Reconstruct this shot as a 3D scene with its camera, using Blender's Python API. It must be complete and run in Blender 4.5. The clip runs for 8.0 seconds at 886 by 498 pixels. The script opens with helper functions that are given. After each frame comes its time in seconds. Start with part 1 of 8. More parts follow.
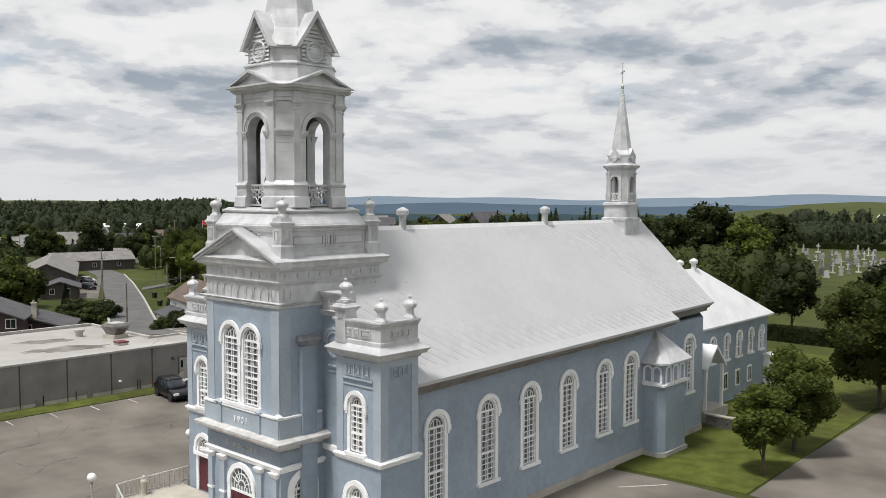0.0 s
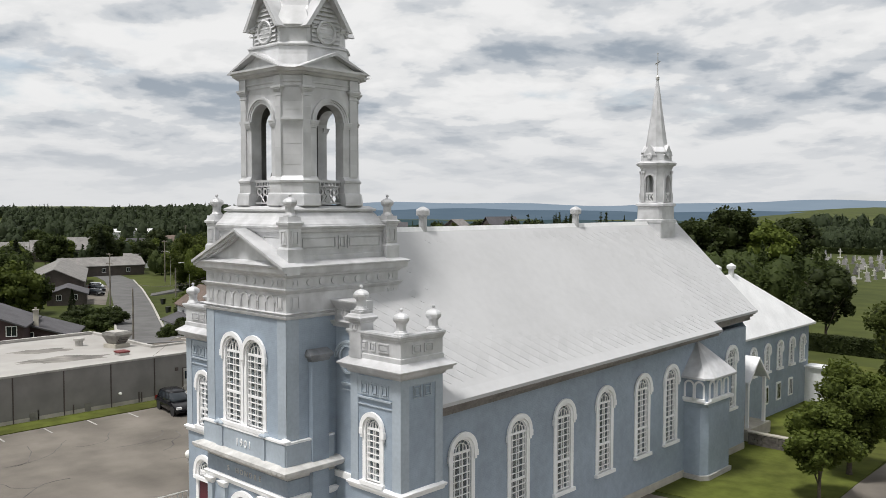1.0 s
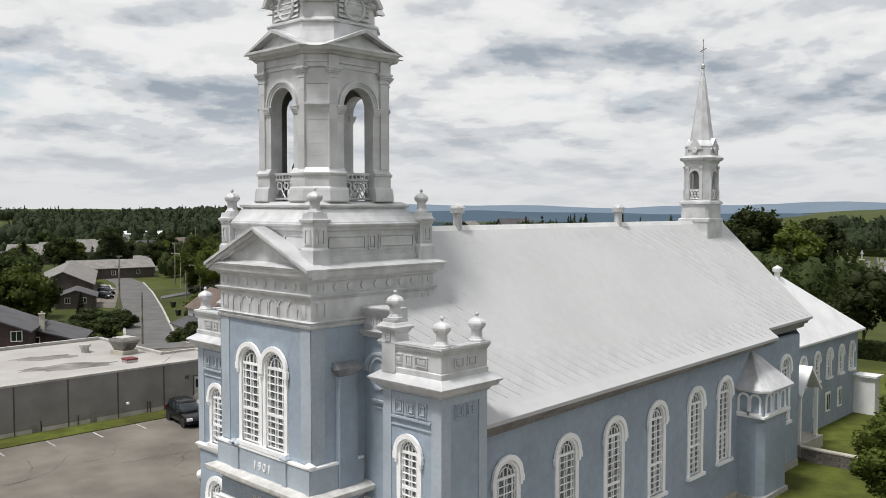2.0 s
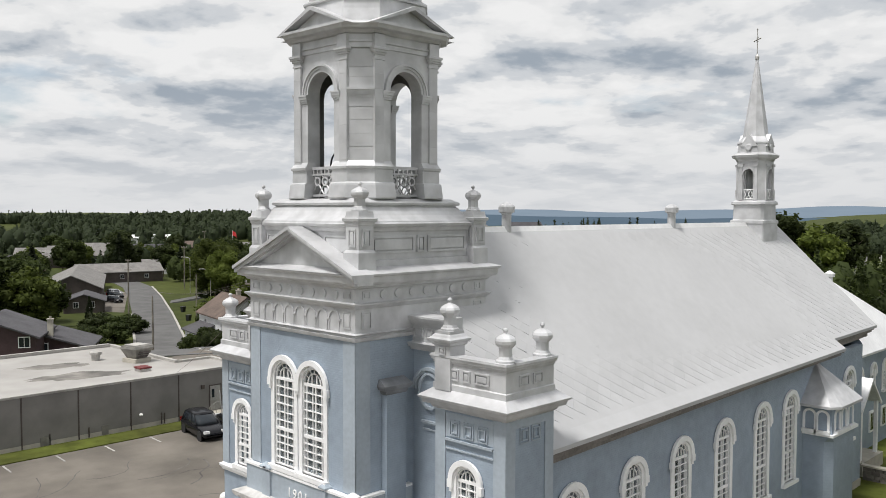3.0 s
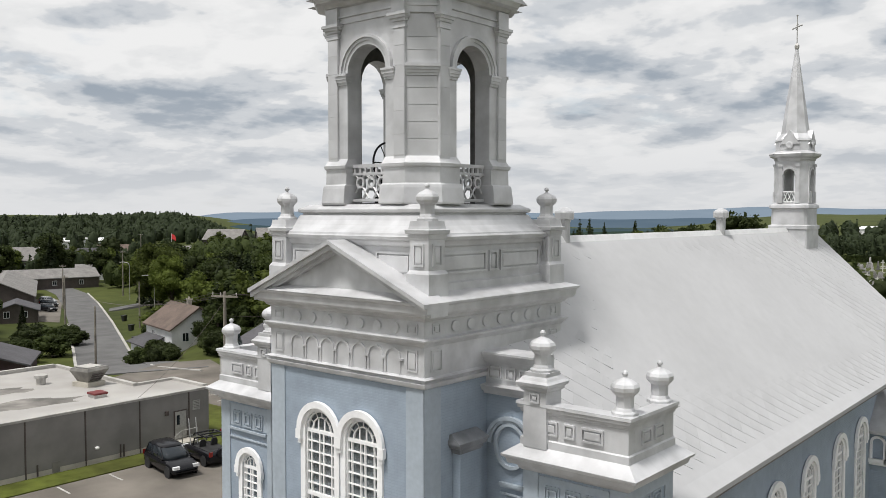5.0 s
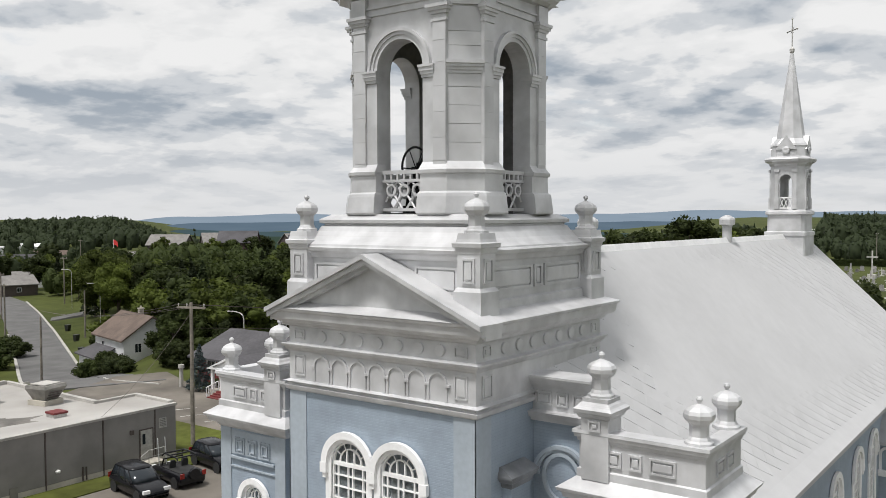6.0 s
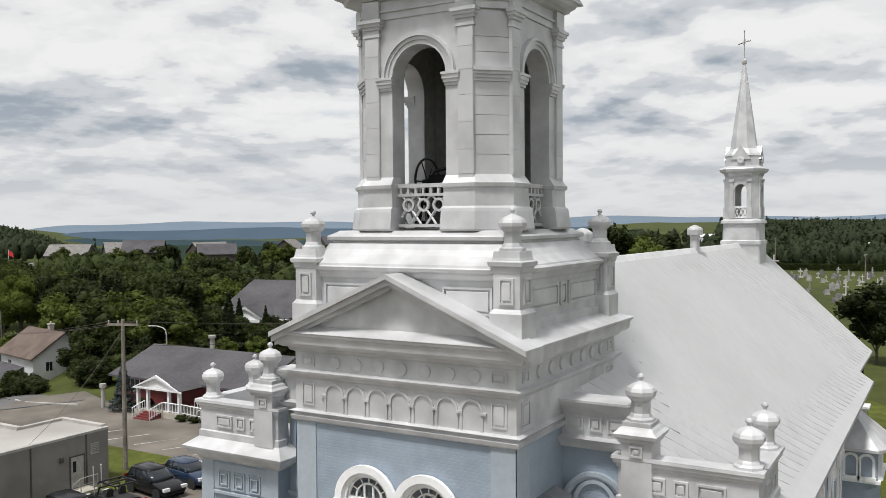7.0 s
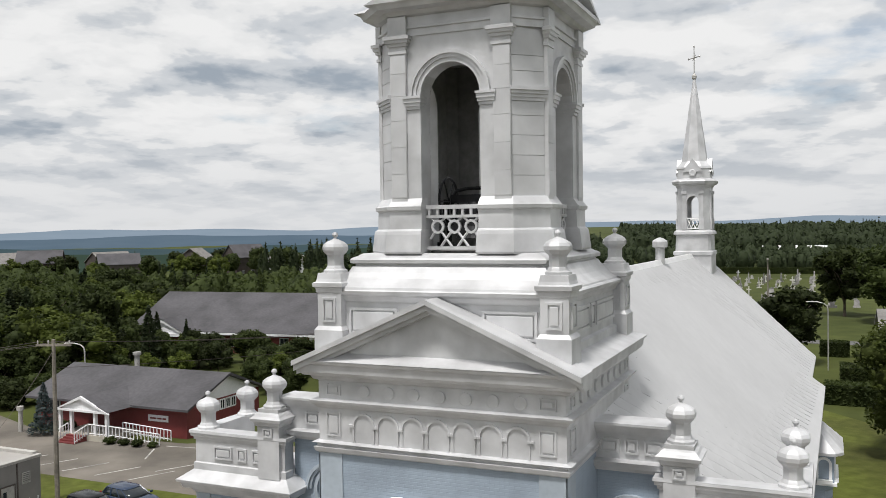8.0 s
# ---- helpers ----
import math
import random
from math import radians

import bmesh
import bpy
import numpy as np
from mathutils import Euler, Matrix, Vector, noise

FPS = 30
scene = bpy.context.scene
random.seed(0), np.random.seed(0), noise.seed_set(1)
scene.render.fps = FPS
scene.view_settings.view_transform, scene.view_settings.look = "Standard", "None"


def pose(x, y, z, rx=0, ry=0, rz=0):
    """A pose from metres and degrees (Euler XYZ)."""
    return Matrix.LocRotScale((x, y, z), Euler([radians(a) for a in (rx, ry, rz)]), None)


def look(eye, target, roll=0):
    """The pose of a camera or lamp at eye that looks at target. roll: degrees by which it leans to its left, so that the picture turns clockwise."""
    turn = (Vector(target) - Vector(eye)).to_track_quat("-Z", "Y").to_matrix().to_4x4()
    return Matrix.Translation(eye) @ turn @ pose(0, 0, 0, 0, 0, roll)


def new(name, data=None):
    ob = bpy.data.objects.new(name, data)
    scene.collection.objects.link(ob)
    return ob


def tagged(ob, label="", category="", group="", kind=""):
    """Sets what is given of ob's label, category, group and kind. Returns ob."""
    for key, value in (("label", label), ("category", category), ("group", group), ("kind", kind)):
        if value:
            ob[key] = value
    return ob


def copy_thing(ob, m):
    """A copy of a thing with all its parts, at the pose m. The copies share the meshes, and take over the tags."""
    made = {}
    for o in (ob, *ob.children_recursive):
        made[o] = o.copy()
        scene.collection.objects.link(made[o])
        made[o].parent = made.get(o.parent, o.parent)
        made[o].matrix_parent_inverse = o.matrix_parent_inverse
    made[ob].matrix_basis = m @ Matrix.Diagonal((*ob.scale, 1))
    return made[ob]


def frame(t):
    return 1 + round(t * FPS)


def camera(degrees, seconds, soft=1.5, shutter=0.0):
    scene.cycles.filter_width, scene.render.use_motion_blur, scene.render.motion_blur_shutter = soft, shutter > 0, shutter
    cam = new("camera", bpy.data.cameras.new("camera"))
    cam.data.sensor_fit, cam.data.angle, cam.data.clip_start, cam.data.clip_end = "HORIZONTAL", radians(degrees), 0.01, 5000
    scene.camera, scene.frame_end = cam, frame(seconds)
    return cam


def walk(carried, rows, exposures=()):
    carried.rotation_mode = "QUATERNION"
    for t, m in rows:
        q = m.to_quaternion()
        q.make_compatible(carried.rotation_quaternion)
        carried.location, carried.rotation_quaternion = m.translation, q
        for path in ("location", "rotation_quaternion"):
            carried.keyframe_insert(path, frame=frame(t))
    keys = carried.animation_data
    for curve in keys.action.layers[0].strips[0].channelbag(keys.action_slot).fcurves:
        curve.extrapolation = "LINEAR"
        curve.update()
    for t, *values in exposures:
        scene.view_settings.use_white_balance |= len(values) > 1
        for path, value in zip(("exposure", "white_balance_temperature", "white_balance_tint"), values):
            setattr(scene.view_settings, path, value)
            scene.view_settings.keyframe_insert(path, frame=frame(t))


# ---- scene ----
cam = camera(54.39, 8.0, soft=0.8)
# seconds, eye x y z, yaw, pitch, roll
ROWS = [
    (0, 36.694, -24.889, 17.648, 42.64, -3.37, 0.14),
    (0.5, 34.917, -23.284, 17.481, 43.10, -3.17, 0.14),
    (1, 33.026, -21.929, 17.263, 43.40, -2.99, 0.10),
    (1.5, 31.100, -20.744, 17.131, 43.69, -2.96, 0.05),
    (3, 25.328, -18.470, 16.738, 44.43, -2.56, 0.11),
    (3.5, 23.337, -17.913, 16.733, 44.21, -2.41, 0.03),
    (4, 21.384, -17.422, 16.765, 43.16, -2.36, -0.08),
    (5.5, 16.242, -16.614, 17.045, 38.57, -2.42, -0.01),
    (6, 14.524, -16.698, 17.127, 36.49, -2.23, -0.13),
    (6.5, 12.889, -16.867, 17.208, 33.45, -2.01, -0.28),
    (7, 11.329, -17.214, 17.377, 30.28, -1.82, -0.45),
    (7.5, 9.789, -17.612, 17.569, 27.15, -1.65, -0.62),
    (8, 8.278, -18.103, 17.803, 23.90, -1.49, -0.83),
]
walk(cam, [(t, pose(x, y, z, 90 + pitch, 0, yaw) @ pose(0, 0, 0, 0, 0, roll)) for t, x, y, z, yaw, pitch, roll in ROWS])

# ---------------------------------------------------------------- light
SUN_AZ, SUN_EL = radians(186), radians(66)  # compass bearing of the sun, from +y clockwise
world = bpy.data.worlds.new("sky")
scene.world = world
world.use_nodes = True
wn, wl = world.node_tree.nodes, world.node_tree.links
wn.clear()


def wnode(kind, **kw):
    n = wn.new(kind)
    for k, v in kw.items():
        n.inputs[k].default_value = v
    return n


w_out, w_bg = wn.new("ShaderNodeOutputWorld"), wnode("ShaderNodeBackground", Strength=1.0)
w_sky = wn.new("ShaderNodeTexSky")
w_sky.sky_type, w_sky.sun_disc, w_sky.sun_elevation, w_sky.sun_rotation = "NISHITA", False, SUN_EL, SUN_AZ
w_tc, w_sep = wn.new("ShaderNodeTexCoord"), wn.new("ShaderNodeSeparateXYZ")
wl.new(w_tc.outputs["Generated"], w_sep.inputs[0])


def wmath(op, a, b=None):
    n = wn.new("ShaderNodeMath")
    n.operation = op
    for i, v in enumerate((a, b)):
        if v is None:
            continue
        if isinstance(v, (int, float)):
            n.inputs[i].default_value = v
        else:
            wl.new(v, n.inputs[i])
    return n.outputs[0]


# a layer of cumulus with flat grey bases, seen in perspective
w_h = wmath("ADD", wmath("MAXIMUM", w_sep.outputs[2], 0.0), 0.21)
w_cx, w_cy = wmath("DIVIDE", w_sep.outputs[0], w_h), wmath("DIVIDE", w_sep.outputs[1], w_h)
w_com = wn.new("ShaderNodeCombineXYZ")
wl.new(w_cx, w_com.inputs[0]), wl.new(w_cy, w_com.inputs[1])


def cloud_noise(scale, far, shift, detail=9.0, rough=0.52, puff=0.0):
    """Density of the layer; far > 1 reads it a little beyond the point."""
    at = wn.new("ShaderNodeVectorMath")
    at.operation, at.inputs[1].default_value, at.inputs[2].default_value = "MULTIPLY_ADD", (far, far, 1), shift
    wl.new(w_com.outputs[0], at.inputs[0])
    n = wnode("ShaderNodeTexNoise", Scale=scale, Detail=detail, Roughness=rough, Distortion=0.1)
    wl.new(at.outputs[0], n.inputs["Vector"])
    if not puff:
        return n.outputs[0]
    bend = wn.new("ShaderNodeVectorMath")  # billows: rounded cells, warped by the noise
    bend.operation, bend.inputs[1].default_value = "MULTIPLY_ADD", (0.35, 0.35, 0.35)
    wl.new(n.outputs[1], bend.inputs[0]), wl.new(at.outputs[0], bend.inputs[2])
    v = wnode("ShaderNodeTexVoronoi", Scale=scale * 2.6, Detail=detail * 0.4, Roughness=0.55)
    v.feature, v.normalize = "F1", True
    wl.new(bend.outputs[0], v.inputs["Vector"])
    return wmath("ADD", wmath("MULTIPLY", n.outputs[0], 0.62), wmath("MULTIPLY", wmath("SUBTRACT", 1.0, v.outputs[0]), puff))


w_n1, w_n1b = cloud_noise(1.25, 1.0, (2.3, 6.2, 0.4), 10.0, 0.54, 0.34), cloud_noise(1.25, 1.07, (2.3, 6.2, 0.4), 6.0, 0.54, 0.34)
w_n2, w_n3 = cloud_noise(1.2, 1.0, (3.7, 1.9, 2.4)), cloud_noise(0.9, 1.0, (8.1, 0.9, 5.2), 3.0)
w_base = wmath("ADD", wmath("MULTIPLY", wmath("SUBTRACT", w_n1, w_n1b), 1.9), wmath("ADD", wmath("MULTIPLY", w_n1, 0.72), wmath("MULTIPLY", w_n3, 0.28)))


def wramp(src, *stops):
    n = wn.new("ShaderNodeValToRGB")
    while len(n.color_ramp.elements) < len(stops):
        n.color_ramp.elements.new(0.5)
    for e, (p, c) in zip(n.color_ramp.elements, stops):
        e.position, e.color = p, (*c, 1) if isinstance(c, tuple) else (c, c, c, 1)
    n.color_ramp.interpolation = "EASE"
    wl.new(src, n.inputs[0])
    return n.outputs[0]


w_shade = wramp(w_base, (0.38, (0.86, 0.86, 0.86)), (0.50, (0.79, 0.795, 0.80)), (0.60, (0.61, 0.635, 0.665)), (0.80, (0.34, 0.39, 0.45)))
w_gap = wramp(w_n2, (0.30, 0.6), (0.40, 0.0))
w_skys = wn.new("ShaderNodeVectorMath")
w_skys.operation, w_skys.inputs[3].default_value = "SCALE", 0.11
wl.new(w_sky.outputs[0], w_skys.inputs[0])
w_haze = wn.new("ShaderNodeMix")  # the far edge of the layer pales towards the horizon
w_haze.data_type = "RGBA"
w_haze.inputs[7].default_value = (0.70, 0.71, 0.725, 1)
wl.new(wramp(w_sep.outputs[2], (0.0, 0.8), (0.14, 0.0)), w_haze.inputs[0])
w_mix = wn.new("ShaderNodeMix")
w_mix.data_type = "RGBA"
wl.new(w_gap, w_mix.inputs[0]), wl.new(w_shade, w_mix.inputs[6]), wl.new(w_skys.outputs[0], w_mix.inputs[7])
wl.new(w_mix.outputs[2], w_haze.inputs[6]), wl.new(w_haze.outputs[2], w_bg.inputs[0]), wl.new(w_bg.outputs[0], w_out.inputs[0])

sun_data = bpy.data.lights.new("sun", "SUN")
sun_data.energy, sun_data.angle, sun_data.color = 3.7, radians(10), (1.0, 0.975, 0.945)
sun = new("sun", sun_data)
sun_at = Vector((math.sin(SUN_AZ) * math.cos(SUN_EL), math.cos(SUN_AZ) * math.cos(SUN_EL), math.sin(SUN_EL)))
sun.matrix_world = look(sun_at * 100, (0, 0, 0))
scene.view_settings.exposure = 0.0


# ---------------------------------------------------------------- materials
def material(name, color, rough=0.6, metal=0.0, vary=0.12, grain=6.0, stain=0.6, bump=0.15, bump_scale=40.0, spec=0.5, piece=0.0, dark=None, island=0.0):
    """A procedural surface: colour varied at two scales, and fine relief."""
    m = bpy.data.materials.new(name)
    m.use_nodes = True
    n, l = m.node_tree.nodes, m.node_tree.links
    b = n["Principled BSDF"]
    tc = n.new("ShaderNodeTexCoord")
    geo = n.new("ShaderNodeNewGeometry")
    big, fine = n.new("ShaderNodeTexNoise"), n.new("ShaderNodeTexNoise")
    big.inputs["Scale"].default_value, big.inputs["Detail"].default_value = stain, 6
    fine.inputs["Scale"].default_value, fine.inputs["Detail"].default_value = grain, 4
    for t in (big, fine):
        l.new(geo.outputs["Position"], t.inputs["Vector"])
    mixa, mixb = n.new("ShaderNodeMix"), n.new("ShaderNodeMix")
    for x in (mixa, mixb):
        x.data_type = "RGBA"
    c = Vector(color)
    d = Vector(dark) if dark else c * (1 - 2.2 * vary)
    mixa.inputs[6].default_value, mixa.inputs[7].default_value = (*d, 1), (*(c * (1 + 0.5 * vary)), 1)
    r = n.new("ShaderNodeMapRange")
    r.inputs[1].default_value, r.inputs[2].default_value = 0.32, 0.62
    l.new(big.outputs[0], r.inputs[0]), l.new(r.outputs[0], mixa.inputs[0])
    mixb.blend_type, mixb.inputs[0].default_value = "MULTIPLY", 1.0
    g = n.new("ShaderNodeMapRange")
    g.inputs[1].default_value, g.inputs[2].default_value, g.inputs[3].default_value, g.inputs[4].default_value = 0.3, 0.7, 1 - vary, 1 + vary
    l.new(fine.outputs[0], g.inputs[0])
    l.new(mixa.outputs[2], mixb.inputs[6]), l.new(g.outputs[0], mixb.inputs[7])
    out = mixb.outputs[2]
    if piece or island:
        info = n.new("ShaderNodeObjectInfo")
        src = info.outputs["Random"] if piece else geo.outputs["Random Per Island"]
        k = piece or island
        mr = n.new("ShaderNodeMapRange")
        mr.inputs[3].default_value, mr.inputs[4].default_value = 1 - k, 1 + k
        l.new(src, mr.inputs[0])
        mc = n.new("ShaderNodeMix")
        mc.data_type, mc.blend_type, mc.inputs[0].default_value = "RGBA", "MULTIPLY", 1.0
        l.new(out, mc.inputs[6]), l.new(mr.outputs[0], mc.inputs[7])
        out = mc.outputs[2]
    l.new(out, b.inputs["Base Color"])
    b.inputs["Roughness"].default_value, b.inputs["Metallic"].default_value = rough, metal
    b.inputs["Specular IOR Level"].default_value = spec
    if bump:
        bt, bn = n.new("ShaderNodeTexNoise"), n.new("ShaderNodeBump")
        bt.inputs["Scale"].default_value, bt.inputs["Detail"].default_value = bump_scale, 3
        bn.inputs["Strength"].default_value, bn.inputs["Distance"].default_value = bump, 0.02
        l.new(geo.outputs["Position"], bt.inputs["Vector"]), l.new(bt.outputs[0], bn.inputs["Height"]), l.new(bn.outputs[0], b.inputs["Normal"])
    return m


def brick_paint(name, color):
    """Painted brickwork: shallow courses under thick paint."""
    m = material(name, color, 0.62, vary=0.07, grain=2.5, stain=0.35, bump=0)
    n, l = m.node_tree.nodes, m.node_tree.links
    geo = n.new("ShaderNodeNewGeometry")
    sep, com = n.new("ShaderNodeSeparateXYZ"), n.new("ShaderNodeCombineXYZ")
    add = n.new("ShaderNodeMath")
    l.new(geo.outputs["Position"], sep.inputs[0])
    l.new(sep.outputs[0], add.inputs[0]), l.new(sep.outputs[1], add.inputs[1])
    l.new(add.outputs[0], com.inputs[0]), l.new(sep.outputs[2], com.inputs[1])
    br = n.new("ShaderNodeTexBrick")
    br.inputs["Scale"].default_value = 1.0
    br.inputs["Brick Width"].default_value, br.inputs["Row Height"].default_value, br.inputs["Mortar Size"].default_value = 0.24, 0.082, 0.008
    br.inputs["Color1"].default_value, br.inputs["Color2"].default_value, br.inputs["Mortar"].default_value = (0.9, 0.9, 0.9, 1), (1, 1, 1, 1), (0.25, 0.25, 0.25, 1)
    l.new(com.outputs[0], br.inputs["Vector"])
    bn = n.new("ShaderNodeBump")
    bn.inputs["Strength"].default_value, bn.inputs["Distance"].default_value = 0.5, 0.015
    l.new(br.outputs["Color"], bn.inputs["Height"]), l.new(bn.outputs[0], n["Principled BSDF"].inputs["Normal"])
    joint = n.new("ShaderNodeMix")  # paint worn thin along the joints
    joint.data_type, joint.blend_type, joint.inputs[0].default_value = "RGBA", "MULTIPLY", 0.09
    base = n["Principled BSDF"].inputs["Base Color"]
    l.new(base.links[0].from_socket, joint.inputs[6]), l.new(br.outputs["Color"], joint.inputs[7])
    l.new(joint.outputs[2], base)
    return m


BLUE = brick_paint("painted_brick_blue", (0.315, 0.375, 0.445))
BLUE_TRIM = material("painted_trim_blue", (0.37, 0.42, 0.47), 0.6, vary=0.06, bump=0.05)
# blue of the portal frieze, darkened to hold the balcony shelf's shadow
BLUE_SHADED = material("frieze_blue_shaded", (0.27, 0.32, 0.375), 0.6, vary=0.08, bump=0.05)
SILVER = material("silver_painted_metal", (0.56, 0.561, 0.57), 0.48, metal=0.25, vary=0.08, grain=1.6, stain=0.8, bump=0.16, bump_scale=5)
SILVER_PANEL = material("silver_painted_panel", (0.56, 0.561, 0.57), 0.48, metal=0.25, vary=0.06, grain=1.2, stain=0.9, bump=0.3, bump_scale=3.0, piece=0.06)
LEAD = material("dark_weathered_sheet", (0.25, 0.26, 0.275), 0.6, metal=0.1, vary=0.15, grain=3)
WEATHERED = material("weathered_silver_paint", (0.55, 0.54, 0.52), 0.6, metal=0.05, vary=0.12, grain=3, stain=1.4, bump=0.1)
WHITE = material("white_paint", (0.86, 0.86, 0.86), 0.55, vary=0.04, bump=0.05)
WHITE_METAL = material("bright_metal_roof", (0.78, 0.78, 0.78), 0.4, metal=0.15, vary=0.05, bump=0.05)
ROOF = material("sheet_metal_shingle", (0.465, 0.465, 0.47), 0.55, metal=0.08, vary=0.025, grain=2, stain=0.25, bump=0.04, bump_scale=6, piece=0.045)
ROOF_FAR = material("sheet_metal_shingle_field", (0.465, 0.465, 0.47), 0.55, metal=0.08, vary=0.025, grain=2, stain=0.25, bump=0.04, bump_scale=6, island=0.045)
# grey for the belfry's inside, with the interior dimness put into the colour
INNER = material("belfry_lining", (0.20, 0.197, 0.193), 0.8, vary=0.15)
MAROON = material("maroon_door_paint", (0.10, 0.018, 0.028), 0.5, vary=0.1)
BRONZE = material("dark_iron", (0.03, 0.03, 0.032), 0.45, metal=0.7, vary=0.2)
GRASS = material("grass", (0.078, 0.092, 0.019), 0.95, vary=0.25, grain=0.9, stain=0.12, bump=0.8, bump_scale=7, dark=(0.058, 0.062, 0.018), spec=0.1)
ASPHALT = material("worn_asphalt", (0.168, 0.151, 0.130), 0.92, vary=0.14, grain=0.35, stain=0.16, bump=0.3, bump_scale=25, dark=(0.105, 0.094, 0.081), spec=0.2)
ROAD = material("road_asphalt", (0.125, 0.123, 0.121), 0.92, vary=0.08, grain=0.4, stain=0.2, bump=0.2, spec=0.2)
CONCRETE = material("concrete", (0.44, 0.41, 0.35), 0.85, vary=0.1, grain=1.5)
KERB = material("kerb_concrete", (0.40, 0.385, 0.36), 0.85, vary=0.1)
SHED_WALL = material("grey_wall_panel", (0.20, 0.19, 0.182), 0.7, vary=0.06, grain=0.6, piece=0.04)
SHED_ROOF = material("pale_membrane_roof", (0.37, 0.358, 0.34), 0.8, vary=0.10, grain=0.3, stain=0.12, dark=(0.30, 0.285, 0.265))
GALV = material("galvanised_sheet", (0.42, 0.41, 0.39), 0.5, metal=0.3, vary=0.15)
OLD_GALV = material("weathered_galvanised_sheet", (0.24, 0.23, 0.21), 0.6, metal=0.3, vary=0.2, grain=2)
CAR_BLACK = material("black_car_paint", (0.009, 0.009, 0.011), 0.22, vary=0.05, bump=0, spec=0.35)
CAR_BLUE = material("dark_blue_car_paint", (0.02, 0.035, 0.07), 0.18, vary=0.05, bump=0, spec=0.6)
CAR_SILVER = material("silver_car_paint", (0.45, 0.46, 0.47), 0.25, metal=0.4, vary=0.05, bump=0)
TYRE = material("tyre_rubber", (0.02, 0.02, 0.02), 0.9, bump=0)
RIM = material("wheel_rim", (0.35, 0.35, 0.36), 0.35, metal=0.7, bump=0)
LAMP_RED = material("tail_lamp", (0.3, 0.02, 0.015), 0.2, bump=0)
LAMP_CLEAR = material("headlamp", (0.75, 0.75, 0.75), 0.12, bump=0)
WOOD_POLE = material("weathered_pole_wood", (0.20, 0.18, 0.15), 0.9, vary=0.2, grain=5)
BARK = material("bark", (0.10, 0.08, 0.06), 0.95, vary=0.25, grain=8)
BRICK_RED = brick_paint("red_brick", (0.155, 0.026, 0.026))
SHINGLE_GREY = material("grey_asphalt_shingle", (0.075, 0.072, 0.078), 0.9, vary=0.14, grain=3, stain=0.3, bump=0.4, bump_scale=12)
SHINGLE_BROWN = material("brown_asphalt_shingle", (0.125, 0.092, 0.075), 0.9, vary=0.12, grain=3)
SHINGLE_PALE = material("pale_asphalt_shingle", (0.20, 0.19, 0.18), 0.9, vary=0.12, grain=3)
SIDING_WHITE = material("white_siding", (0.72, 0.72, 0.73), 0.6, vary=0.05)
SIDING_DARK = material("dark_siding", (0.075, 0.06, 0.055), 0.7, vary=0.12)
SIDING_MAROON = material("dark_maroon_siding", (0.055, 0.03, 0.033), 0.7, vary=0.12)
STONE_BROWN = material("rough_field_stone", (0.15, 0.135, 0.12), 0.85, vary=0.2, grain=5, piece=0.25)
STONE_GREY = material("grave_granite", (0.26, 0.25, 0.25), 0.5, vary=0.2, piece=0.5)
RED_FLAG = material("red_flag_cloth", (0.55, 0.03, 0.03), 0.8)
BIN_PLASTIC = material("black_bin_plastic", (0.02, 0.022, 0.02), 0.5)
GLOBE = material("opal_globe", (0.85, 0.84, 0.80), 0.3, vary=0.02, bump=0)
PAINT_LINE = material("worn_line_paint", (0.44, 0.43, 0.40), 0.8, vary=0.25, grain=3)


def leaf_material(name, a, b, isle=0.30):
    m = bpy.data.materials.new(name)
    m.use_nodes = True
    n, l = m.node_tree.nodes, m.node_tree.links
    p = n["Principled BSDF"]
    geo, noise_n, info = n.new("ShaderNodeNewGeometry"), n.new("ShaderNodeTexNoise"), n.new("ShaderNodeObjectInfo")
    noise_n.inputs["Scale"].default_value, noise_n.inputs["Detail"].default_value = 0.35, 3
    l.new(geo.outputs["Position"], noise_n.inputs["Vector"])
    mix, mul = n.new("ShaderNodeMix"), n.new("ShaderNodeMix")
    mix.data_type = mul.data_type = "RGBA"
    mix.inputs[6].default_value, mix.inputs[7].default_value = (*a, 1), (*b, 1)
    mr = n.new("ShaderNodeMapRange")
    mr.inputs[3].default_value, mr.inputs[4].default_value = 0.6, 1.3
    add = n.new("ShaderNodeMath")
    add.operation = "MULTIPLY_ADD"
    add.inputs[1].default_value = isle
    l.new(geo.outputs["Random Per Island"], add.inputs[0]), l.new(noise_n.outputs[0], add.inputs[2])
    sub = n.new("ShaderNodeMath")
    sub.operation = "SUBTRACT"
    sub.inputs[1].default_value = isle * 0.5
    l.new(add.outputs[0], sub.inputs[0])
    l.new(sub.outputs[0], mix.inputs[0])
    l.new(info.outputs["Random"], mr.inputs[0])
    mul.blend_type, mul.inputs[0].default_value = "MULTIPLY", 1.0
    l.new(mix.outputs[2], mul.inputs[6]), l.new(mr.outputs[0], mul.inputs[7])
    l.new(mul.outputs[2], p.inputs["Base Color"])
    p.inputs["Roughness"].default_value = 0.75
    p.inputs["Specular IOR Level"].default_value = 0.25
    thin, both = n.new("ShaderNodeBsdfTranslucent"), n.new("ShaderNodeMixShader")  # sun through thin leaves
    both.inputs[0].default_value = 0.38
    l.new(mul.outputs[2], thin.inputs[0]), l.new(p.outputs[0], both.inputs[1]), l.new(thin.outputs[0], both.inputs[2])
    l.new(both.outputs[0], n["Material Output"].inputs[0])
    return m


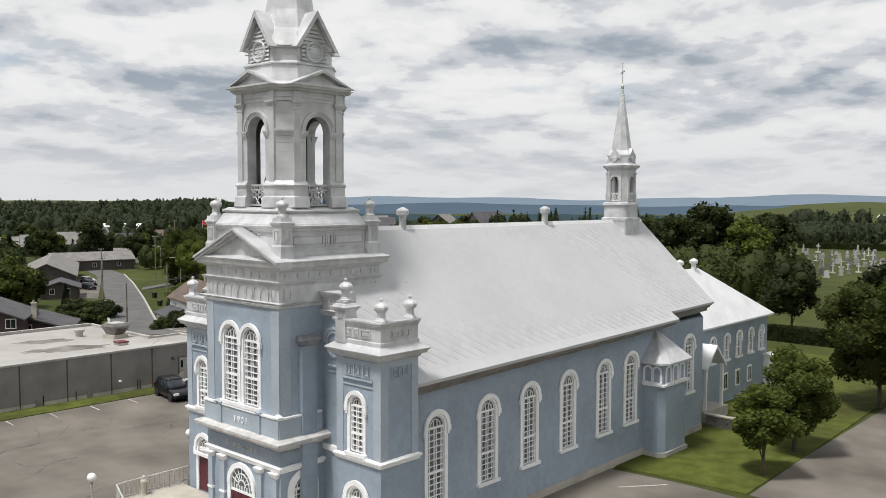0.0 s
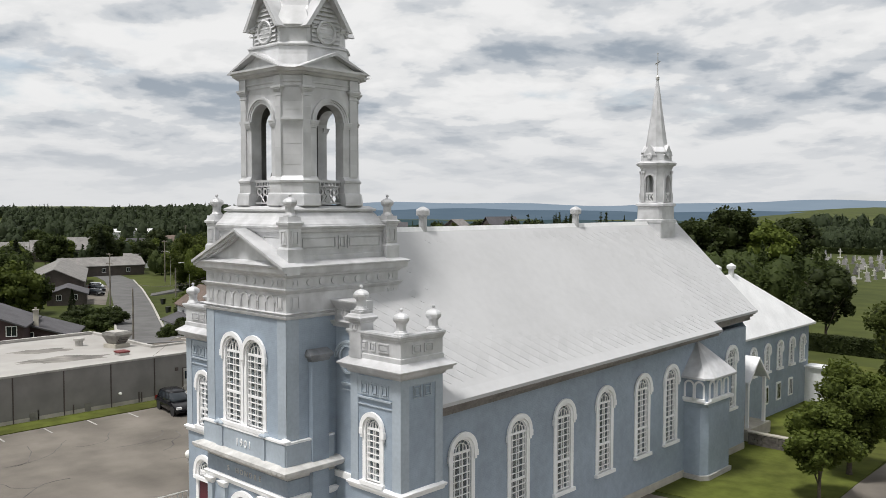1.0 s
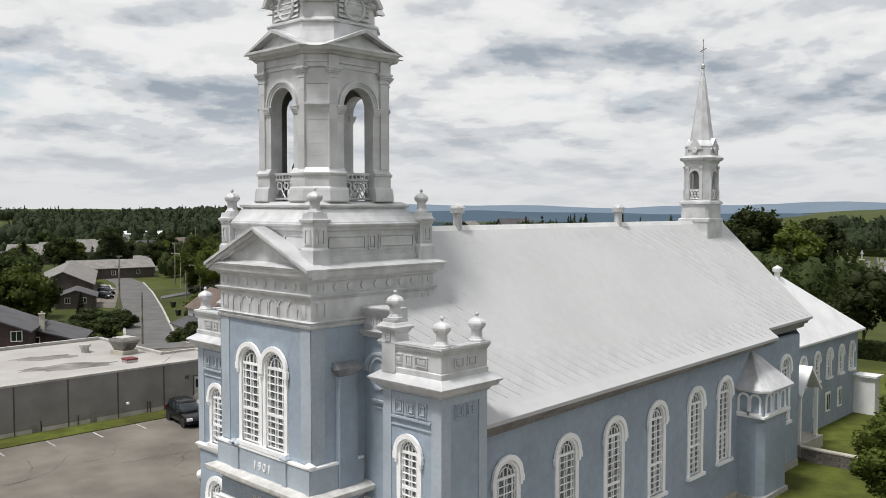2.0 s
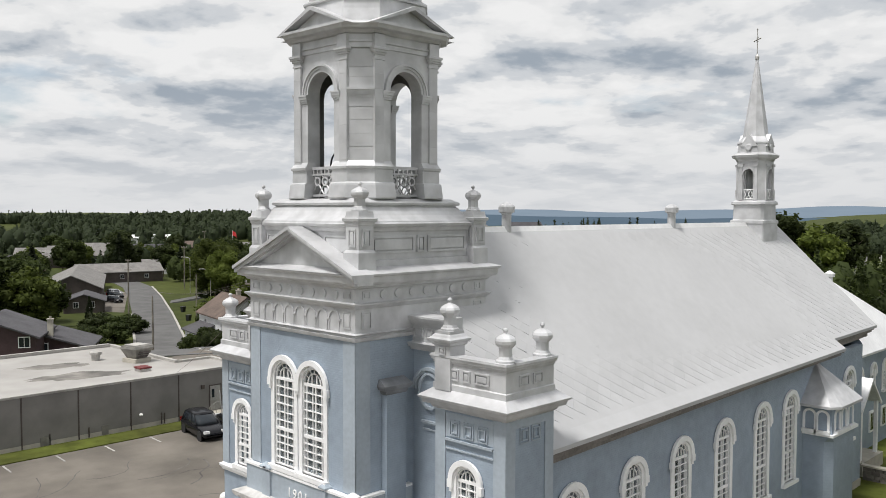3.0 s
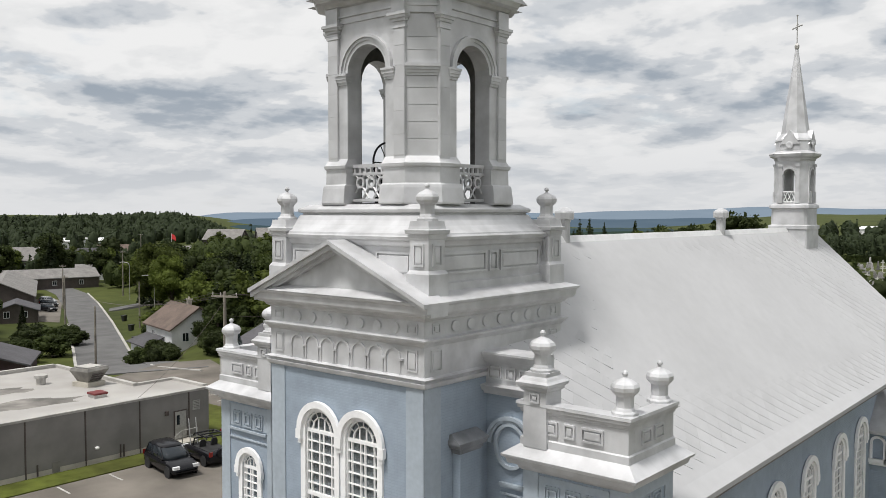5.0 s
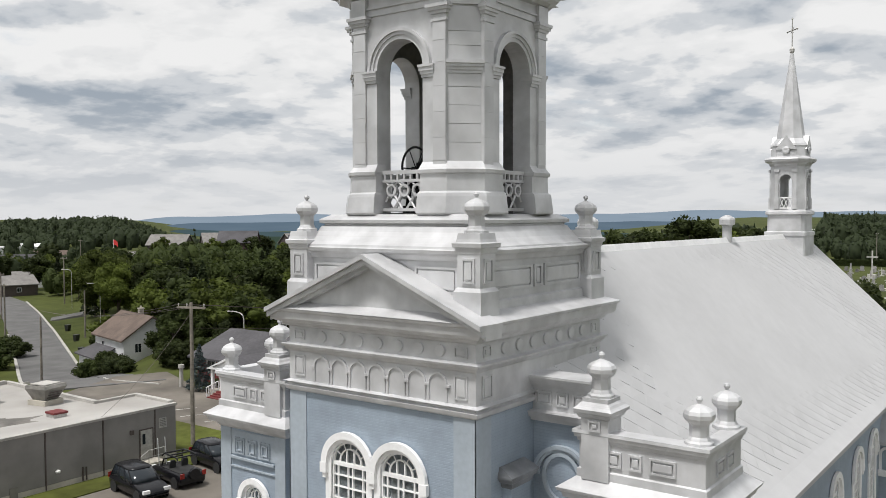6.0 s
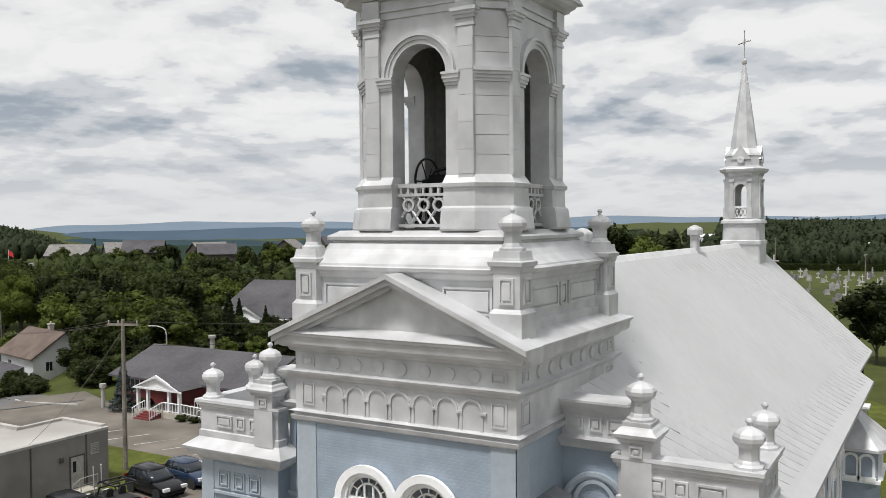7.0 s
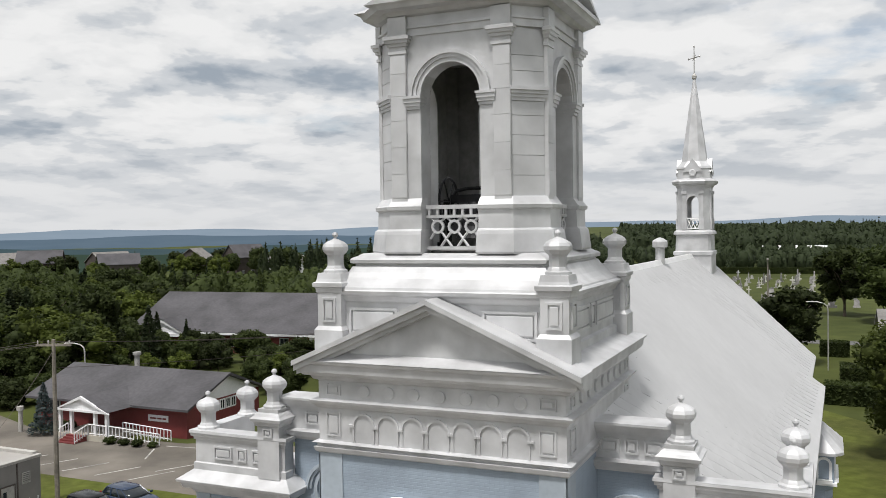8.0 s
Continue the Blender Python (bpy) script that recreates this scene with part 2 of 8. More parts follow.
LEAF = leaf_material("maple_leaf", (0.040, 0.056, 0.010), (0.122, 0.152, 0.028))
LEAF_DARK = leaf_material("dark_leaf", (0.020, 0.030, 0.009), (0.056, 0.074, 0.017))
NEEDLE = leaf_material("conifer_needle", (0.017, 0.027, 0.011), (0.040, 0.054, 0.020))
# far crowns: distance haze is mixed into the leaf colours
WOODS_FAR = leaf_material("hazy_far_woods", (0.023, 0.034, 0.016), (0.045, 0.060, 0.025), 0.16)
SPRUCE_BLUE = leaf_material("blue_spruce_needle", (0.05, 0.07, 0.07), (0.12, 0.15, 0.15))

GLASS = bpy.data.materials.new("window_glass")
GLASS.use_nodes = True
_g = GLASS.node_tree.nodes["Principled BSDF"]
_g.inputs["Base Color"].default_value, _g.inputs["Roughness"].default_value = (0.55, 0.6, 0.62, 1), 0.06
_g.inputs["Transmission Weight"].default_value = 0.85
CAR_GLASS = bpy.data.materials.new("car_glass")
CAR_GLASS.use_nodes = True
_g = CAR_GLASS.node_tree.nodes["Principled BSDF"]
_g.inputs["Base Color"].default_value, _g.inputs["Roughness"].default_value = (0.02, 0.025, 0.03, 1), 0.05


def painted_haze_material(name, low, high, glow=1.0):
    """Far hills as a backdrop: blue air haze painted into a glowing colour."""
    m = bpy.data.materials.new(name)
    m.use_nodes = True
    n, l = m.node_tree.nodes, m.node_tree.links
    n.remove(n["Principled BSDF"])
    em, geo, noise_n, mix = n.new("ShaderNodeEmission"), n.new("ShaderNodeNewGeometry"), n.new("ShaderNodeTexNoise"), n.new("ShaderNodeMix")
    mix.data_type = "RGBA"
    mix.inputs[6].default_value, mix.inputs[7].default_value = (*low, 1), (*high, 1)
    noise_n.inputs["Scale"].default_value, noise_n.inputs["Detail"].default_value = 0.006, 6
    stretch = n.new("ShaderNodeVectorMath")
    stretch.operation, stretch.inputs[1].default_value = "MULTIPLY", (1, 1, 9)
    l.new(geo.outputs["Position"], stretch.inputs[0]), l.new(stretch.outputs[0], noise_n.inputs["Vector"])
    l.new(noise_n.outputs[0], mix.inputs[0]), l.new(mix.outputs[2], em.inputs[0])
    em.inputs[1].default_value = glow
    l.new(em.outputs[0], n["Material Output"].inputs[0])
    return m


# ---------------------------------------------------------------- mesh helpers
class Shape:
    """Vertices and faces gathered for one mesh."""

    def __init__(self, m=None):
        self.v, self.f, self.m = [], [], m or Matrix()

    def add(self, verts, faces, m=None):
        k, t = len(self.v), self.m @ m if m else self.m
        self.v += [t @ Vector(p) for p in verts]
        self.f += [tuple(k + i for i in f) for f in faces]
        return self

    def box(self, x0, x1, y0, y1, z0, z1, m=None):
        return self.add([(x0, y0, z0), (x1, y0, z0), (x1, y1, z0), (x0, y1, z0), (x0, y0, z1), (x1, y0, z1), (x1, y1, z1), (x0, y1, z1)],
                        [(3, 2, 1, 0), (4, 5, 6, 7), (0, 1, 5, 4), (1, 2, 6, 5), (2, 3, 7, 6), (3, 0, 4, 7)], m)

    def loft(self, rings, m=None, cap=True, closed=True):
        """Rings of equal length, bottom to top."""
        n = len(rings[0])
        v = [p for r in rings for p in r]
        f = []
        for a in range(len(rings) - 1):
            for i in range(n if closed else n - 1):
                j = (i + 1) % n
                f.append((a * n + i, a * n + j, (a + 1) * n + j, (a + 1) * n + i))
        if cap:
            f.append(tuple(reversed(range(n))))
            f.append(tuple((len(rings) - 1) * n + i for i in range(n)))
        return self.add(v, f, m)

    def extrude(self, outline, w0, w1, m=None):
        """An outline in u, v (counter-clockwise) given thickness along w; local x = u, y = -w, z = v."""
        return self.loft([[(u, -w0, v) for u, v in outline], [(u, -w1, v) for u, v in outline]], m)

    def tube(self, pts, r, n=6, m=None):
        for a, b in zip(pts[:-1], pts[1:]):
            a, b = Vector(a), Vector(b)
            q = (b - a).to_track_quat("Z", "Y").to_matrix()
            ring = [q @ Vector((math.cos(6.2832 * i / n) * r, math.sin(6.2832 * i / n) * r, 0)) for i in range(n)]
            self.loft([[a + p for p in ring], [b + p for p in ring]], m)
        return self

    def lathe(self, profile, n=12, at=(0, 0, 0), flat=0.0, m=None):
        """Radius, height pairs turned round z."""
        o = Vector(at)
        return self.loft([[o + Vector((r * math.cos(6.2832 * (i + flat) / n), r * math.sin(6.2832 * (i + flat) / n), z)) for i in range(n)] for r, z in profile], m)

    def mesh(self, name, smooth=False):
        seen, index, verts = {}, [], []
        for p in self.v:  # weld corners that coincide
            key = (round(p[0], 4), round(p[1], 4), round(p[2], 4))
            if key not in seen:
                seen[key] = len(verts)
                verts.append(p)
            index.append(seen[key])
        faces = []
        for f in self.f:
            g = [index[i] for i in f]
            g = [a for a, b in zip(g, g[1:] + g[:1]) if a != b]
            if len(set(g)) == len(g) > 2:
                faces.append(g)
        me = bpy.data.meshes.new(name)
        me.from_pydata(verts, [], faces)
        if smooth:
            me.shade_smooth()
        return me


def part(name, shape, mat, parent=None, label="", smooth=False):
    """ONE mesh object under a thing or a part."""
    me = shape if isinstance(shape, bpy.types.Mesh) else shape.mesh(name, smooth)
    if not me.materials:
        me.materials.append(mat)
    ob = new(name, me)
    ob.parent = parent
    if label:
        ob["label"] = label
    return ob


def thing(name, label, category, group="", at=None):
    ob = new(name)
    ob.empty_display_size = 0.2
    if at is not None:
        ob.matrix_basis = at
    return tagged(ob, label, category, group)


def arch_outline(hw, z0, zs, n=12, rise=None):
    """Round-headed outline, counter-clockwise from the lower left."""
    r = rise or hw
    return [(-hw, z0), (hw, z0)] + [(hw * math.cos(math.pi * i / n), zs + r * math.sin(math.pi * i / n)) for i in range(n + 1)]


def band(shape, inner, outer, w0, w1, m):
    """A closed band between two outlines of equal length, with thickness."""
    n = len(inner)
    rings = [[(u, -w0, v) for u, v in outer], [(u, -w1, v) for u, v in outer], [(u, -w1, v) for u, v in inner], [(u, -w0, v) for u, v in inner]]
    v = [p for r in rings for p in r]
    f = [(a * n + i, a * n + (i + 1) % n, ((a + 1) % 4) * n + (i + 1) % n, ((a + 1) % 4) * n + i) for a in range(4) for i in range(n)]
    shape.add(v, f, m)


def open_band(shape, inner, outer, w0, w1, m):
    """The same, open at its two ends."""
    n = len(inner)
    rings = [[(u, -w0, v) for u, v in outer], [(u, -w1, v) for u, v in outer], [(u, -w1, v) for u, v in inner], [(u, -w0, v) for u, v in inner]]
    v = [p for r in rings for p in r]
    f = [(a * n + i, a * n + i + 1, ((a + 1) % 4) * n + i + 1, ((a + 1) % 4) * n + i) for a in range(4) for i in range(n - 1)]
    f += [(0, n, 2 * n, 3 * n), (4 * n - 1, 3 * n - 1, 2 * n - 1, n - 1)]
    shape.add(v, f, m)


def arc(hw, zs, a0=0.0, a1=180.0, n=14):
    return [(hw * math.cos(radians(a0 + (a1 - a0) * i / n)), zs + hw * math.sin(radians(a0 + (a1 - a0) * i / n))) for i in range(n + 1)]


def pierced_wall(shape, u0, u1, z0, z1, openings, m, thick=0.4, n=10):
    """A wall with arched openings through it: (u, half width, sill, spring, arched)."""
    cuts = []
    for uc, hw, sill, spring, arched in sorted(openings):
        tops = [(uc - hw * math.cos(math.pi * i / n), spring + (hw * math.sin(math.pi * i / n) if arched else 0)) for i in range(n + 1)]
        cuts.append((uc - hw, uc + hw, sill, tops))
    for w, flip in ((0.0, False), (-thick, True)):
        def quad(a, b, c, d):
            p = [(q[0], -w, q[1]) for q in (a, b, c, d)]
            shape.add(p, [(3, 2, 1, 0) if flip else (0, 1, 2, 3)], m)
        x = u0
        for a, b, sill, tops in cuts:
            quad((x, z0), (a, z0), (a, z1), (x, z1))
            if sill > z0:
                quad((a, z0), (b, z0), (b, sill), (a, sill))
            for p, q in zip(tops[:-1], tops[1:]):
                quad(p, q, (q[0], z1), (p[0], z1))
            x = b
        quad((x, z0), (u1, z0), (u1, z1), (x, z1))
    for a, b, sill, tops in cuts:
        loop = [(a, sill), (b, sill)] + tops[::-1]
        k = len(loop)
        shape.add([(u, 0, v) for u, v in loop] + [(u, thick, v) for u, v in loop], [(i, k + i, k + (i + 1) % k, (i + 1) % k) for i in range(k)], m)
    shape.add([(u0, 0, z0), (u0, 0, z1), (u0, thick, z1), (u0, thick, z0)], [(0, 1, 2, 3)], m)
    shape.add([(u1, 0, z0), (u1, 0, z1), (u1, thick, z1), (u1, thick, z0)], [(3, 2, 1, 0)], m)
    shape.add([(u0, 0, z1), (u1, 0, z1), (u1, thick, z1), (u0, thick, z1)], [(0, 1, 2, 3)], m)


def facing(x, y, turn=0):
    """Frame of a wall: local x along it, -y outward. turn 0 faces -y, 90 faces +x."""
    return pose(x, y, 0, 0, 0, turn)


def wall_part(name, parent, mat, *args, **kw):
    """One pierced wall as a part of its own."""
    s = Shape()
    pierced_wall(s, *args, **kw)
    return part(name, s, mat, parent)


def arched_window(parent, m, hw, sill, spring, wide=0.2, pitch=0.3, transom=0.4, hood=True, fancy=True):
    """A round-headed sash window: casing, hood mould, sill, sashes and glass, at the local origin of m."""
    s = Shape(m)
    inner, outer = arch_outline(hw, sill, spring), arch_outline(hw + wide, sill - 0.02, spring)
    band(s, inner, outer, -0.10, 0.06, m=None)
    win = part("window", s, WHITE, parent)
    if hood:
        h = Shape(m)
        open_band(h, arc(hw + wide * 0.5, spring), arc(hw + wide * 1.45, spring), 0.04, 0.15, None)
        for e in (-1, 1):
            u0, u1 = sorted((e * (hw + wide * 0.5), e * (hw + wide * 1.6)))
            h.box(u0, u1, -0.16, -0.03, spring - 0.28, spring)
            u0, u1 = sorted((e * (hw + wide * 0.7), e * (hw + wide * 1.3)))
            h.box(u0, u1, -0.12, -0.03, spring - 0.42, spring - 0.281)
        part("hood_mould", h, WHITE, win)
    sl = Shape(m)
    sl.box(-hw - wide * 1.25, hw + wide * 1.25, -0.2, 0.02, sill - 0.18, sill)
    part("window_sill", sl, WHITE, win)
    t, zt = 0.018, sill + (spring - sill) * transom
    cols = [c * hw for c in (-0.70, -0.13, 0.13, 0.70)] if fancy else [0.0]
    for name, z0, z1 in (("lower_sash", sill, zt), ("upper_sash", zt, spring)):
        b = Shape(m)
        for u in cols:
            b.box(u - t, u + t, 0.02, 0.08, z0 + 0.05, z1 - 0.05)
        for e in (-1, 1):
            u0, u1 = sorted((e * hw, e * (hw - 0.045)))
            b.box(u0, u1, 0.015, 0.085, z0, z1)
        b.box(-hw + 0.045, hw - 0.045, 0.015, 0.085, z0, z0 + 0.06)
        b.box(-hw + 0.045, hw - 0.045, 0.015, 0.085, z1 - 0.055, z1)
        n = max(1, round((z1 - z0) / pitch))
        for i in range(1, n):
            z = z0 + (z1 - z0) * i / n
            b.box(-hw + 0.045, hw - 0.045, 0.025, 0.075, z - t, z + t)
        sash = part(name, b, WHITE, win)
        g = Shape(m)
        g.box(-hw, hw, 0.09, 0.096, z0, z1)
        part("pane", g, GLASS, sash).visible_shadow = False
    b = Shape(m)
    open_band(b, arc(hw - 0.05, spring), arc(hw, spring), -0.085, -0.015, None)
    b.box(-hw + 0.05, hw - 0.05, 0.015, 0.085, spring + 0.001, spring + 0.05)
    if fancy:
        r = hw * 0.60
        open_band(b, arc(r - t, spring + 0.05), arc(r + t, spring + 0.05), -0.075, -0.025, None)
        for a in (28, 62, 90, 118, 152):
            d = Vector((math.cos(radians(a)), 0, math.sin(radians(a))))
            o = Vector((0, 0.05, spring + 0.05))
            b.tube([o + d * r, o + d * (hw - 0.06)], t, 4)
        for e in (-0.13, 0.13):
            b.box(e * hw * 1.6 - t, e * hw * 1.6 + t, 0.025, 0.075, spring + 0.05, spring + 0.05 + r * 0.96)
    else:
        b.box(-t, t, 0.02, 0.08, spring + 0.05, spring + hw - 0.05)
    fan = part("fanlight", b, WHITE, win)
    g = Shape(m)
    o = arch_outline(hw, spring + 0.002, spring + 0.002)
    g.add([(u, 0.09, v) for u, v in o], [tuple(range(len(o)))])
    part("pane", g, GLASS, fan).visible_shadow = False
    return win


def ring_moulding(shape, x0, x1, y0, y1, steps):
    """A moulding round a rectangle: (height, projection) from below upward."""
    shape.loft([[(x0 - p, y0 - p, z), (x1 + p, y0 - p, z), (x1 + p, y1 + p, z), (x0 - p, y1 + p, z)] for z, p in steps])


URN = [(0.30, 0), (0.30, 0.08), (0.24, 0.12), (0.22, 0.17), (0.20, 0.21), (0.20, 0.46), (0.24, 0.50), (0.31, 0.56), (0.355, 0.63), (0.36, 0.72), (0.32, 0.80), (0.22, 0.87), (0.10, 0.92), (0.045, 0.95), (0.04, 0.985)]
BALL = [(0.03, 0.98), (0.065, 1.0), (0.085, 1.05), (0.065, 1.10), (0.02, 1.125)]


def urn_mesh():
    s = Shape()
    n = 16
    s.lathe([(r * (1.12 if z < 0.5 else 1.0), z) for r, z in URN], 8, flat=0.5)
    s.lathe(BALL, 8)
    return s.mesh("urn")


URN_MESH = urn_mesh()


def urn(parent, x, y, z, k=1.0, turn=0.0):
    ob = part("urn", URN_MESH, SILVER, parent, "silver-painted onion urn finial")
    ob.matrix_basis = pose(x, y, z, 0, 0, turn) @ Matrix.Diagonal((k, k, k, 1))
    return ob

# ---------------------------------------------------------------- the church
church = thing("church", "blue-grey brick parish church with silver metal tower and roof", "church")
TW, TD = 3.12, 6.5  # half width and depth of the tower


def relief_frame(shape, u0, u1, z0, z1, w=0.05, t=0.05, m=None):
    band(shape, [(u0 + t, z0 + t), (u1 - t, z0 + t), (u1 - t, z1 - t), (u0 + t, z1 - t)], [(u0, z0), (u1, z0), (u1, z1), (u0, z1)], 0.0, w, m)


# --- tower, blue storeys
def panels(name, mat, parent, m, rects, w=0.05, t=0.05):
    """Raised frames, each a part: (u0, u1, z0, z1)."""
    for u0, u1, z0, z1 in rects:
        q = Shape(m)
        relief_frame(q, u0, u1, z0, z1, w, t)
        k = t + 0.045  # a groove, then the raised field
        if u1 - u0 > 3 * k:
            q.loft([[(u0 + k + a, -d, z0 + k + a), (u1 - k - a, -d, z0 + k + a), (u1 - k - a, -d, z1 - k - a), (u0 + k + a, -d, z1 - k - a)] for d, a in ((0.0, 0.0), (w * 0.75, 0.0), (w * 0.85, 0.015))])
        part(name, q, mat, parent)


wall_part("tower_wall", church, BLUE, -TW, TW, 0, 12.32, [(-0.92, 0.63, 7.25, 10.5, True), (0.81, 0.63, 7.25, 10.5, True)], facing(0, 0))
wall_part("tower_wall", church, BLUE, 0.4, TD, 0, 12.32, [(1.35, 0.55, 1.2, 3.3, True)], facing(TW, 0, 90))
wall_part("tower_wall", church, BLUE, -TD, -0.4, 0, 12.32, [(-1.35, 0.55, 1.2, 3.3, True)], facing(-TW, 0, -90))
wall_part("tower_wall", church, BLUE, -TW, TW, 0, 12.32, [], facing(0, TD, 180))
for e in (-1, 1):
    s = Shape()
    x0 = e * TW
    s.box(min(x0 - e * 0.62, x0 + e * 0.03), max(x0 - e * 0.62, x0 + e * 0.03), -0.035, 0.0, 7.1, 12.3)
    s.box(min(x0 + e * 0.002, x0 + e * 0.035), max(x0 + e * 0.002, x0 + e * 0.035), -0.035, 0.62, 7.1, 12.3)
    part("corner_pilaster", s, BLUE_TRIM, church)
for u in (-0.92, 0.81):
    arched_window(church, facing(u, 0 if u < 0 else -0.006), 0.63, 7.25, 10.5, 0.2, 0.29, 0.42)
for e in (-1, 1):
    arched_window(church, facing(e * TW, 1.35, e * 90), 0.55, 1.2, 3.3, 0.4, 0.26, 0.45, hood=False)

# --- balcony shelf, parapet and portal
s = Shape()
ring_moulding(s, -TW, TW, 0, 2.5, [(5.35, 0.03), (5.5, 0.08), (5.56, 0.3), (5.66, 0.5), (5.78, 0.57), (5.88, 0.58), (6.0, 0.25)])
part("balcony_shelf", s, WEATHERED, church, "weathered grey balcony cornice")
for x0, x1, y0, y1 in ((-TW - 0.16, TW + 0.16, -0.16, -0.003), (TW + 0.003, TW + 0.16, -0.003, 2.45), (-TW - 0.16, -TW - 0.003, -0.003, 2.45)):
    s = Shape()
    s.box(x0, x1, y0, y1, 6.0, 6.95)
    wall = part("balcony_parapet", s, BLUE_TRIM, church)
    s = Shape()
    s.box(x0 - 0.04, x1 + 0.04, y0 - 0.04, y1 - 0.002, 6.952, 7.04)
    part("parapet_coping", s, WHITE, wall)
# scalloped metal edge that hangs from the shelf
for k in range(21):
    s = Shape(facing(-TW - 0.2 + 0.332 * k, -0.575))
    s.extrude([(-0.165, 5.89), (-0.16, 5.8), (-0.1, 5.745), (0.0, 5.73), (0.1, 5.745), (0.16, 5.8), (0.165, 5.89)], 0.0, 0.02)
    part("scallop", s, WEATHERED, church)
for x in (-2.0, -0.95 - 0.8, 1.62, TW):
    s = Shape()
    s.box(x - 0.13, x + 0.13, -0.24, -0.162, 6.0, 6.94)
    post = part("parapet_post", s, BLUE_TRIM, church)
    s = Shape()
    s.loft([[(x - 0.2, -0.3, 7.042), (x + 0.2, -0.3, 7.042), (x + 0.2, 0.06, 7.042), (x - 0.2, 0.06, 7.042)], [(x - 0.2, -0.3, 7.1), (x + 0.2, -0.3, 7.1), (x + 0.2, 0.06, 7.1), (x - 0.2, 0.06, 7.1)], [(x - 0.05, -0.16, 7.22), (x + 0.05, -0.16, 7.22), (x + 0.05, -0.08, 7.22), (x - 0.05, -0.08, 7.22)]])
    part("post_cap", s, WHITE if x == TW else BLUE_TRIM, post)


def lettering(name, body, x, y, z, size, mat, parent, turn=0.0, depth=0.015):
    cu = bpy.data.curves.new(name, "FONT")
    cu.body, cu.size, cu.align_x, cu.align_y, cu.extrude = body, size, "CENTER", "CENTER", depth
    tmp = bpy.data.objects.new(name, cu)
    me = bpy.data.meshes.new_from_object(tmp)
    bpy.data.objects.remove(tmp)
    me.transform(pose(x, y, z, 90, 0, turn))
    return part(name, me, mat, parent)


for k, ch in enumerate("1901"):
    lettering("numeral", ch, 0.05 + 0.33 * (k - 1.5), -0.18, 6.42, 0.48, WHITE, church)
# frieze below the shelf; its shade is painted in with the darker blue
s = Shape()
ring_moulding(s, -TW, TW, 0, 2.5, [(4.62, 0.03), (4.66, 0.05), (5.33, 0.05), (5.34, 0.03)])
part("portal_frieze", s, BLUE_SHADED, church)
for k, ch in enumerate("S HONORE"):
    if ch != " ":
        lettering("letter", ch, -0.1 + 0.36 * (k - 3.5), -0.068, 5.0, 0.34, WEATHERED, church)
s = Shape()
ring_moulding(s, -TW, TW, 0, 2.5, [(4.28, 0.03), (4.36, 0.12), (4.46, 0.16), (4.56, 0.2), (4.62, 0.12)])
part("string_course", s, WHITE, church)
for x in (-2.85, -1.75, 1.5, 2.75):
    s = Shape()
    s.box(x - 0.2, x + 0.2, -0.14, 0, 0.45, 4.0)
    part("portal_pilaster", s, BLUE_TRIM, church)
    s = Shape()
    s.loft([[(x - a, -b, z), (x + a, -b, z), (x + a, 0.01, z), (x - a, 0.01, z)] for z, a, b in ((4.0, 0.2, 0.14), (4.08, 0.26, 0.2), (4.2, 0.3, 0.26), (4.28, 0.32, 0.28))])
    part("pilaster_capital", s, WHITE, church)
    s = Shape()
    s.box(x - 0.24, x + 0.24, -0.18, 0, 2.3, 2.42)
    part("pilaster_band", s, WHITE, church)
s = Shape()
open_band(s, arc(0.95, 2.95), arc(1.22, 2.95), 0.0, 0.14, facing(-0.1, 0))
for e in (-1, 1):
    s.box(-0.1 + e * 1.085 - 0.135, -0.1 + e * 1.085 + 0.135, -0.1, 0, 0.4, 2.95)
door = part("door", s, WHITE, church)
for k in (-1, 1):
    s = Shape(facing(-0.1, 0))
    s.box(k * 0.475 - 0.465, k * 0.475 + 0.465, -0.05, -0.004, 0.4, 2.6)
    for z0, z1 in ((0.55, 1.2), (1.35, 2.45)):
        relief_frame(s, k * 0.475 - 0.33, k * 0.475 + 0.33, z0, z1, 0.075, 0.06)
    part("door_leaf", s, MAROON, door, "maroon painted panelled door leaf")
s = Shape(facing(-0.1, 0))
s.box(-0.95, 0.95, -0.07, -0.004, 2.6, 2.72)
for a in (22, 45, 67, 90, 113, 135, 158):
    d = Vector((math.cos(radians(a)), 0, math.sin(radians(a))))
    s.tube([Vector((0, -0.04, 2.95)) + d * 0.3, Vector((0, -0.04, 2.95)) + d * 0.95], 0.025, 4)
open_band(s, arc(0.28, 2.95), arc(0.33, 2.95), 0.02, 0.06, None)
open_band(s, arc(0.62, 2.95), arc(0.66, 2.95), 0.02, 0.06, None)
for k in range(9):
    s.box(-0.9 + 0.225 * k - 0.02, -0.9 + 0.225 * k + 0.02, -0.06, -0.01, 2.72, 2.95)
part("fanlight", s, WHITE, door)
s = Shape(facing(-0.1, 0))
o = arch_outline(0.95, 2.72, 2.95)
s.add([(u, -0.004, v) for u, v in o], [tuple(range(len(o)))])
part("pane", s, GLASS, door)

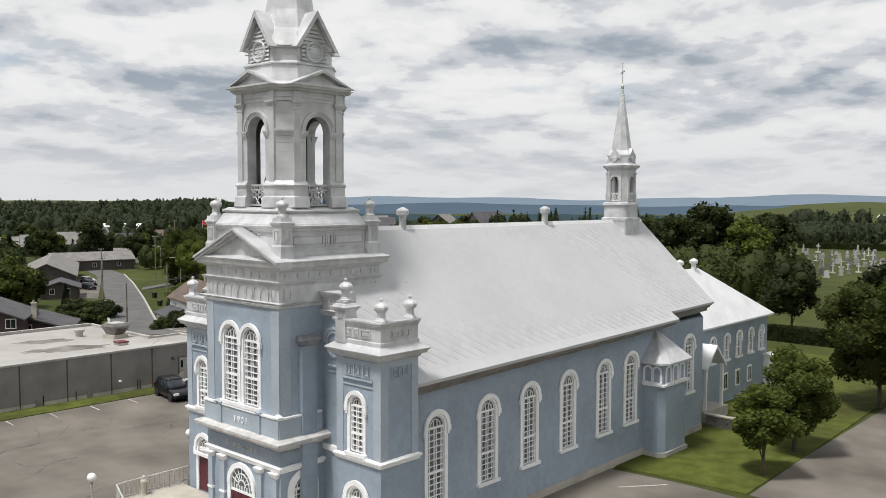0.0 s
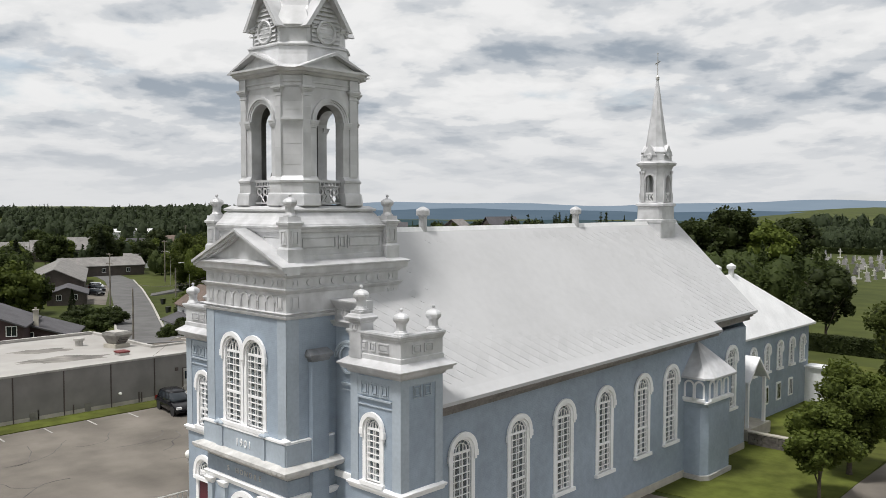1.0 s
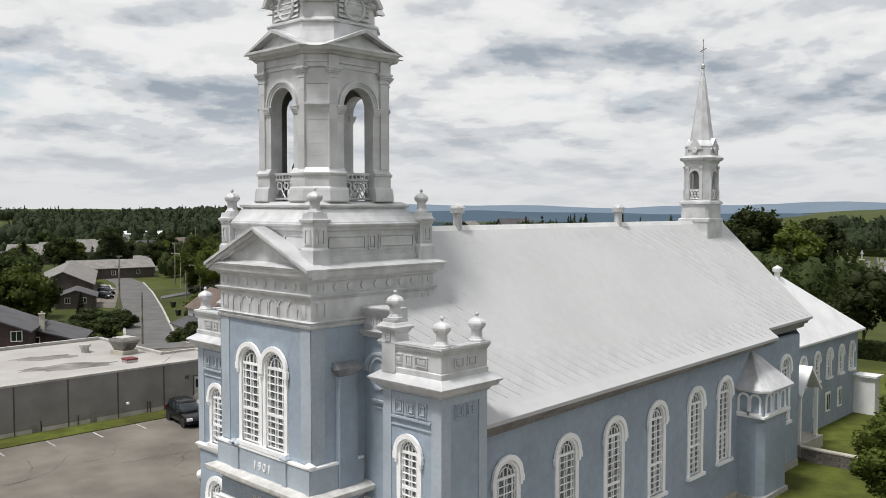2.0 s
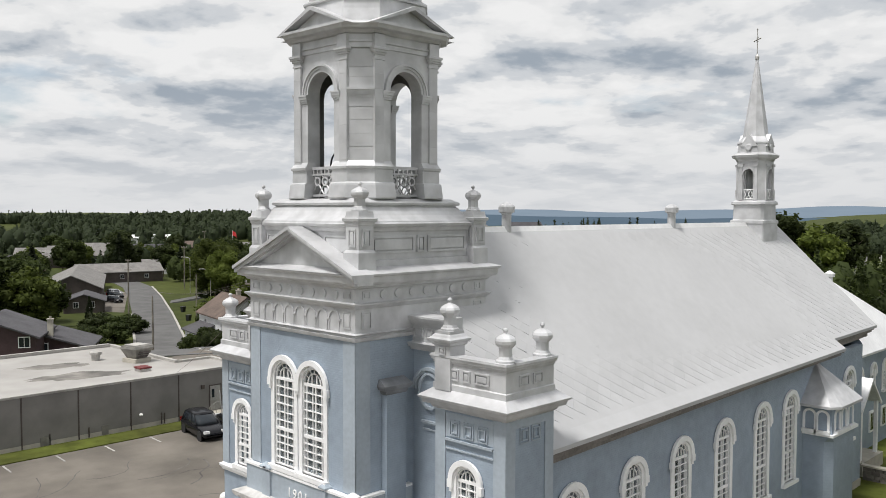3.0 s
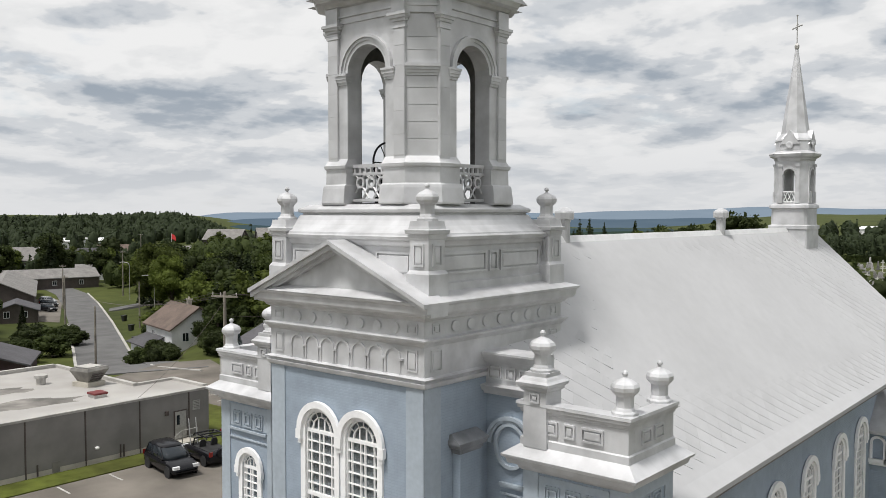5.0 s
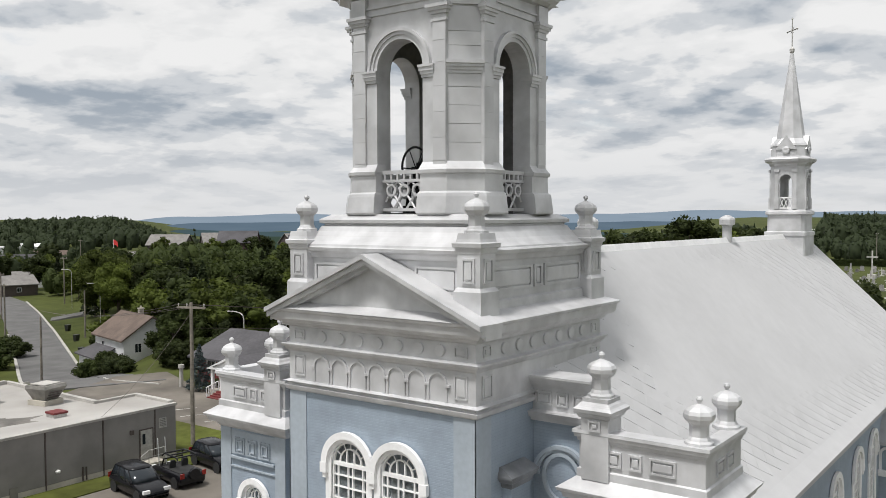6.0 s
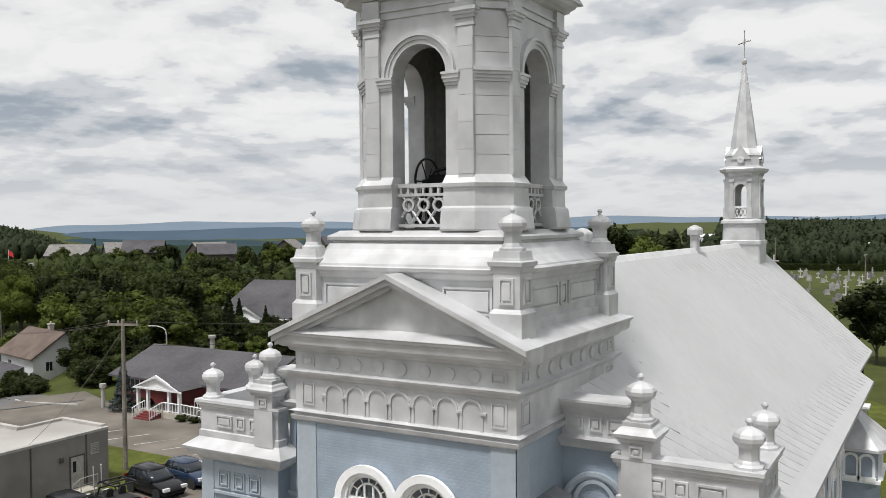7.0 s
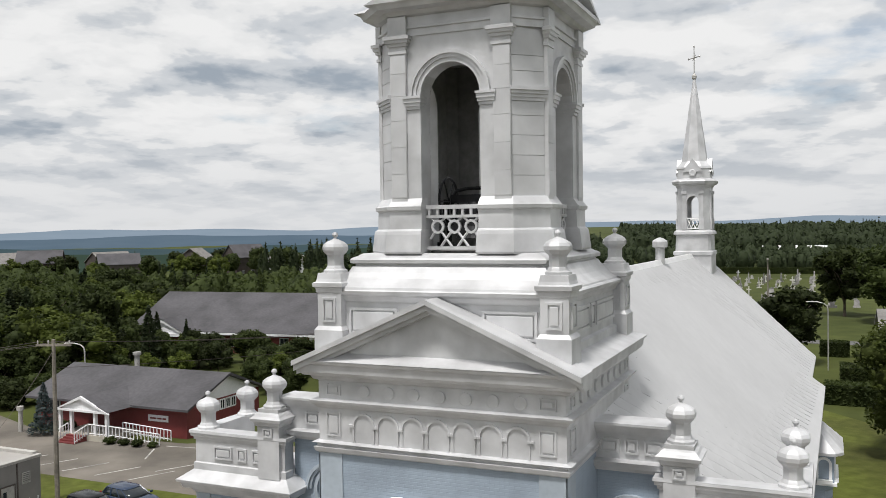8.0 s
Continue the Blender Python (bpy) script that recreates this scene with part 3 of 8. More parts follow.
# --- silver entablature
s = Shape()
s.box(-TW - 0.02, TW + 0.02, -0.02, TD + 0.02, 12.325, 14.2)
part("tower_frieze", s, SILVER, church)
s = Shape()
ring_moulding(s, -TW, TW, 0, TD, [(12.30, 0.05), (12.34, 0.10), (12.44, 0.13), (12.47, 0.06), (12.52, 0.06), (12.56, 0.16), (12.60, 0.03)])
part("string_moulding", s, SILVER, church)
s = Shape()
ring_moulding(s, -TW, TW, 0, TD, [(13.40, 0.03), (13.43, 0.07), (13.5, 0.12), (13.54, 0.18), (13.6, 0.2), (13.63, 0.03)])
part("frieze_moulding", s, SILVER, church)
s = Shape()
ring_moulding(s, -TW, TW, 0, TD, [(14.08, 0.03), (14.12, 0.12), (14.2, 0.16), (14.24, 0.30), (14.32, 0.36), (14.5, 0.38), (14.54, 0.44), (14.6, 0.46), (14.62, 0.42), (14.86, -0.3)])
part("tower_cornice", s, SILVER, church)
for k in range(7):
    u = 0.06 + 0.652 * (k - 3)
    s = Shape(facing(u, -0.02))
    open_band(s, arc(0.24, 13.04, n=10), arc(0.30, 13.04, n=10), 0, 0.04, None)
    for e in (-1, 1):
        s.box(e * 0.27 - 0.03, e * 0.27 + 0.03, -0.035, 0, 12.6, 13.0)
    s.box(-0.39, -0.23, -0.06, 0, 12.98, 13.04)
    if k == 6:
        s.box(0.23, 0.39, -0.06, 0, 12.98, 13.04)
    part("blind_arch", s, SILVER, church)
for k in range(7):
    s = Shape(facing(0.12 + 0.66 * (k - 3), -0.02) @ pose(0, 0, 13.86, 90))
    s.lathe([(0.155, 0), (0.155, 0.05), (0.14, 0.06), (0.02, 0.062)], 18)
    part("frieze_disc", s, SILVER, church)
for e in (-1, 1):
    for k in range(7):
        s = Shape(facing(e * (TW + 0.02), 3.27 + 0.685 * (k - 3), e * 90) @ pose(0, 0, 13.86, 90))
        s.lathe([(0.155, 0), (0.155, 0.05), (0.14, 0.06), (0.02, 0.062)], 18)
        part("frieze_disc", s, SILVER, church)
    panels("corner_panel", SILVER, church, facing(e * 2.72, -0.02), [(-0.2, 0.2, 12.72, 13.3), (-0.2, 0.2, 13.72, 14.0)], 0.035, 0.035)
    for u in (0.0, 5.6 * e):
        panels("corner_panel", SILVER, church, facing(e * (TW + 0.02), 0.45, e * 90), [(u - 0.16, u + 0.16, 13.72, 14.0), (u - 0.22, u + 0.22, 12.72, 13.3)], 0.035, 0.035)

# --- front pediment
top = [(-3.58, 14.6), (0.02, 16.16), (3.62, 14.6)]
for (a, b) in ((top[0], top[1]), (top[1], top[2])):
    s = Shape()
    for off0, off1, y0, y1 in ((0.0, 0.12, -0.56, 0.4), (0.122, 0.26, -0.46, 0.38), (0.262, 0.36, -0.32, 0.36)):
        s.add([(a[0], y0, a[1] - off0), (b[0], y0, b[1] - off0), (b[0], y0, b[1] - off1), (a[0], y0, a[1] - off1),
               (a[0], y1, a[1] - off0), (b[0], y1, b[1] - off0), (b[0], y1, b[1] - off1), (a[0], y1, a[1] - off1)],
              [(3, 2, 1, 0), (4, 5, 6, 7), (0, 1, 5, 4), (2, 3, 7, 6), (0, 4, 7, 3), (1, 2, 6, 5)])
    part("raking_cornice", s, SILVER, church)
s = Shape()
s.add([(-3.3, -0.1, 14.6), (3.3, -0.1, 14.6), (0.02, -0.1, 16.0), (-3.3, 0.3, 14.6), (3.3, 0.3, 14.6), (0.02, 0.3, 16.0)], [(0, 1, 2), (3, 5, 4), (0, 3, 4, 1), (1, 4, 5, 2), (2, 5, 3, 0)])
s.add([(-3.5, -0.47, 14.612), (3.5, -0.47, 14.612), (3.2, -0.1, 14.78), (-3.2, -0.1, 14.78)], [(0, 1, 2, 3)])
part("tympanum", s, SILVER, church)

# --- attic with piers and urns
CY = 3.13  # centre of the belfry
AX, AY0, AY1 = 2.88, 0.32, 6.2
s = Shape()
ring_moulding(s, -AX, AX, AY0, AY1, [(14.6, 0.1), (15.0, 0.1), (15.04, 0.0), (16.05, 0.0)])
part("attic_wall", s, SILVER, church)
for e in (-1, 1):
    panels("attic_panel", SILVER, church, facing(e * AX, 3.26, e * 90), [(-2.34, -0.34, 15.24, 15.84), (-0.2, 0.2, 15.24, 15.84), (0.34, 2.34, 15.24, 15.84)], 0.06, 0.07)
    panels("attic_panel", SILVER, church, facing(e * 1.75, AY0), [(-0.66, 0.66, 15.2, 15.86)], 0.06, 0.06)
s = Shape()
ring_moulding(s, -AX, AX, AY0, AY1, [(15.98, 0.02), (16.03, 0.08), (16.13, 0.12), (16.19, 0.22), (16.27, 0.24), (16.31, 0.2), (16.33, 0.0)])
part("attic_cornice", s, SILVER, church)
for ex in (-1, 1):
    for y in (0.42, 6.1):
        x = ex * 2.86
        s = Shape()
        s.loft([[(x - a, y - a, z), (x + a, y - a, z), (x + a, y + a, z), (x - a, y + a, z)] for z, a in ((14.62, 0.40), (15.3, 0.40), (15.36, 0.36), (15.4, 0.33), (16.2, 0.33), (16.24, 0.36), (16.34, 0.37), (16.37, 0.42), (16.46, 0.43), (16.49, 0.36), (16.56, 0.34), (16.7, 0.32))])
        pier = part("attic_pier", s, SILVER, church)
        panels("pier_panel", SILVER, pier, facing(x, y - 0.33), [(-0.19, 0.19, 15.5, 16.1)], 0.045, 0.05)
        panels("pier_panel", SILVER, pier, facing(x + ex * 0.33, y, ex * 90), [(-0.19, 0.19, 15.5, 16.1)], 0.045, 0.05)
        urn(church, x, y, 16.69, 0.9)
s = Shape()
ring_moulding(s, 0, 0, CY, CY, [(16.3, 3.02), (16.36, 3.0), (16.44, 2.86), (16.56, 2.7), (16.7, 2.58), (16.84, 2.5), (16.86, 2.44), (16.9, 2.44), (16.93, 2.54), (17.01, 2.55), (17.05, 2.51), (17.09, 2.42), (17.16, 2.3)])
part("belfry_skirt", s, SILVER, church)

# --- belfry
BH, BC, CX = 2.16, 1.54, 0.07  # half width, half width of a face, offset


def octo(h, c):
    return [(c, -h), (h, -c), (h, c), (c, h), (-c, h), (-h, c), (-h, -c), (-c, -h)]


def oct_loft(shape, steps):
    shape.loft([[(CX + x, CY + y, z) for x, y in octo(h, c)] for z, h, c in steps])


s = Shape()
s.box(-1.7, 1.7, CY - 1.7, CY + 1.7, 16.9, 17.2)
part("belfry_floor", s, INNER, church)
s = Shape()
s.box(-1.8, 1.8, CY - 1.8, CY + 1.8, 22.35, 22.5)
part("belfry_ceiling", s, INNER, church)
OPEN = 0.77
for k in range(4):
    turn = 90 * k
    base = pose(CX, CY, 0, 0, 0, turn)
    m = base @ facing(0, -BH)
    s = Shape()
    pierced_wall(s, -BC, BC, 17.16, 22.5, [(0, OPEN, 17.16, 20.98, True)], m, 0.5, 14)
    part("belfry_wall", s, SILVER, church)
    # added dark sheet over the silver inner face, painting the shade inside
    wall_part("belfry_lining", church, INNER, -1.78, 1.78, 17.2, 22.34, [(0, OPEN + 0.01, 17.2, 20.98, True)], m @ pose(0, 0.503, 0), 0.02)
    # archivolt with imposts
    s = Shape(m)
    open_band(s, arc(OPEN + 0.003, 20.98), arc(OPEN + 0.11, 20.98), 0.0, 0.04, None)
    open_band(s, arc(OPEN + 0.11, 20.98), arc(OPEN + 0.2, 20.98), 0.0, 0.075, None)
    open_band(s, arc(OPEN + 0.2, 20.98), arc(OPEN + 0.28, 20.98), 0.0, 0.12, None)
    part("archivolt", s, SILVER, church)
    for e in (-1, 1):
        s = Shape(m)
        c = e * (OPEN + 0.185)
        s.box(c - 0.182, c + 0.182, -0.04, 0, 18.3, 20.655)
        jamb = part("jamb", s, SILVER, church)
        s = Shape(m)
        s.loft([[(c - a, -w, z), (c + a, -w, z), (c + a, 0.2, z), (c - a, 0.2, z)] for z, a, w in ((20.66, 0.195, 0.08), (20.738, 0.195, 0.08), (20.74, 0.215, 0.12), (20.818, 0.215, 0.12), (20.82, 0.235, 0.15), (20.918, 0.235, 0.15), (20.92, 0.25, 0.18), (20.98, 0.25, 0.18))])
        part("impost", s, SILVER, jamb)
    # pilasters
    for e in (-1, 1):
        s = Shape(m)
        c = e * 1.345
        rows = [(18.3, 0.212, 0.09), (22.02, 0.212, 0.09), (22.03, 0.25, 0.12), (22.1, 0.25, 0.12), (22.11, 0.22, 0.10), (22.2, 0.22, 0.10), (22.21, 0.26, 0.14), (22.28, 0.27, 0.15), (22.29, 0.31, 0.19), (22.36, 0.32, 0.2), (22.37, 0.35, 0.23), (22.45, 0.35, 0.23), (22.48, 0.25, 0.14), (22.92, 0.25, 0.14)]
        s.loft([[(c - a, -w, z), (c + a, -w, z), (c + a, 0, z), (c - a, 0, z)] for z, a, w in rows])
        pil = part("pilaster", s, SILVER, church)
        zs = [18.52, 19.1, 19.75, 20.4, 21.0, 21.55, 22.0]
        for z0, z1 in zip(zs[:-1], zs[1:]):
            s = Shape(m)
            s.box(c - 0.2, c + 0.2, -0.102, -0.091, z0 + 0.006, z1 - 0.006)
            part("metal_panel", s, SILVER_PANEL, pil)
    # balustrade of rails, rings and crossed bars
    s = Shape(m)
    for z, t in ((18.28, 0.05), (18.05, 0.035), (17.28, 0.04)):
        s.box(-OPEN - 0.04, OPEN + 0.04, 0.12, 0.2, z - t, z + t)
    for i in range(7):
        u = -OPEN + 2 * OPEN * (i + 0.5) / 7
        s.box(u - 0.03, u + 0.03, 0.13, 0.19, 18.05, 18.28)
    for i in range(3):
        u = (i - 1) * 0.44
        band(s, [(u + 0.115 * math.cos(a * 0.5236), 17.8 + 0.115 * math.sin(a * 0.5236)) for a in range(12)], [(u + 0.175 * math.cos(a * 0.5236), 17.8 + 0.175 * math.sin(a * 0.5236)) for a in range(12)], -0.2, -0.13, None)
        for e in (-1, 1):
            s.tube([(u + e * 0.1, 0.16, 17.94), (u + e * 0.22, 0.16, 18.05)], 0.032, 4)
            s.tube([(u + e * 0.1, 0.16, 17.66), (u + e * 0.36, 0.16, 17.32)] if abs(u + e * 0.36) < 0.66 else [(u + e * 0.1, 0.16, 17.66), (u + e * 0.2, 0.16, 17.5)], 0.034, 4)
    part("balustrade", s, SILVER, church)
    # chamfered corner pier
    d = (BC + BH) / 2
    cm = base @ pose(d, -d, 0, 0, 0, 45)
    hw = (BH - BC) / math.sqrt(2)
    s = Shape(cm)
    s.box(-hw, hw, 0.03, 0.45, 17.16, 22.5)
    pier = part("corner_pier", s, SILVER, church)
    # the same painted dimness behind the corner pier
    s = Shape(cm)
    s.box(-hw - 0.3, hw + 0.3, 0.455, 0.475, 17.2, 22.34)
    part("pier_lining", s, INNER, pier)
    zs = [18.42, 18.98, 19.45, 19.92, 20.38, 20.72]
    for a, b in zip(zs[:-1], zs[1:]):
        s = Shape(cm)
        s.box(-hw + 0.006, hw - 0.006, 0.0, 0.03, a + 0.006, b - 0.006)
        part("metal_panel", s, SILVER_PANEL, pier)
    zs = [21.06, 21.42, 21.78, 22.4]
    for a, b in zip(zs[:-1], zs[1:]):
        s = Shape(cm)
        s.box(-hw + 0.006, hw - 0.006, 0.0, 0.03, a + 0.006, b - 0.006)
        part("metal_panel", s, SILVER_PANEL, pier)
    s = Shape(cm)
    for z0, z1, w in ((20.72, 20.8, 0.03), (20.8, 20.88, 0.06), (20.88, 20.96, 0.1), (20.96, 21.05, 0.14)):
        s.box(-hw - w * 0.4, hw + w * 0.4, -w, 0.02, z0, z1)
    part("pier_belt", s, SILVER, church)
    # plinth round the corner: two pilaster bases and the chamfer between
    s = Shape(base)
    def plan(o):
        return [(0.76 - o * 0.2, -BH - 0.04 - o), (BC + 0.03 + o * 0.41, -BH - 0.04 - o), (BH + 0.04 + o, -BC - 0.03 - o * 0.41), (BH + 0.04 + o, -0.76 + o * 0.2), (BH - 0.3, -0.76 + o * 0.2), (BH - 0.3, -BC), (BC, -BH + 0.3), (0.76 - o * 0.2, -BH + 0.3)]
    s.loft([[(x, y, z) for x, y in plan(o)] for z, o in ((17.15, 0.22), (17.2, 0.24), (17.62, 0.19), (17.7, 0.17), (17.75, 0.1), (18.18, 0.09), (18.22, 0.15), (18.3, 0.16), (18.33, 0.12), (18.5, 0.0))])
    part("pier_plinth", s, SILVER, church)

# entablature of the belfry
s = Shape()
oct_loft(s, [(22.45, BH + 0.04, BC + 0.02), (22.62, BH + 0.04, BC + 0.02), (22.63, BH + 0.09, BC + 0.04), (22.68, BH + 0.09, BC + 0.04), (22.7, BH + 0.03, BC), (22.92, BH + 0.03, BC), (22.95, BH + 0.14, BC + 0.06), (23.04, BH + 0.2, BC + 0.09), (23.07, BH + 0.42, BC + 0.17), (23.15, BH + 0.46, BC + 0.19), (23.2, BH + 0.5, BC + 0.21), (23.24, BH + 0.46, BC + 0.2), (23.42, BH - 0.1, BC - 0.05)])
part("belfry_cornice", s, SILVER, church)
for k in range(4):
    m = pose(CX, CY, 0, 0, 0, 90 * k) @ facing(0, -BH)
    s = Shape(m)
    band(s, [(-1.62, 23.3), (1.62, 23.3), (0, 23.9)], [(-2.05, 23.2), (2.05, 23.2), (0, 24.05)], -0.4, 0.52, None)
    s.add([(-1.62, -0.2, 23.25), (1.62, -0.2, 23.25), (0, -0.2, 23.9)], [(0, 1, 2)])
    part("belfry_pediment", s, SILVER, church)
# drums
s = Shape()
oct_loft(s, [(23.3, 2.16, 1.25), (23.9, 2.06, 1.15), (24.28, 2.02, 1.12), (24.3, 2.1, 1.16), (24.36, 2.1, 1.16), (24.5, 1.9, 1.05), (25.4, 1.88, 1.04), (25.42, 1.6, 0.8)])
part("lantern_drum", s, SILVER, church)
for k in range(4):
    base = pose(CX, CY, 0, 0, 0, 90 * k)
    m = base @ facing(0, -1.9)
    s = Shape(m)
    for i in range(9):
        z = 24.56 + i * 0.2
        w = 0.82 if z < 25.3 else max(0.82 * (26.6 - z) / 1.3, 0.1)
        s.add([(-w, -0.02, z), (w, -0.02, z), (w, -0.09, z - 0.04), (-w, -0.09, z - 0.04), (-w, 0.0, z + 0.14), (w, 0.0, z + 0.14)], [(0, 1, 2, 3), (3, 2, 5, 4)])
    part("louvre", s, SILVER, church)
    s = Shape(m @ pose(0, 0, 24.98, 90))
    s.lathe([(0.56, -0.02), (0.56, 0.1), (0.5, 0.14), (0.44, 0.12), (0.42, 0.06), (0.36, 0.05), (0.05, 0.09)], 24)
    part("clock_roundel", s, SILVER, church, "blank silver roundel")
    s = Shape(m)
    inner, outer = [(-0.88, 25.3), (0.88, 25.3), (0, 26.75)], [(-1.3, 25.2), (1.3, 25.2), (0, 27.05)]
    for sg in (-1, 1):
        a, b, c, d = (sg * 1.34, 25.12), (0, 27.05), (0, 26.72), (sg * 1.12, 25.12)
        s.add([(p[0], -0.34, p[1]) for p in (a, b, c, d)] + [(p[0], 1.2, p[1]) for p in (a, b, c, d)], [(0, 1, 2, 3), (7, 6, 5, 4), (0, 4, 5, 1), (1, 5, 6, 2), (2, 6, 7, 3), (3, 7, 4, 0)])
    s.add([(-1.0, 0.0, 25.3), (1.0, 0.0, 25.3), (0, 0.0, 26.8)], [(0, 1, 2)])
    part("lantern_gable", s, SILVER, church)
    s = Shape(base @ pose(1.48, -1.48, 0, 0, 0, 45))
    s.loft([[(-0.72, -0.06, 25.1), (0.72, -0.06, 25.1), (0.72, 0.3, 25.1), (-0.72, 0.3, 25.1)], [(-0.75, -0.14, 25.22), (0.75, -0.14, 25.22), (0.75, 0.3, 25.22), (-0.75, 0.3, 25.22)], [(-0.5, 0.16, 26.1), (0.5, 0.16, 26.1), (0.5, 0.4, 26.1), (-0.5, 0.4, 26.1)]])
    part("lantern_eave", s, SILVER, church)
s = Shape()
oct_loft(s, [(25.25, 1.98, 0.95), (25.6, 1.72, 0.76), (26.2, 1.45, 0.62), (27.2, 1.2, 0.5), (29.0, 0.92, 0.38), (33.0, 0.42, 0.17), (36.2, 0.06, 0.025)])
part("tower_spire", s, SILVER, church)

# bell and its wheel
s = Shape()
s.lathe([(0.5, 17.5), (0.46, 17.58), (0.36, 17.8), (0.3, 18.1), (0.27, 18.3), (0.18, 18.42), (0.05, 18.46)], 18, at=(0.0, CY - 0.5, 0))
bell = part("bell", s, BRONZE, church, "dark bronze church bell")
s = Shape()
s.box(-0.62, 0.62, CY - 0.62, CY - 0.38, 18.42, 18.62)
s.tube([(-0.62, CY - 0.5, 18.2), (-0.62, CY - 0.5, 18.55), (-0.5, CY - 0.5, 18.72), (-0.2, CY - 0.5, 18.78), (0.2, CY - 0.5, 18.78), (0.5, CY - 0.5, 18.72), (0.62, CY - 0.5, 18.5)], 0.05)
part("bell_headstock", s, BRONZE, bell)
s = Shape()
w = [(-0.72, CY - 0.5 + 0.62 * math.cos(a * 0.2618), 18.45 + 0.62 * math.sin(a * 0.2618)) for a in range(25)]
s.tube(w, 0.035, 5)
for a in range(0, 24, 4):
    s.tube([(-0.72, CY - 0.5, 18.45), w[a]], 0.02, 4)
part("bell_wheel", s, BRONZE, bell)
for e in (-1, 1):
    s = Shape()
    s.box(e * 0.82 - 0.07, e * 0.82 + 0.07, CY - 0.9, CY - 0.1, 17.2, 17.4)
    s.tube([(e * 0.82, CY - 0.8, 17.3), (e * 0.82, CY - 0.5, 18.5), (e * 0.82, CY - 0.2, 17.3)], 0.06)
    part("bell_frame", s, BRONZE, bell)


# --- corner pavilions of the front, and the walls that tie them to the tower
def pavilion(e):
    D = 0.95 if e < 0 else 0.0  # the west pavilion stands further out
    X0, X1, Y0, Y1 = 4.75 + D, 7.85 + D, 2.2, 4.65
    mir = Matrix.Diagonal((e, 1, 1, 1))
    xa, xb = sorted((e * X0, e * X1))
    uc = e * (6.2 + D)
    low = (uc, 0.52, 0.9, 3.25, True) if e > 0 else (uc, 0.6, 0.45, 3.0, True)
    wall_part("pavilion_wall", church, BLUE, xa, xb, 0, 5.0, [low], facing(0, Y0))
    wall_part("pavilion_wall", church, BLUE, xa, xb, 5.0, 10.1, [(uc, 0.46, 5.5, 7.75, True)], facing(0, Y0))
    wall_part("pavilion_wall", church, BLUE, *((Y0 + 0.4, Y1) if e > 0 else (-Y1, -Y0 - 0.4)), 0, 10.1, [], facing(e * X1, 0, e * 90))
    wall_part("pavilion_wall", church, BLUE, *((-Y1, -Y0 - 0.4) if e > 0 else (Y0 + 0.4, Y1)), 0, 10.1, [], facing(e * X0, 0, -e * 90))
    arched_window(church, facing(uc, Y0), 0.46, 5.5, 7.75, 0.2, 0.28, 0.4)
    if e > 0:
        arched_window(church, facing(uc, Y0), 0.52, 0.9, 3.25, 0.26, 0.3, 0.4)
    else:
        w = arched_window(church, facing(uc, Y0), 0.6, 2.75, 3.0, 0.24, 0.3, 0.4)
        s = Shape(facing(uc, Y0))
        s.box(-0.59, 0.59, 0.03, 0.09, 0.45, 2.72)
        part("door_leaf", s, MAROON, church, "maroon painted side door")
        for g in (-1, 1):
            s = Shape(facing(uc, Y0))
            s.box(g * 0.72 - 0.12, g * 0.72 + 0.12, -0.06, 0, 0.4, 2.6)
            part("door_casing", s, WHITE, church)
    for x in (X0 + 0.24, X1 - 0.235):
        s = Shape(mir)
        s.box(x - 0.235, x + 0.235, Y0 - 0.04, Y0 - 0.002, 5.36, 10.08)
        part("corner_pilaster", s, BLUE_TRIM, church)
    s = Shape(mir)
    s.box(X1 + 0.002, X1 + 0.04, Y0 - 0.04, Y0 + 0.45, 5.36, 10.08)
    s.box(X1 + 0.002, X1 + 0.04, Y1 - 0.45, Y1, 5.36, 10.08)
    s.box(X1 + 0.002, X1 + 0.04, Y0 + 0.45, Y1 - 0.45, 9.75, 10.08)
    part("side_panel", s, BLUE_TRIM, church)
    s = Shape()
    ring_moulding(s, xa, xb, Y0, Y1, [(5.0, 0.02), (5.04, 0.08), (5.14, 0.1), (5.18, 0.16), (5.28, 0.18), (5.36, 0.03)])
    part("string_course", s, WHITE, church)
    s = Shape(facing(e * (X0 + X1) / 2, Y0))
    s.box(-1.06, 1.06, -0.025, 0, 9.15, 9.95)
    field = part("frieze_field", s, BLUE_TRIM, church)
    for m, us in ((facing(e * (X0 + X1) / 2, Y0 - 0.025), (-0.62, 0, 0.62)), (facing(e * X1, (Y0 + Y1) / 2, e * 90), (-0.3, 0.3))):
        for u in us:
            s = Shape(m)
            relief_frame(s, u - 0.23, u + 0.23, 9.2, 9.74, 0.05, 0.035)
            relief_frame(s, u - 0.14, u + 0.14, 9.3, 9.64, 0.065, 0.03)
            part("frieze_panel", s, BLUE_TRIM, field)
    for z0, z1, w in ((9.02, 9.1, 0.1), (8.72, 8.77, 0.05)):
        s = Shape(facing(e * (X0 + X1) / 2, Y0))
        s.box(-1.06, 1.06, -w, 0, z0, z1)
        part("frieze_string", s, BLUE_TRIM, church)
    # cornice shelf
    s = Shape()
    ring_moulding(s, xa, xb, Y0, Y1, [(10.02, 0.03), (10.08, 0.1), (10.18, 0.14), (10.22, 0.32), (10.36, 0.36), (10.4, 0.44), (10.47, 0.46), (10.49, 0.42), (10.74, 0.06)])
    part("pavilion_cornice", s, SILVER, church)
    # parapet round a flat roof
    s = Shape()
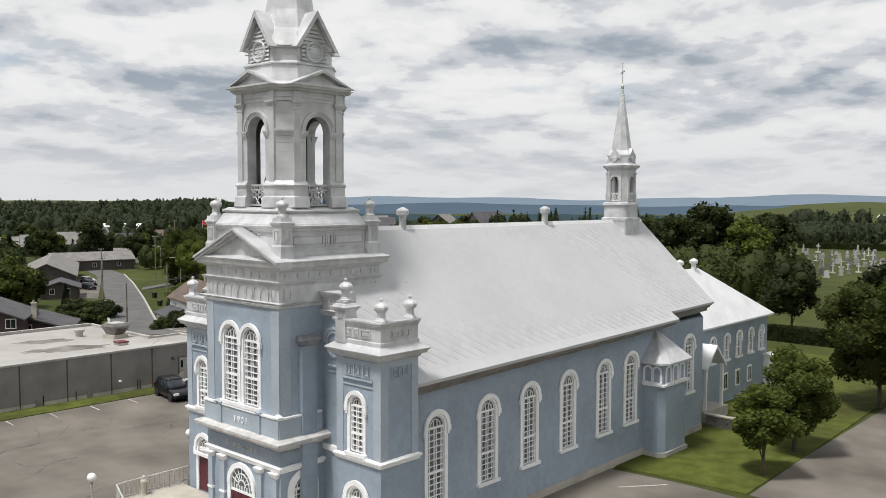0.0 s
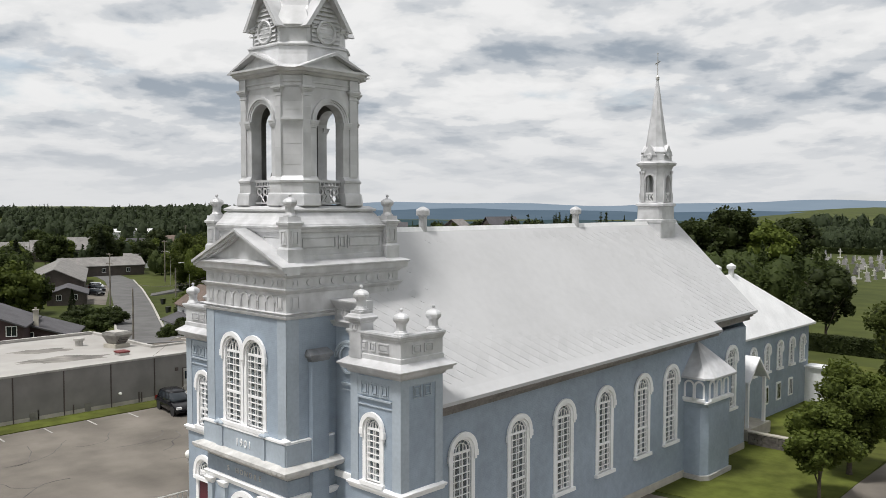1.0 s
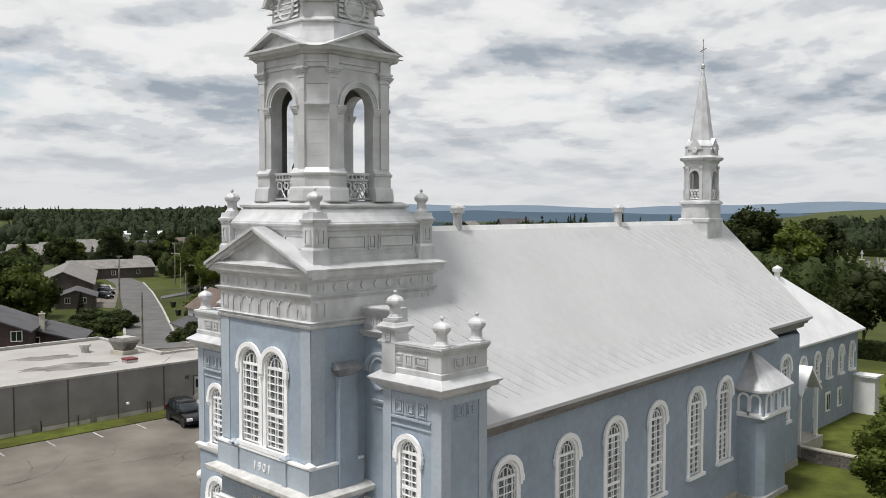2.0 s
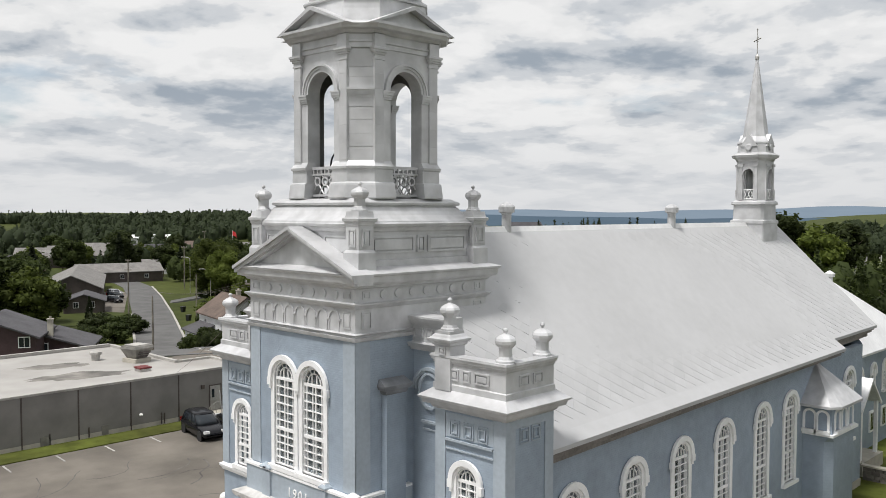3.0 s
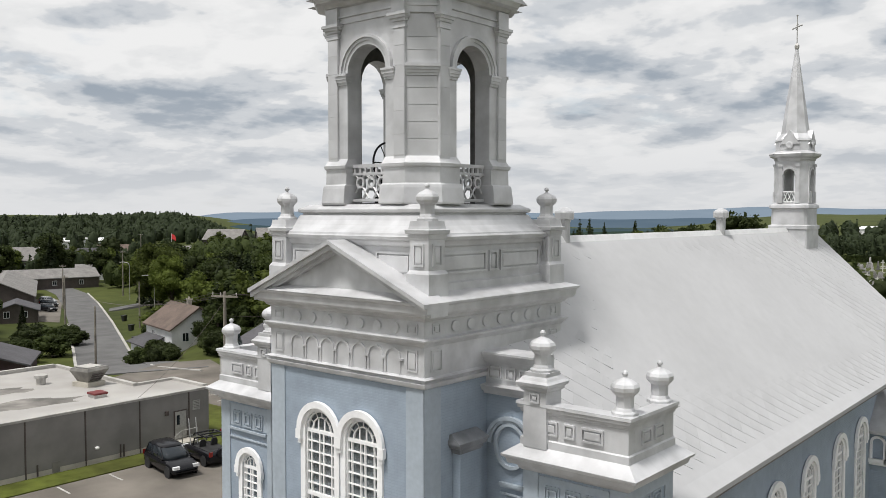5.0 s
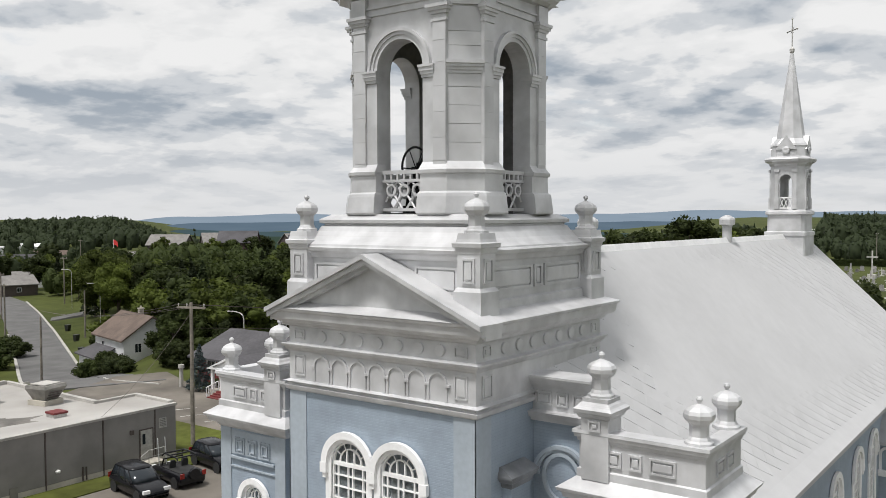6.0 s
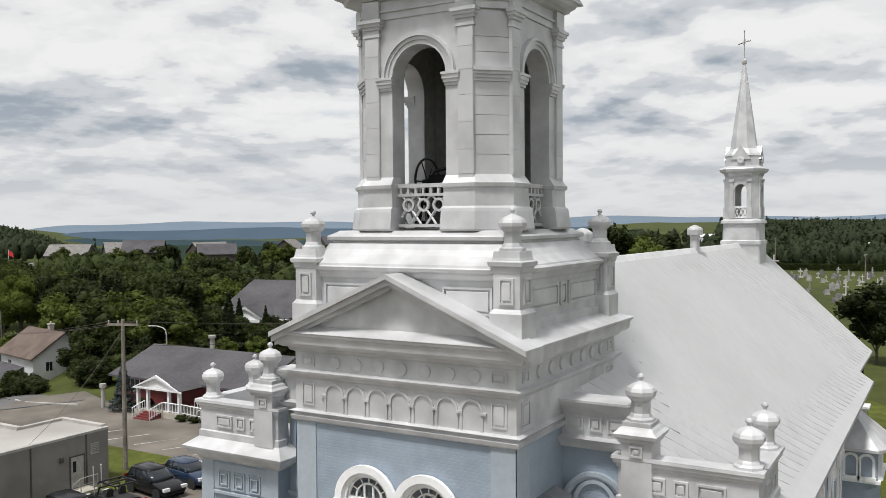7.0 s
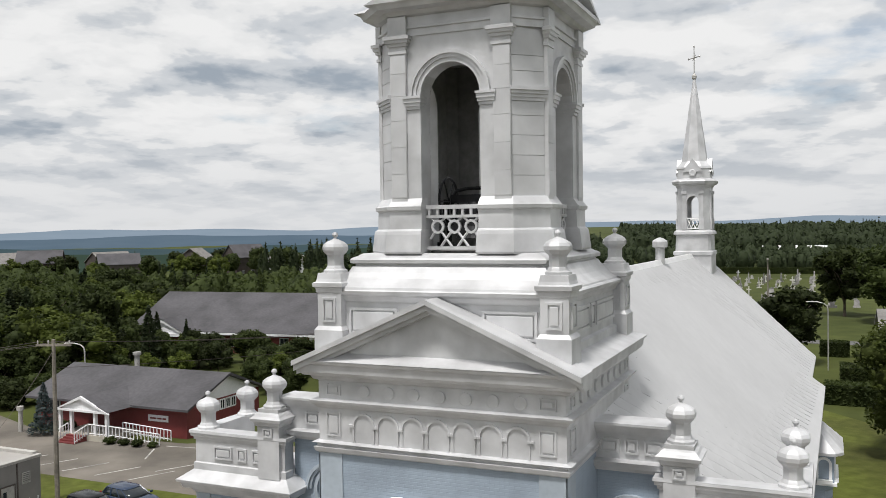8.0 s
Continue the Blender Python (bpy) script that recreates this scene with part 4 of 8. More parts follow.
    ring_moulding(s, xa, xb, Y0, Y1, [(10.5, -0.3), (10.85, -0.3), (10.86, -0.4)])
    part("pavilion_roof", s, SILVER, church)
    px0, px1 = X0 - 0.02, X1 + 0.03
    for name, x0, x1, y0, y1, out in (("f", px0, px1, Y0 - 0.03, Y0 + 0.27, 0), ("s", px1 - 0.3, px1, Y0 + 0.272, Y1, 90)):
        s = Shape(mir)
        k = float(out == 0)
        rows = [(10.6, 0.05), (10.92, 0.05), (10.95, 0.0), (11.6, 0.0), (11.62, 0.04), (11.7, 0.05), (11.72, 0.1), (11.8, 0.11), (11.82, 0.14), (11.9, 0.13)]
        s.loft([[(x0 - w * k, y0 - w * k, z), (x1 + w, y0 - w * k, z), (x1 + w, y1 + w * 0.5, z), (x0 - w * k, y1 + w * 0.5, z)] for z, w in rows])
        part("parapet", s, SILVER, church)
    panels("parapet_panel", SILVER, church, facing(e * (X0 + X1) / 2 - e * 0.1, Y0 - 0.03), [(-1.0, -0.35, 11.08, 11.46), (-0.17, 0.17, 11.08, 11.46), (0.35, 1.0, 11.08, 11.46)], 0.055, 0.05)
    panels("parapet_panel", SILVER, church, facing(e * (X1 + 0.03), (Y0 + Y1) / 2, e * 90), [(-0.6, -0.1, 11.08, 11.46), (0.1, 0.6, 11.08, 11.46)], 0.055, 0.05)
    for x, y in ((7.62, 2.45), (7.62, 4.35)):
        urn(church, e * (x + D), y, 11.88, 1.0)
    s = Shape(mir)
    x, y = 5.2 + D, 2.4
    s.loft([[(x - a, y - a, z), (x + a, y - a, z), (x + a, y + a, z), (x - a, y + a, z)] for z, a in ((10.7, 0.36), (12.2, 0.36), (12.24, 0.42), (12.32, 0.44), (12.36, 0.5), (12.44, 0.52), (12.5, 0.44), (12.56, 0.4), (12.6, 0.34), (12.7, 0.34))])
    pier = part("parapet_pier", s, SILVER, church)
    panels("pier_panel", SILVER, pier, facing(e * x, y - 0.36), [(-0.16, 0.16, 11.9, 12.17)], 0.05, 0.045)
    urn(church, e * x, y, 12.68, 1.0)

    # tie wall with a roundel under an arch
    WX0, WX1, WY = 3.122, 4.748 + D, 2.7
    s = Shape(mir)
    s.box(WX0, WX1, WY, WY + 0.5, 0, 12.1)
    part("tie_wall", s, BLUE, church)
    s = Shape(mir)
    rows = [(11.8, 0.0), (11.82, 0.1), (11.9, 0.12), (11.92, 0.2), (12.0, 0.24), (12.08, 0.28), (12.1, 0.0), (12.7, 0.0), (12.71, 0.1), (12.78, 0.1), (12.79, 0.16), (12.86, 0.17), (12.87, 0.22), (12.95, 0.23), (12.96, 0.26), (13.02, 0.26), (13.04, 0.1)]
    s.loft([[(WX0, WY - 0.06 - w, z), (WX1 + 0.3, WY - 0.06 - w, z), (WX1 + 0.3, WY + 0.5, z), (WX0, WY + 0.5, z)] for z, w in rows])
    tie = part("tie_entablature", s, SILVER, church)
    panels("tie_panel", SILVER, tie, facing(e * (4.0 + D / 2), WY - 0.06), [(-0.78, -0.3, 12.24, 12.6), (-0.17, 0.17, 12.24, 12.6), (0.3, 0.78, 12.24, 12.6)], 0.055, 0.045)
    s = Shape(facing(e * (3.98 + D / 2), WY))
    open_band(s, arc(0.66, 10.4), arc(0.74, 10.4), 0, 0.08, None)
    open_band(s, arc(0.74, 10.4), arc(0.84, 10.4), 0, 0.13, None)
    part("roundel_arch", s, BLUE_TRIM, church)
    s = Shape(facing(e * (3.98 + D / 2), WY))
    n = 28
    band(s, [(0.46 * math.cos(6.2832 * i / n), 10.4 + 0.56 * math.sin(6.2832 * i / n)) for i in range(n)], [(0.56 * math.cos(6.2832 * i / n), 10.4 + 0.66 * math.sin(6.2832 * i / n)) for i in range(n)], 0, 0.09, None)
    part("roundel", s, BLUE_TRIM, church)
    s = Shape(mir)
    for z0, z1, w in ((9.2, 9.27, 0.06), (9.27, 9.35, 0.12), (9.0, 9.05, 0.05)):
        s.box(WX0 + 0.5, WX1, WY - w, WY, z0, z1)
    part("wall_string", s, BLUE_TRIM, church)
    s = Shape(mir)
    s.box(WX0, WX1, WY - 0.12, WY, 5.02, 5.3)
    part("string_course", s, WHITE, church)
    # capped buttress beside the tower
    s = Shape(mir)
    s.box(3.125, 3.40, 1.15, 2.05, 0, 10.5)
    part("buttress", s, BLUE, church)
    s = Shape(mir)
    s.loft([[(3.125, 1.15 - a, z), (3.40 + b, 1.15 - a, z), (3.40 + b, 2.05 + a, z), (3.125, 2.05 + a, z)] for z, a, b in ((10.38, 0.0, 0.0), (10.44, 0.05, 0.04), (10.52, 0.06, 0.05), (10.56, 0.14, 0.1), (10.64, 0.18, 0.12), (10.66, 0.2, 0.14), (10.71, 0.2, 0.14), (10.92, 0.12, -0.22))])
    part("buttress_cap", s, LEAD, church, "dark weathered metal cap")


pavilion(1)
pavilion(-1)

# --- nave
NX, NL, RZ, NY0, NY1 = 7.15, -5.6, 15.97, 2.72, 36.4
NAVE_Y = [6.69, 10.81, 14.57, 18.44, 22.46, 25.79]
EY = 30.4  # end of the broad eaves


def ridge_x(y):
    """The nave runs a little askew to the tower."""
    return 0.12 + 0.034 * y


def window_lift(y):
    return 0.05 + 0.028 * (y - 6.7)


def nave_slope(y, broad=True):
    """Section of the visible roof slope, ridge first, with a bell-cast foot."""
    t = (y - 4.7) / 25.7
    rx, ex, ez = ridge_x(y), 7.78 + 0.5 * t, 8.62 + 0.64 * t
    foot = [(ex - 1.0, ez + 0.78), (ex - 0.48, ez + 0.34), (ex, ez)]
    if not broad:
        foot = [(ex - 1.0, ez + 0.78), (ex - 0.62, ez + 0.46)]
    return [(rx, RZ)] + foot


def far_slope(y):
    rx = ridge_x(y)
    return [(rx, RZ), (NL + 0.3, 9.45), (NL - 0.2, 8.9), (NL - 0.65, 8.52)]


nave_open = [(y, 0.62, 2.1 + window_lift(y), 5.95 + window_lift(y), True) for y in NAVE_Y] + [(34.1, 0.6, 3.35, 6.75, True)]
wall_part("nave_wall", church, BLUE, 4.66, NY1, 0, 8.7, nave_open, facing(NX, 0, 90))
wall_part("nave_wall", church, BLUE, -NY1, -4.66, 0, 8.5, [], facing(NL, 0, -90))
for y, f in ((NY1, (4, 3, 2, 1, 0)), (NY0 + 0.6, (0, 1, 2, 3, 4))):
    s = Shape()
    z0 = 0 if y == NY1 else 7
    s.add([(NL, y, z0), (NX, y, z0), (NX, y, 8.7), (ridge_x(y), y, RZ - 0.15), (NL, y, 8.6)], [f])
    part("gable_wall", s, BLUE, church)
for y in NAVE_Y:
    arched_window(church, facing(NX, y, 90), 0.62, 2.1 + window_lift(y), 5.95 + window_lift(y), 0.24, 0.31, 0.4)
arched_window(church, facing(NX, 34.1, 90), 0.6, 3.35, 6.75, 0.24, 0.31, 0.4)
s = Shape()
s.box(NX + 0.002, NX + 0.06, 4.7, NY1, 0, 0.5)
part("nave_plinth", s, CONCRETE, church)
EAVE_BROWN = material("weathered_eave_wood", (0.24, 0.22, 0.205), 0.8, vary=0.15)


def eave_ring(y, foot, e, x):
    """Boxed eave under the foot of the roof."""
    fx, fz = foot
    return [(x, y, fz - 0.72), (x + e * 0.16, y, fz - 0.70), (x + e * 0.16, y, fz - 0.44), (fx - e * 0.24, y, fz - 0.42), (fx - e * 0.24, y, fz - 0.27), (fx - e * 0.09, y, fz - 0.25), (fx - e * 0.07, y, fz - 0.08), (x, y, fz - 0.06)]


for ya, yb, broad in ((4.7, EY, True), (EY, NY1 + 0.3, False)):
    s = Shape()
    s.loft([eave_ring(y, nave_slope(y, broad)[-1], 1, NX) for y in (ya, yb)])
    part("eave_moulding", s, EAVE_BROWN, church)
s = Shape()
s.loft([eave_ring(y, far_slope(y)[-1], -1, NL) for y in (4.7, NY1 + 0.3)])
part("eave_moulding", s, EAVE_BROWN, church)


def roof_slab(section, y0, y1, t=0.16):
    def outline(y):
        p = section(y)
        return [(x, y, z) for x, z in p] + [(x, y, z - t) for x, z in reversed(p)]
    s = Shape()
    s.loft([outline(y0), outline(y1)])
    return part("nave_roof", s, ROOF_FAR, church)


def rear_slope(y):
    return nave_slope(y, False)


roof = roof_slab(nave_slope, NY0 + 0.5, EY)
roof_rear = roof_slab(rear_slope, EY, NY1 + 0.45)
roof_slab(far_slope, NY0 + 0.5, NY1 + 0.45)
s = Shape()
s.loft([[(ridge_x(y) + a, y, RZ + b) for a, b in ((-0.2, -0.22), (-0.06, 0.07), (0.06, 0.07), (0.2, -0.22))] for y in (NY0 + 0.5, NY1 + 0.45)])
part("ridge_cap", s, WHITE_METAL, church)
for y in (10.9, 24.45):
    s = Shape()
    s.lathe([(0.22, 15.7), (0.22, 16.55), (0.25, 16.58), (0.25, 16.63), (0.36, 16.66), (0.37, 16.9), (0.34, 16.97), (0.16, 17.08), (0.04, 17.12)], 14, at=(ridge_x(y), y, 0))
    part("roof_vent", s, SILVER, church)

# --- polygonal stair bay against the nave
BX, BY0, BY1 = 8.6, 27.6, 30.9
plan_low = [(NX, BY0), (BX - 0.35, BY0), (BX, BY0 + 0.45), (BX, BY1), (NX, BY1)]
plan_top = [(NX, BY0 - 0.06), (BX + 0.06, BY0 - 0.06), (BX + 0.07, BY0 - 0.05), (BX + 0.07, BY1 + 0.06), (NX, BY1 + 0.06)]
s = Shape()
s.loft([[(x, y, 0) for x, y in plan_low], [(x, y, 4.6) for x, y in plan_low], [(x, y, 4.95) for x, y in plan_top], [(x, y, 6.5) for x, y in plan_top]])
part("bay_wall", s, BLUE, church)
s = Shape()
s.loft([[(x + (0.12 if x > NX else 0), y + (-0.12 if y < 29 else 0.12), z) for x, y in plan_top] for z in (4.92, 5.06)])
part("bay_string", s, WHITE, church)
s = Shape()
s.loft([[(x + (0.14 if x > NX else 0), y + (-0.14 if y < 29 else 0.14), z) for x, y in plan_low] for z in (0.0, 0.35)])
part("bay_plinth", s, KERB, church)
for i in range(2):
    arched_window(church, facing(7.52 + 0.68 * i, BY0 - 0.065), 0.24, 5.22, 5.95, 0.12, 0.3, 0.5, hood=False, fancy=False)
for i in range(3):
    arched_window(church, facing(BX + 0.075, BY0 + 0.6 + 0.95 * i, 90), 0.26, 5.22, 5.95, 0.14, 0.3, 0.5, hood=False, fancy=False)
s = Shape()
ym = (BY0 + BY1) / 2
eave = [(NX, BY0 - 0.45), (BX + 0.12, BY0 - 0.45), (BX + 0.5, BY0 + 0.1), (BX + 0.5, BY1 - 0.1), (BX + 0.12, BY1 + 0.45), (NX, BY1 + 0.45)]
k = len(eave)
s.add([(x, y, 6.44) for x, y in eave] + [(x, y, 6.58) for x, y in eave] + [(NX, ym - 0.1, 8.5), (NX, ym + 0.1, 8.5)],
      [tuple(reversed(range(k)))] + [(i, i + 1, k + i + 1, k + i) for i in range(k - 1)] + [(k, k + 1, 2 * k), (k + 1, k + 2, 2 * k), (k + 2, k + 3, 2 * k + 1, 2 * k), (k + 3, k + 4, 2 * k + 1), (k + 4, k + 5, 2 * k + 1)])
part("bay_roof", s, SILVER, church)

# --- ridge spire over the chancel
SX, SY = 1.36, 33.9
sp = Matrix.Translation((SX, SY, -0.692)) @ Matrix.Diagonal((1, 1, 1.04, 1))
s = Shape(sp)
def sq(h, c, z):
    return [(x, y, z) for x, y in octo(h, c)]
s.loft([sq(1.05, 0.98, 12.6), sq(1.05, 0.98, 16.0), sq(1.1, 1.02, 16.02), sq(1.1, 1.02, 16.2), sq(1.0, 0.85, 16.25), sq(0.98, 0.83, 17.1), sq(1.1, 0.92, 17.16), sq(1.08, 0.9, 17.3), sq(0.95, 0.7, 17.4)])
part("spire_base", s, SILVER, church)
for k in range(4):
    m = sp @ pose(0, 0, 0, 0, 0, 90 * k) @ facing(0, -0.92)
    s = Shape()
    pierced_wall(s, -0.58, 0.58, 17.4, 19.75, [(0, 0.32, 17.4, 18.95, True)], m, 0.2, 10)
    part("lantern_wall", s, SILVER, church)
    for e in (-1, 1):
        s = Shape(m)
        s.box(e * 0.48 - 0.1, e * 0.48 + 0.1, -0.05, 0, 17.42, 19.5)
        s.box(e * 0.48 - 0.13, e * 0.48 + 0.13, -0.09, 0, 17.42, 18.02)
        s.box(e * 0.48 - 0.14, e * 0.48 + 0.14, -0.1, 0, 19.4, 19.55)
        part("lantern_pilaster", s, SILVER, church)
    s = Shape(m)
    open_band(s, arc(0.32, 18.95), arc(0.42, 18.95), 0, 0.06, None)
    part("lantern_arch", s, SILVER, church)
    s = Shape(m)
    s.box(-0.33, 0.33, 0.05, 0.1, 18.0, 18.07)
    s.box(-0.33, 0.33, 0.05, 0.1, 17.45, 17.52)
    for i in range(3):
        u = -0.33 + 0.22 * i
        s.tube([(u, 0.075, 17.5), (u + 0.22, 0.075, 18.02)], 0.02, 4)
        s.tube([(u + 0.22, 0.075, 17.5), (u, 0.075, 18.02)], 0.02, 4)
    part("lantern_balustrade", s, WHITE, church)
    s = Shape(sp @ pose(0, 0, 0, 0, 0, 90 * k) @ pose(0.75, -0.75, 0, 0, 0, 45))
    s.box(-0.245, 0.245, 0.0, 0.2, 17.4, 19.75)
    part("lantern_pier", s, SILVER, church)
    s = Shape(m)
    s.add([(-0.56, -0.06, 20.6), (0.56, -0.06, 20.6), (0, -0.06, 21.35), (-0.56, 0.9, 20.6), (0.56, 0.9, 20.6), (0, 0.9, 21.35)], [(0, 1, 2), (0, 2, 5, 3), (1, 4, 5, 2)])
    s.lathe([(0.2, 0), (0.2, 0.05), (0.14, 0.07), (0.03, 0.06)], 14, m=pose(0, -0.05, 20.55, 90))
    part("spire_gable", s, SILVER, church)
s = Shape(sp)
s.loft([sq(0.95, 0.6, 19.72), sq(1.0, 0.62, 19.85), sq(1.18, 0.72, 19.95), sq(1.22, 0.74, 20.08), sq(1.18, 0.7, 20.14), sq(0.92, 0.55, 20.25), sq(0.9, 0.53, 20.75), sq(0.98, 0.5, 20.8), sq(0.95, 0.48, 20.9), sq(0.7, 0.32, 21.2), sq(0.06, 0.03, 25.9)])
part("ridge_spire", s, SILVER, church)
s = Shape(sp)
s.lathe([(0.05, 25.75), (0.13, 25.85), (0.14, 26.0), (0.06, 26.1), (0.03, 26.15), (0.025, 27.6)], 8)
s.tube([(-0.34, 0.34, 27.0), (0.34, -0.34, 27.0)], 0.03)
for a in range(0, 360, 45):
    s.tube([(0, 0, 27.0), (0.2 * math.cos(radians(a)) * 0.7, -0.2 * math.cos(radians(a)) * 0.7, 27.0 + 0.2 * math.sin(radians(a)))], 0.018, 4)
for p in ((-0.36, 0.36, 27.0), (0.36, -0.36, 27.0), (0, 0, 27.62)):
    s.lathe([(0.01, -0.06), (0.06, 0), (0.01, 0.06)], 6, at=p)
part("cross", s, GALV, church, "wrought iron cross")

# --- sacristy behind the chancel
s_label = "blue-grey sacristy wing with a bright metal hip roof"
sacristy = thing("sacristy", s_label, "church annex")
AX1, AX0, AYa, AYb = 4.65, -1.2, 36.5, 54.9
up = [(y, 0.36, 3.85, 5.5, True) for y in (43.33, 46.06, 48.55, 51.05, 53.38)]
wall_part("wall", sacristy, BLUE, AYa, AYb, 0, 6.9, up, facing(AX1, 0, 90), 0.3)
wall_part("wall", sacristy, BLUE, AX0, AX1 - 0.31, 0, 6.9, [], facing(0, AYb, 0))
wall_part("wall", sacristy, BLUE, -AYb, -AYa, 0, 6.9, [], facing(AX0, 0, -90))
for y in (43.33, 46.06, 48.55, 51.05, 53.38):
    arched_window(sacristy, facing(AX1, y, 90), 0.36, 3.85, 5.5, 0.18, 0.28, 0.45, fancy=False)
for y in (45.9, 48.4, 50.9):
    s = Shape()
    s.box(AX1 + 0.002, AX1 + 0.1, y - 0.42, y + 0.42, 1.15, 2.65)
    w = part("window", s, WHITE, sacristy)
    for dy in (-0.17, 0.17):
        s = Shape()
        s.box(AX1 + 0.1, AX1 + 0.108, y + dy - 0.13, y + dy + 0.13, 1.3, 2.5)
        part("pane", s, CAR_GLASS, w)
mid = (AX0 + AX1) / 2
s = Shape()
o = 0.45
e0 = [(AX0 - o, AYa, 6.85), (AX1 + o, AYa, 6.85), (AX1 + o, AYb + o, 6.85), (AX0 - o, AYb + o, 6.85)]
e1 = [(x, y, 7.0) for x, y, z in e0]
s.add(e0 + e1 + [(mid, AYa, 11.55), (mid, 46.4, 11.55)], [(3, 2, 1, 0), (0, 1, 5, 4), (1, 2, 6, 5), (2, 3, 7, 6), (5, 6, 9, 8), (6, 7, 9), (7, 4, 8, 9)])
part("roof", s, WHITE_METAL, sacristy)
for y in (43.0, 45.6):
    s = Shape()
    s.lathe([(0.22, 11.2), (0.22, 11.95), (0.36, 12.0), (0.38, 12.25), (0.05, 12.45)], 10, at=(mid, y, 0))
    part("roof_vent", s, WHITE_METAL, sacristy)
s = Shape()
s.add([(AX1, 38.4, 4.3), (6.6, 38.4, 4.3), (6.6, 40.15, 6.0), (AX1, 40.15, 6.0), (6.6, 41.9, 4.3), (AX1, 41.9, 4.3)], [(0, 1, 2, 3), (3, 2, 4, 5)])
s.add([(AX1, 38.4, 4.18), (6.6, 38.4, 4.18), (6.6, 40.15, 5.88), (AX1, 40.15, 5.88), (6.6, 41.9, 4.18), (AX1, 41.9, 4.18)], [(3, 2, 1, 0), (5, 4, 2, 3)])
porch = part("porch_roof", s, WHITE_METAL, sacristy, "white metal porch gable")
s = Shape()
for a, b in (((38.35, 4.25), (40.15, 6.0)), ((40.15, 6.0), (41.95, 4.25))):
    s.add([(6.5, a[0], a[1]), (6.62, a[0], a[1]), (6.62, b[0], b[1]), (6.5, b[0], b[1]), (6.5, a[0], a[1] - 0.2), (6.62, a[0], a[1] - 0.2), (6.62, b[0], b[1] - 0.2), (6.5, b[0], b[1] - 0.2)], [(0, 1, 2, 3), (7, 6, 5, 4), (1, 5, 6, 2), (0, 3, 7, 4)])
part("bargeboard", s, WHITE, porch)
for y in (38.7, 41.6):
    for x in (6.35, 4.3):
        s = Shape()
        s.box(x - 0.11, x + 0.11, y - 0.11, y + 0.11, 0.9, 4.3)
        part("porch_post", s, WHITE, sacristy)
s = Shape()
s.box(AX1, 6.7, 38.2, 42.1, 0, 0.9)
part("porch_base", s, CONCRETE, sacristy)
s = Shape()
s.box(AX1, 6.5, 54.0, 55.6, 3.1, 3.25)
s.box(AX1, 6.3, 54.2, 55.4, 0, 3.1)
part("cellar_entry", s, WHITE_METAL, sacristy)

# ---------------------------------------------------------------- ground, roads, distance
def smooth(a, b, x):
    t = np.clip((np.asarray(x, float) - a) / (b - a), 0, 1)
    return t * t * (3 - 2 * t)


def land(x, y):
    """Height of the land: level round the church, with a rise to the west and low hills further off."""
    x, y = np.asarray(x, float), np.asarray(y, float)
    r, az = np.hypot(x, y), np.degrees(np.arctan2(-x, y))
    west = smooth(46, 62, az) * (1 - smooth(88, 110, az)) * smooth(420, 1150, r) * 6
    lower = -5.0 * smooth(56, 63, az) * (1 - smooth(100, 112, az)) * smooth(72, 110, r)
    north = (1 - smooth(14, 26, az)) * smooth(-60, -20, az) * smooth(420, 1000, r) * 5
    dip = smooth(16, 28, az) * (1 - smooth(51, 58, az)) * smooth(300, 900, r) * -44
    roll = (np.sin(x * 0.011 + 1.3) * np.cos(y * 0.009) + 0.5 * np.sin(x * 0.027 + y * 0.021)) * 2.2 * smooth(350, 900, r)
    return west + lower + north + dip + roll


def sheet():
    rings = [0, 20, 40, 60, 70, 76, 82, 88, 94, 100, 106, 112, 120, 135, 150, 175, 200, 260, 330, 420, 540, 700, 900, 1150, 1500, 2000, 2700, 3600, 4600]
    n = 240
    v = [(0, 0, 0)]
    for r in rings[1:]:
        for i in range(n):
            a = 2 * math.pi * i / n
            x, y = r * math.sin(a), r * math.cos(a)
            v.append((x, y, float(land(x, y))))
    f = [(0, 1 + (i + 1) % n, 1 + i) for i in range(n)]
    for k in range(len(rings) - 2):
        a, b = 1 + k * n, 1 + (k + 1) * n
        f += [(a + i, a + (i + 1) % n, b + (i + 1) % n, b + i) for i in range(n)]
    s = Shape()
    s.add(v, f)
    return s


FIELD = material("meadow", (0.058, 0.068, 0.019), 0.95, vary=0.2, grain=0.25, stain=0.015, bump=0.6, bump_scale=3, dark=(0.040, 0.050, 0.016), spec=0.1)
tagged(part("ground", sheet(), FIELD), "mown and rough grass land running to the hills", "ground", kind="structure")


def flat(name, pts, z, mat, label, category, thick=0.3):
    s = Shape()
    s.loft([[(x, y, z - thick) for x, y in pts], [(x, y, z) for x, y in pts]])
    return tagged(part(name, s, mat), label, category, kind="structure")


def line_strip(pts, w):
    """Outline of a strip along a polyline."""
    L, R = [], []
    for i, p in enumerate(pts):
        a, b = Vector(pts[max(i - 1, 0)]), Vector(pts[min(i + 1, len(pts) - 1)])
        d = (b - a).normalized()
        nrm = Vector((-d.y, d.x))
        L.append(tuple(Vector(p) + nrm * w / 2)), R.append(tuple(Vector(p) - nrm * w / 2))
    return L, R


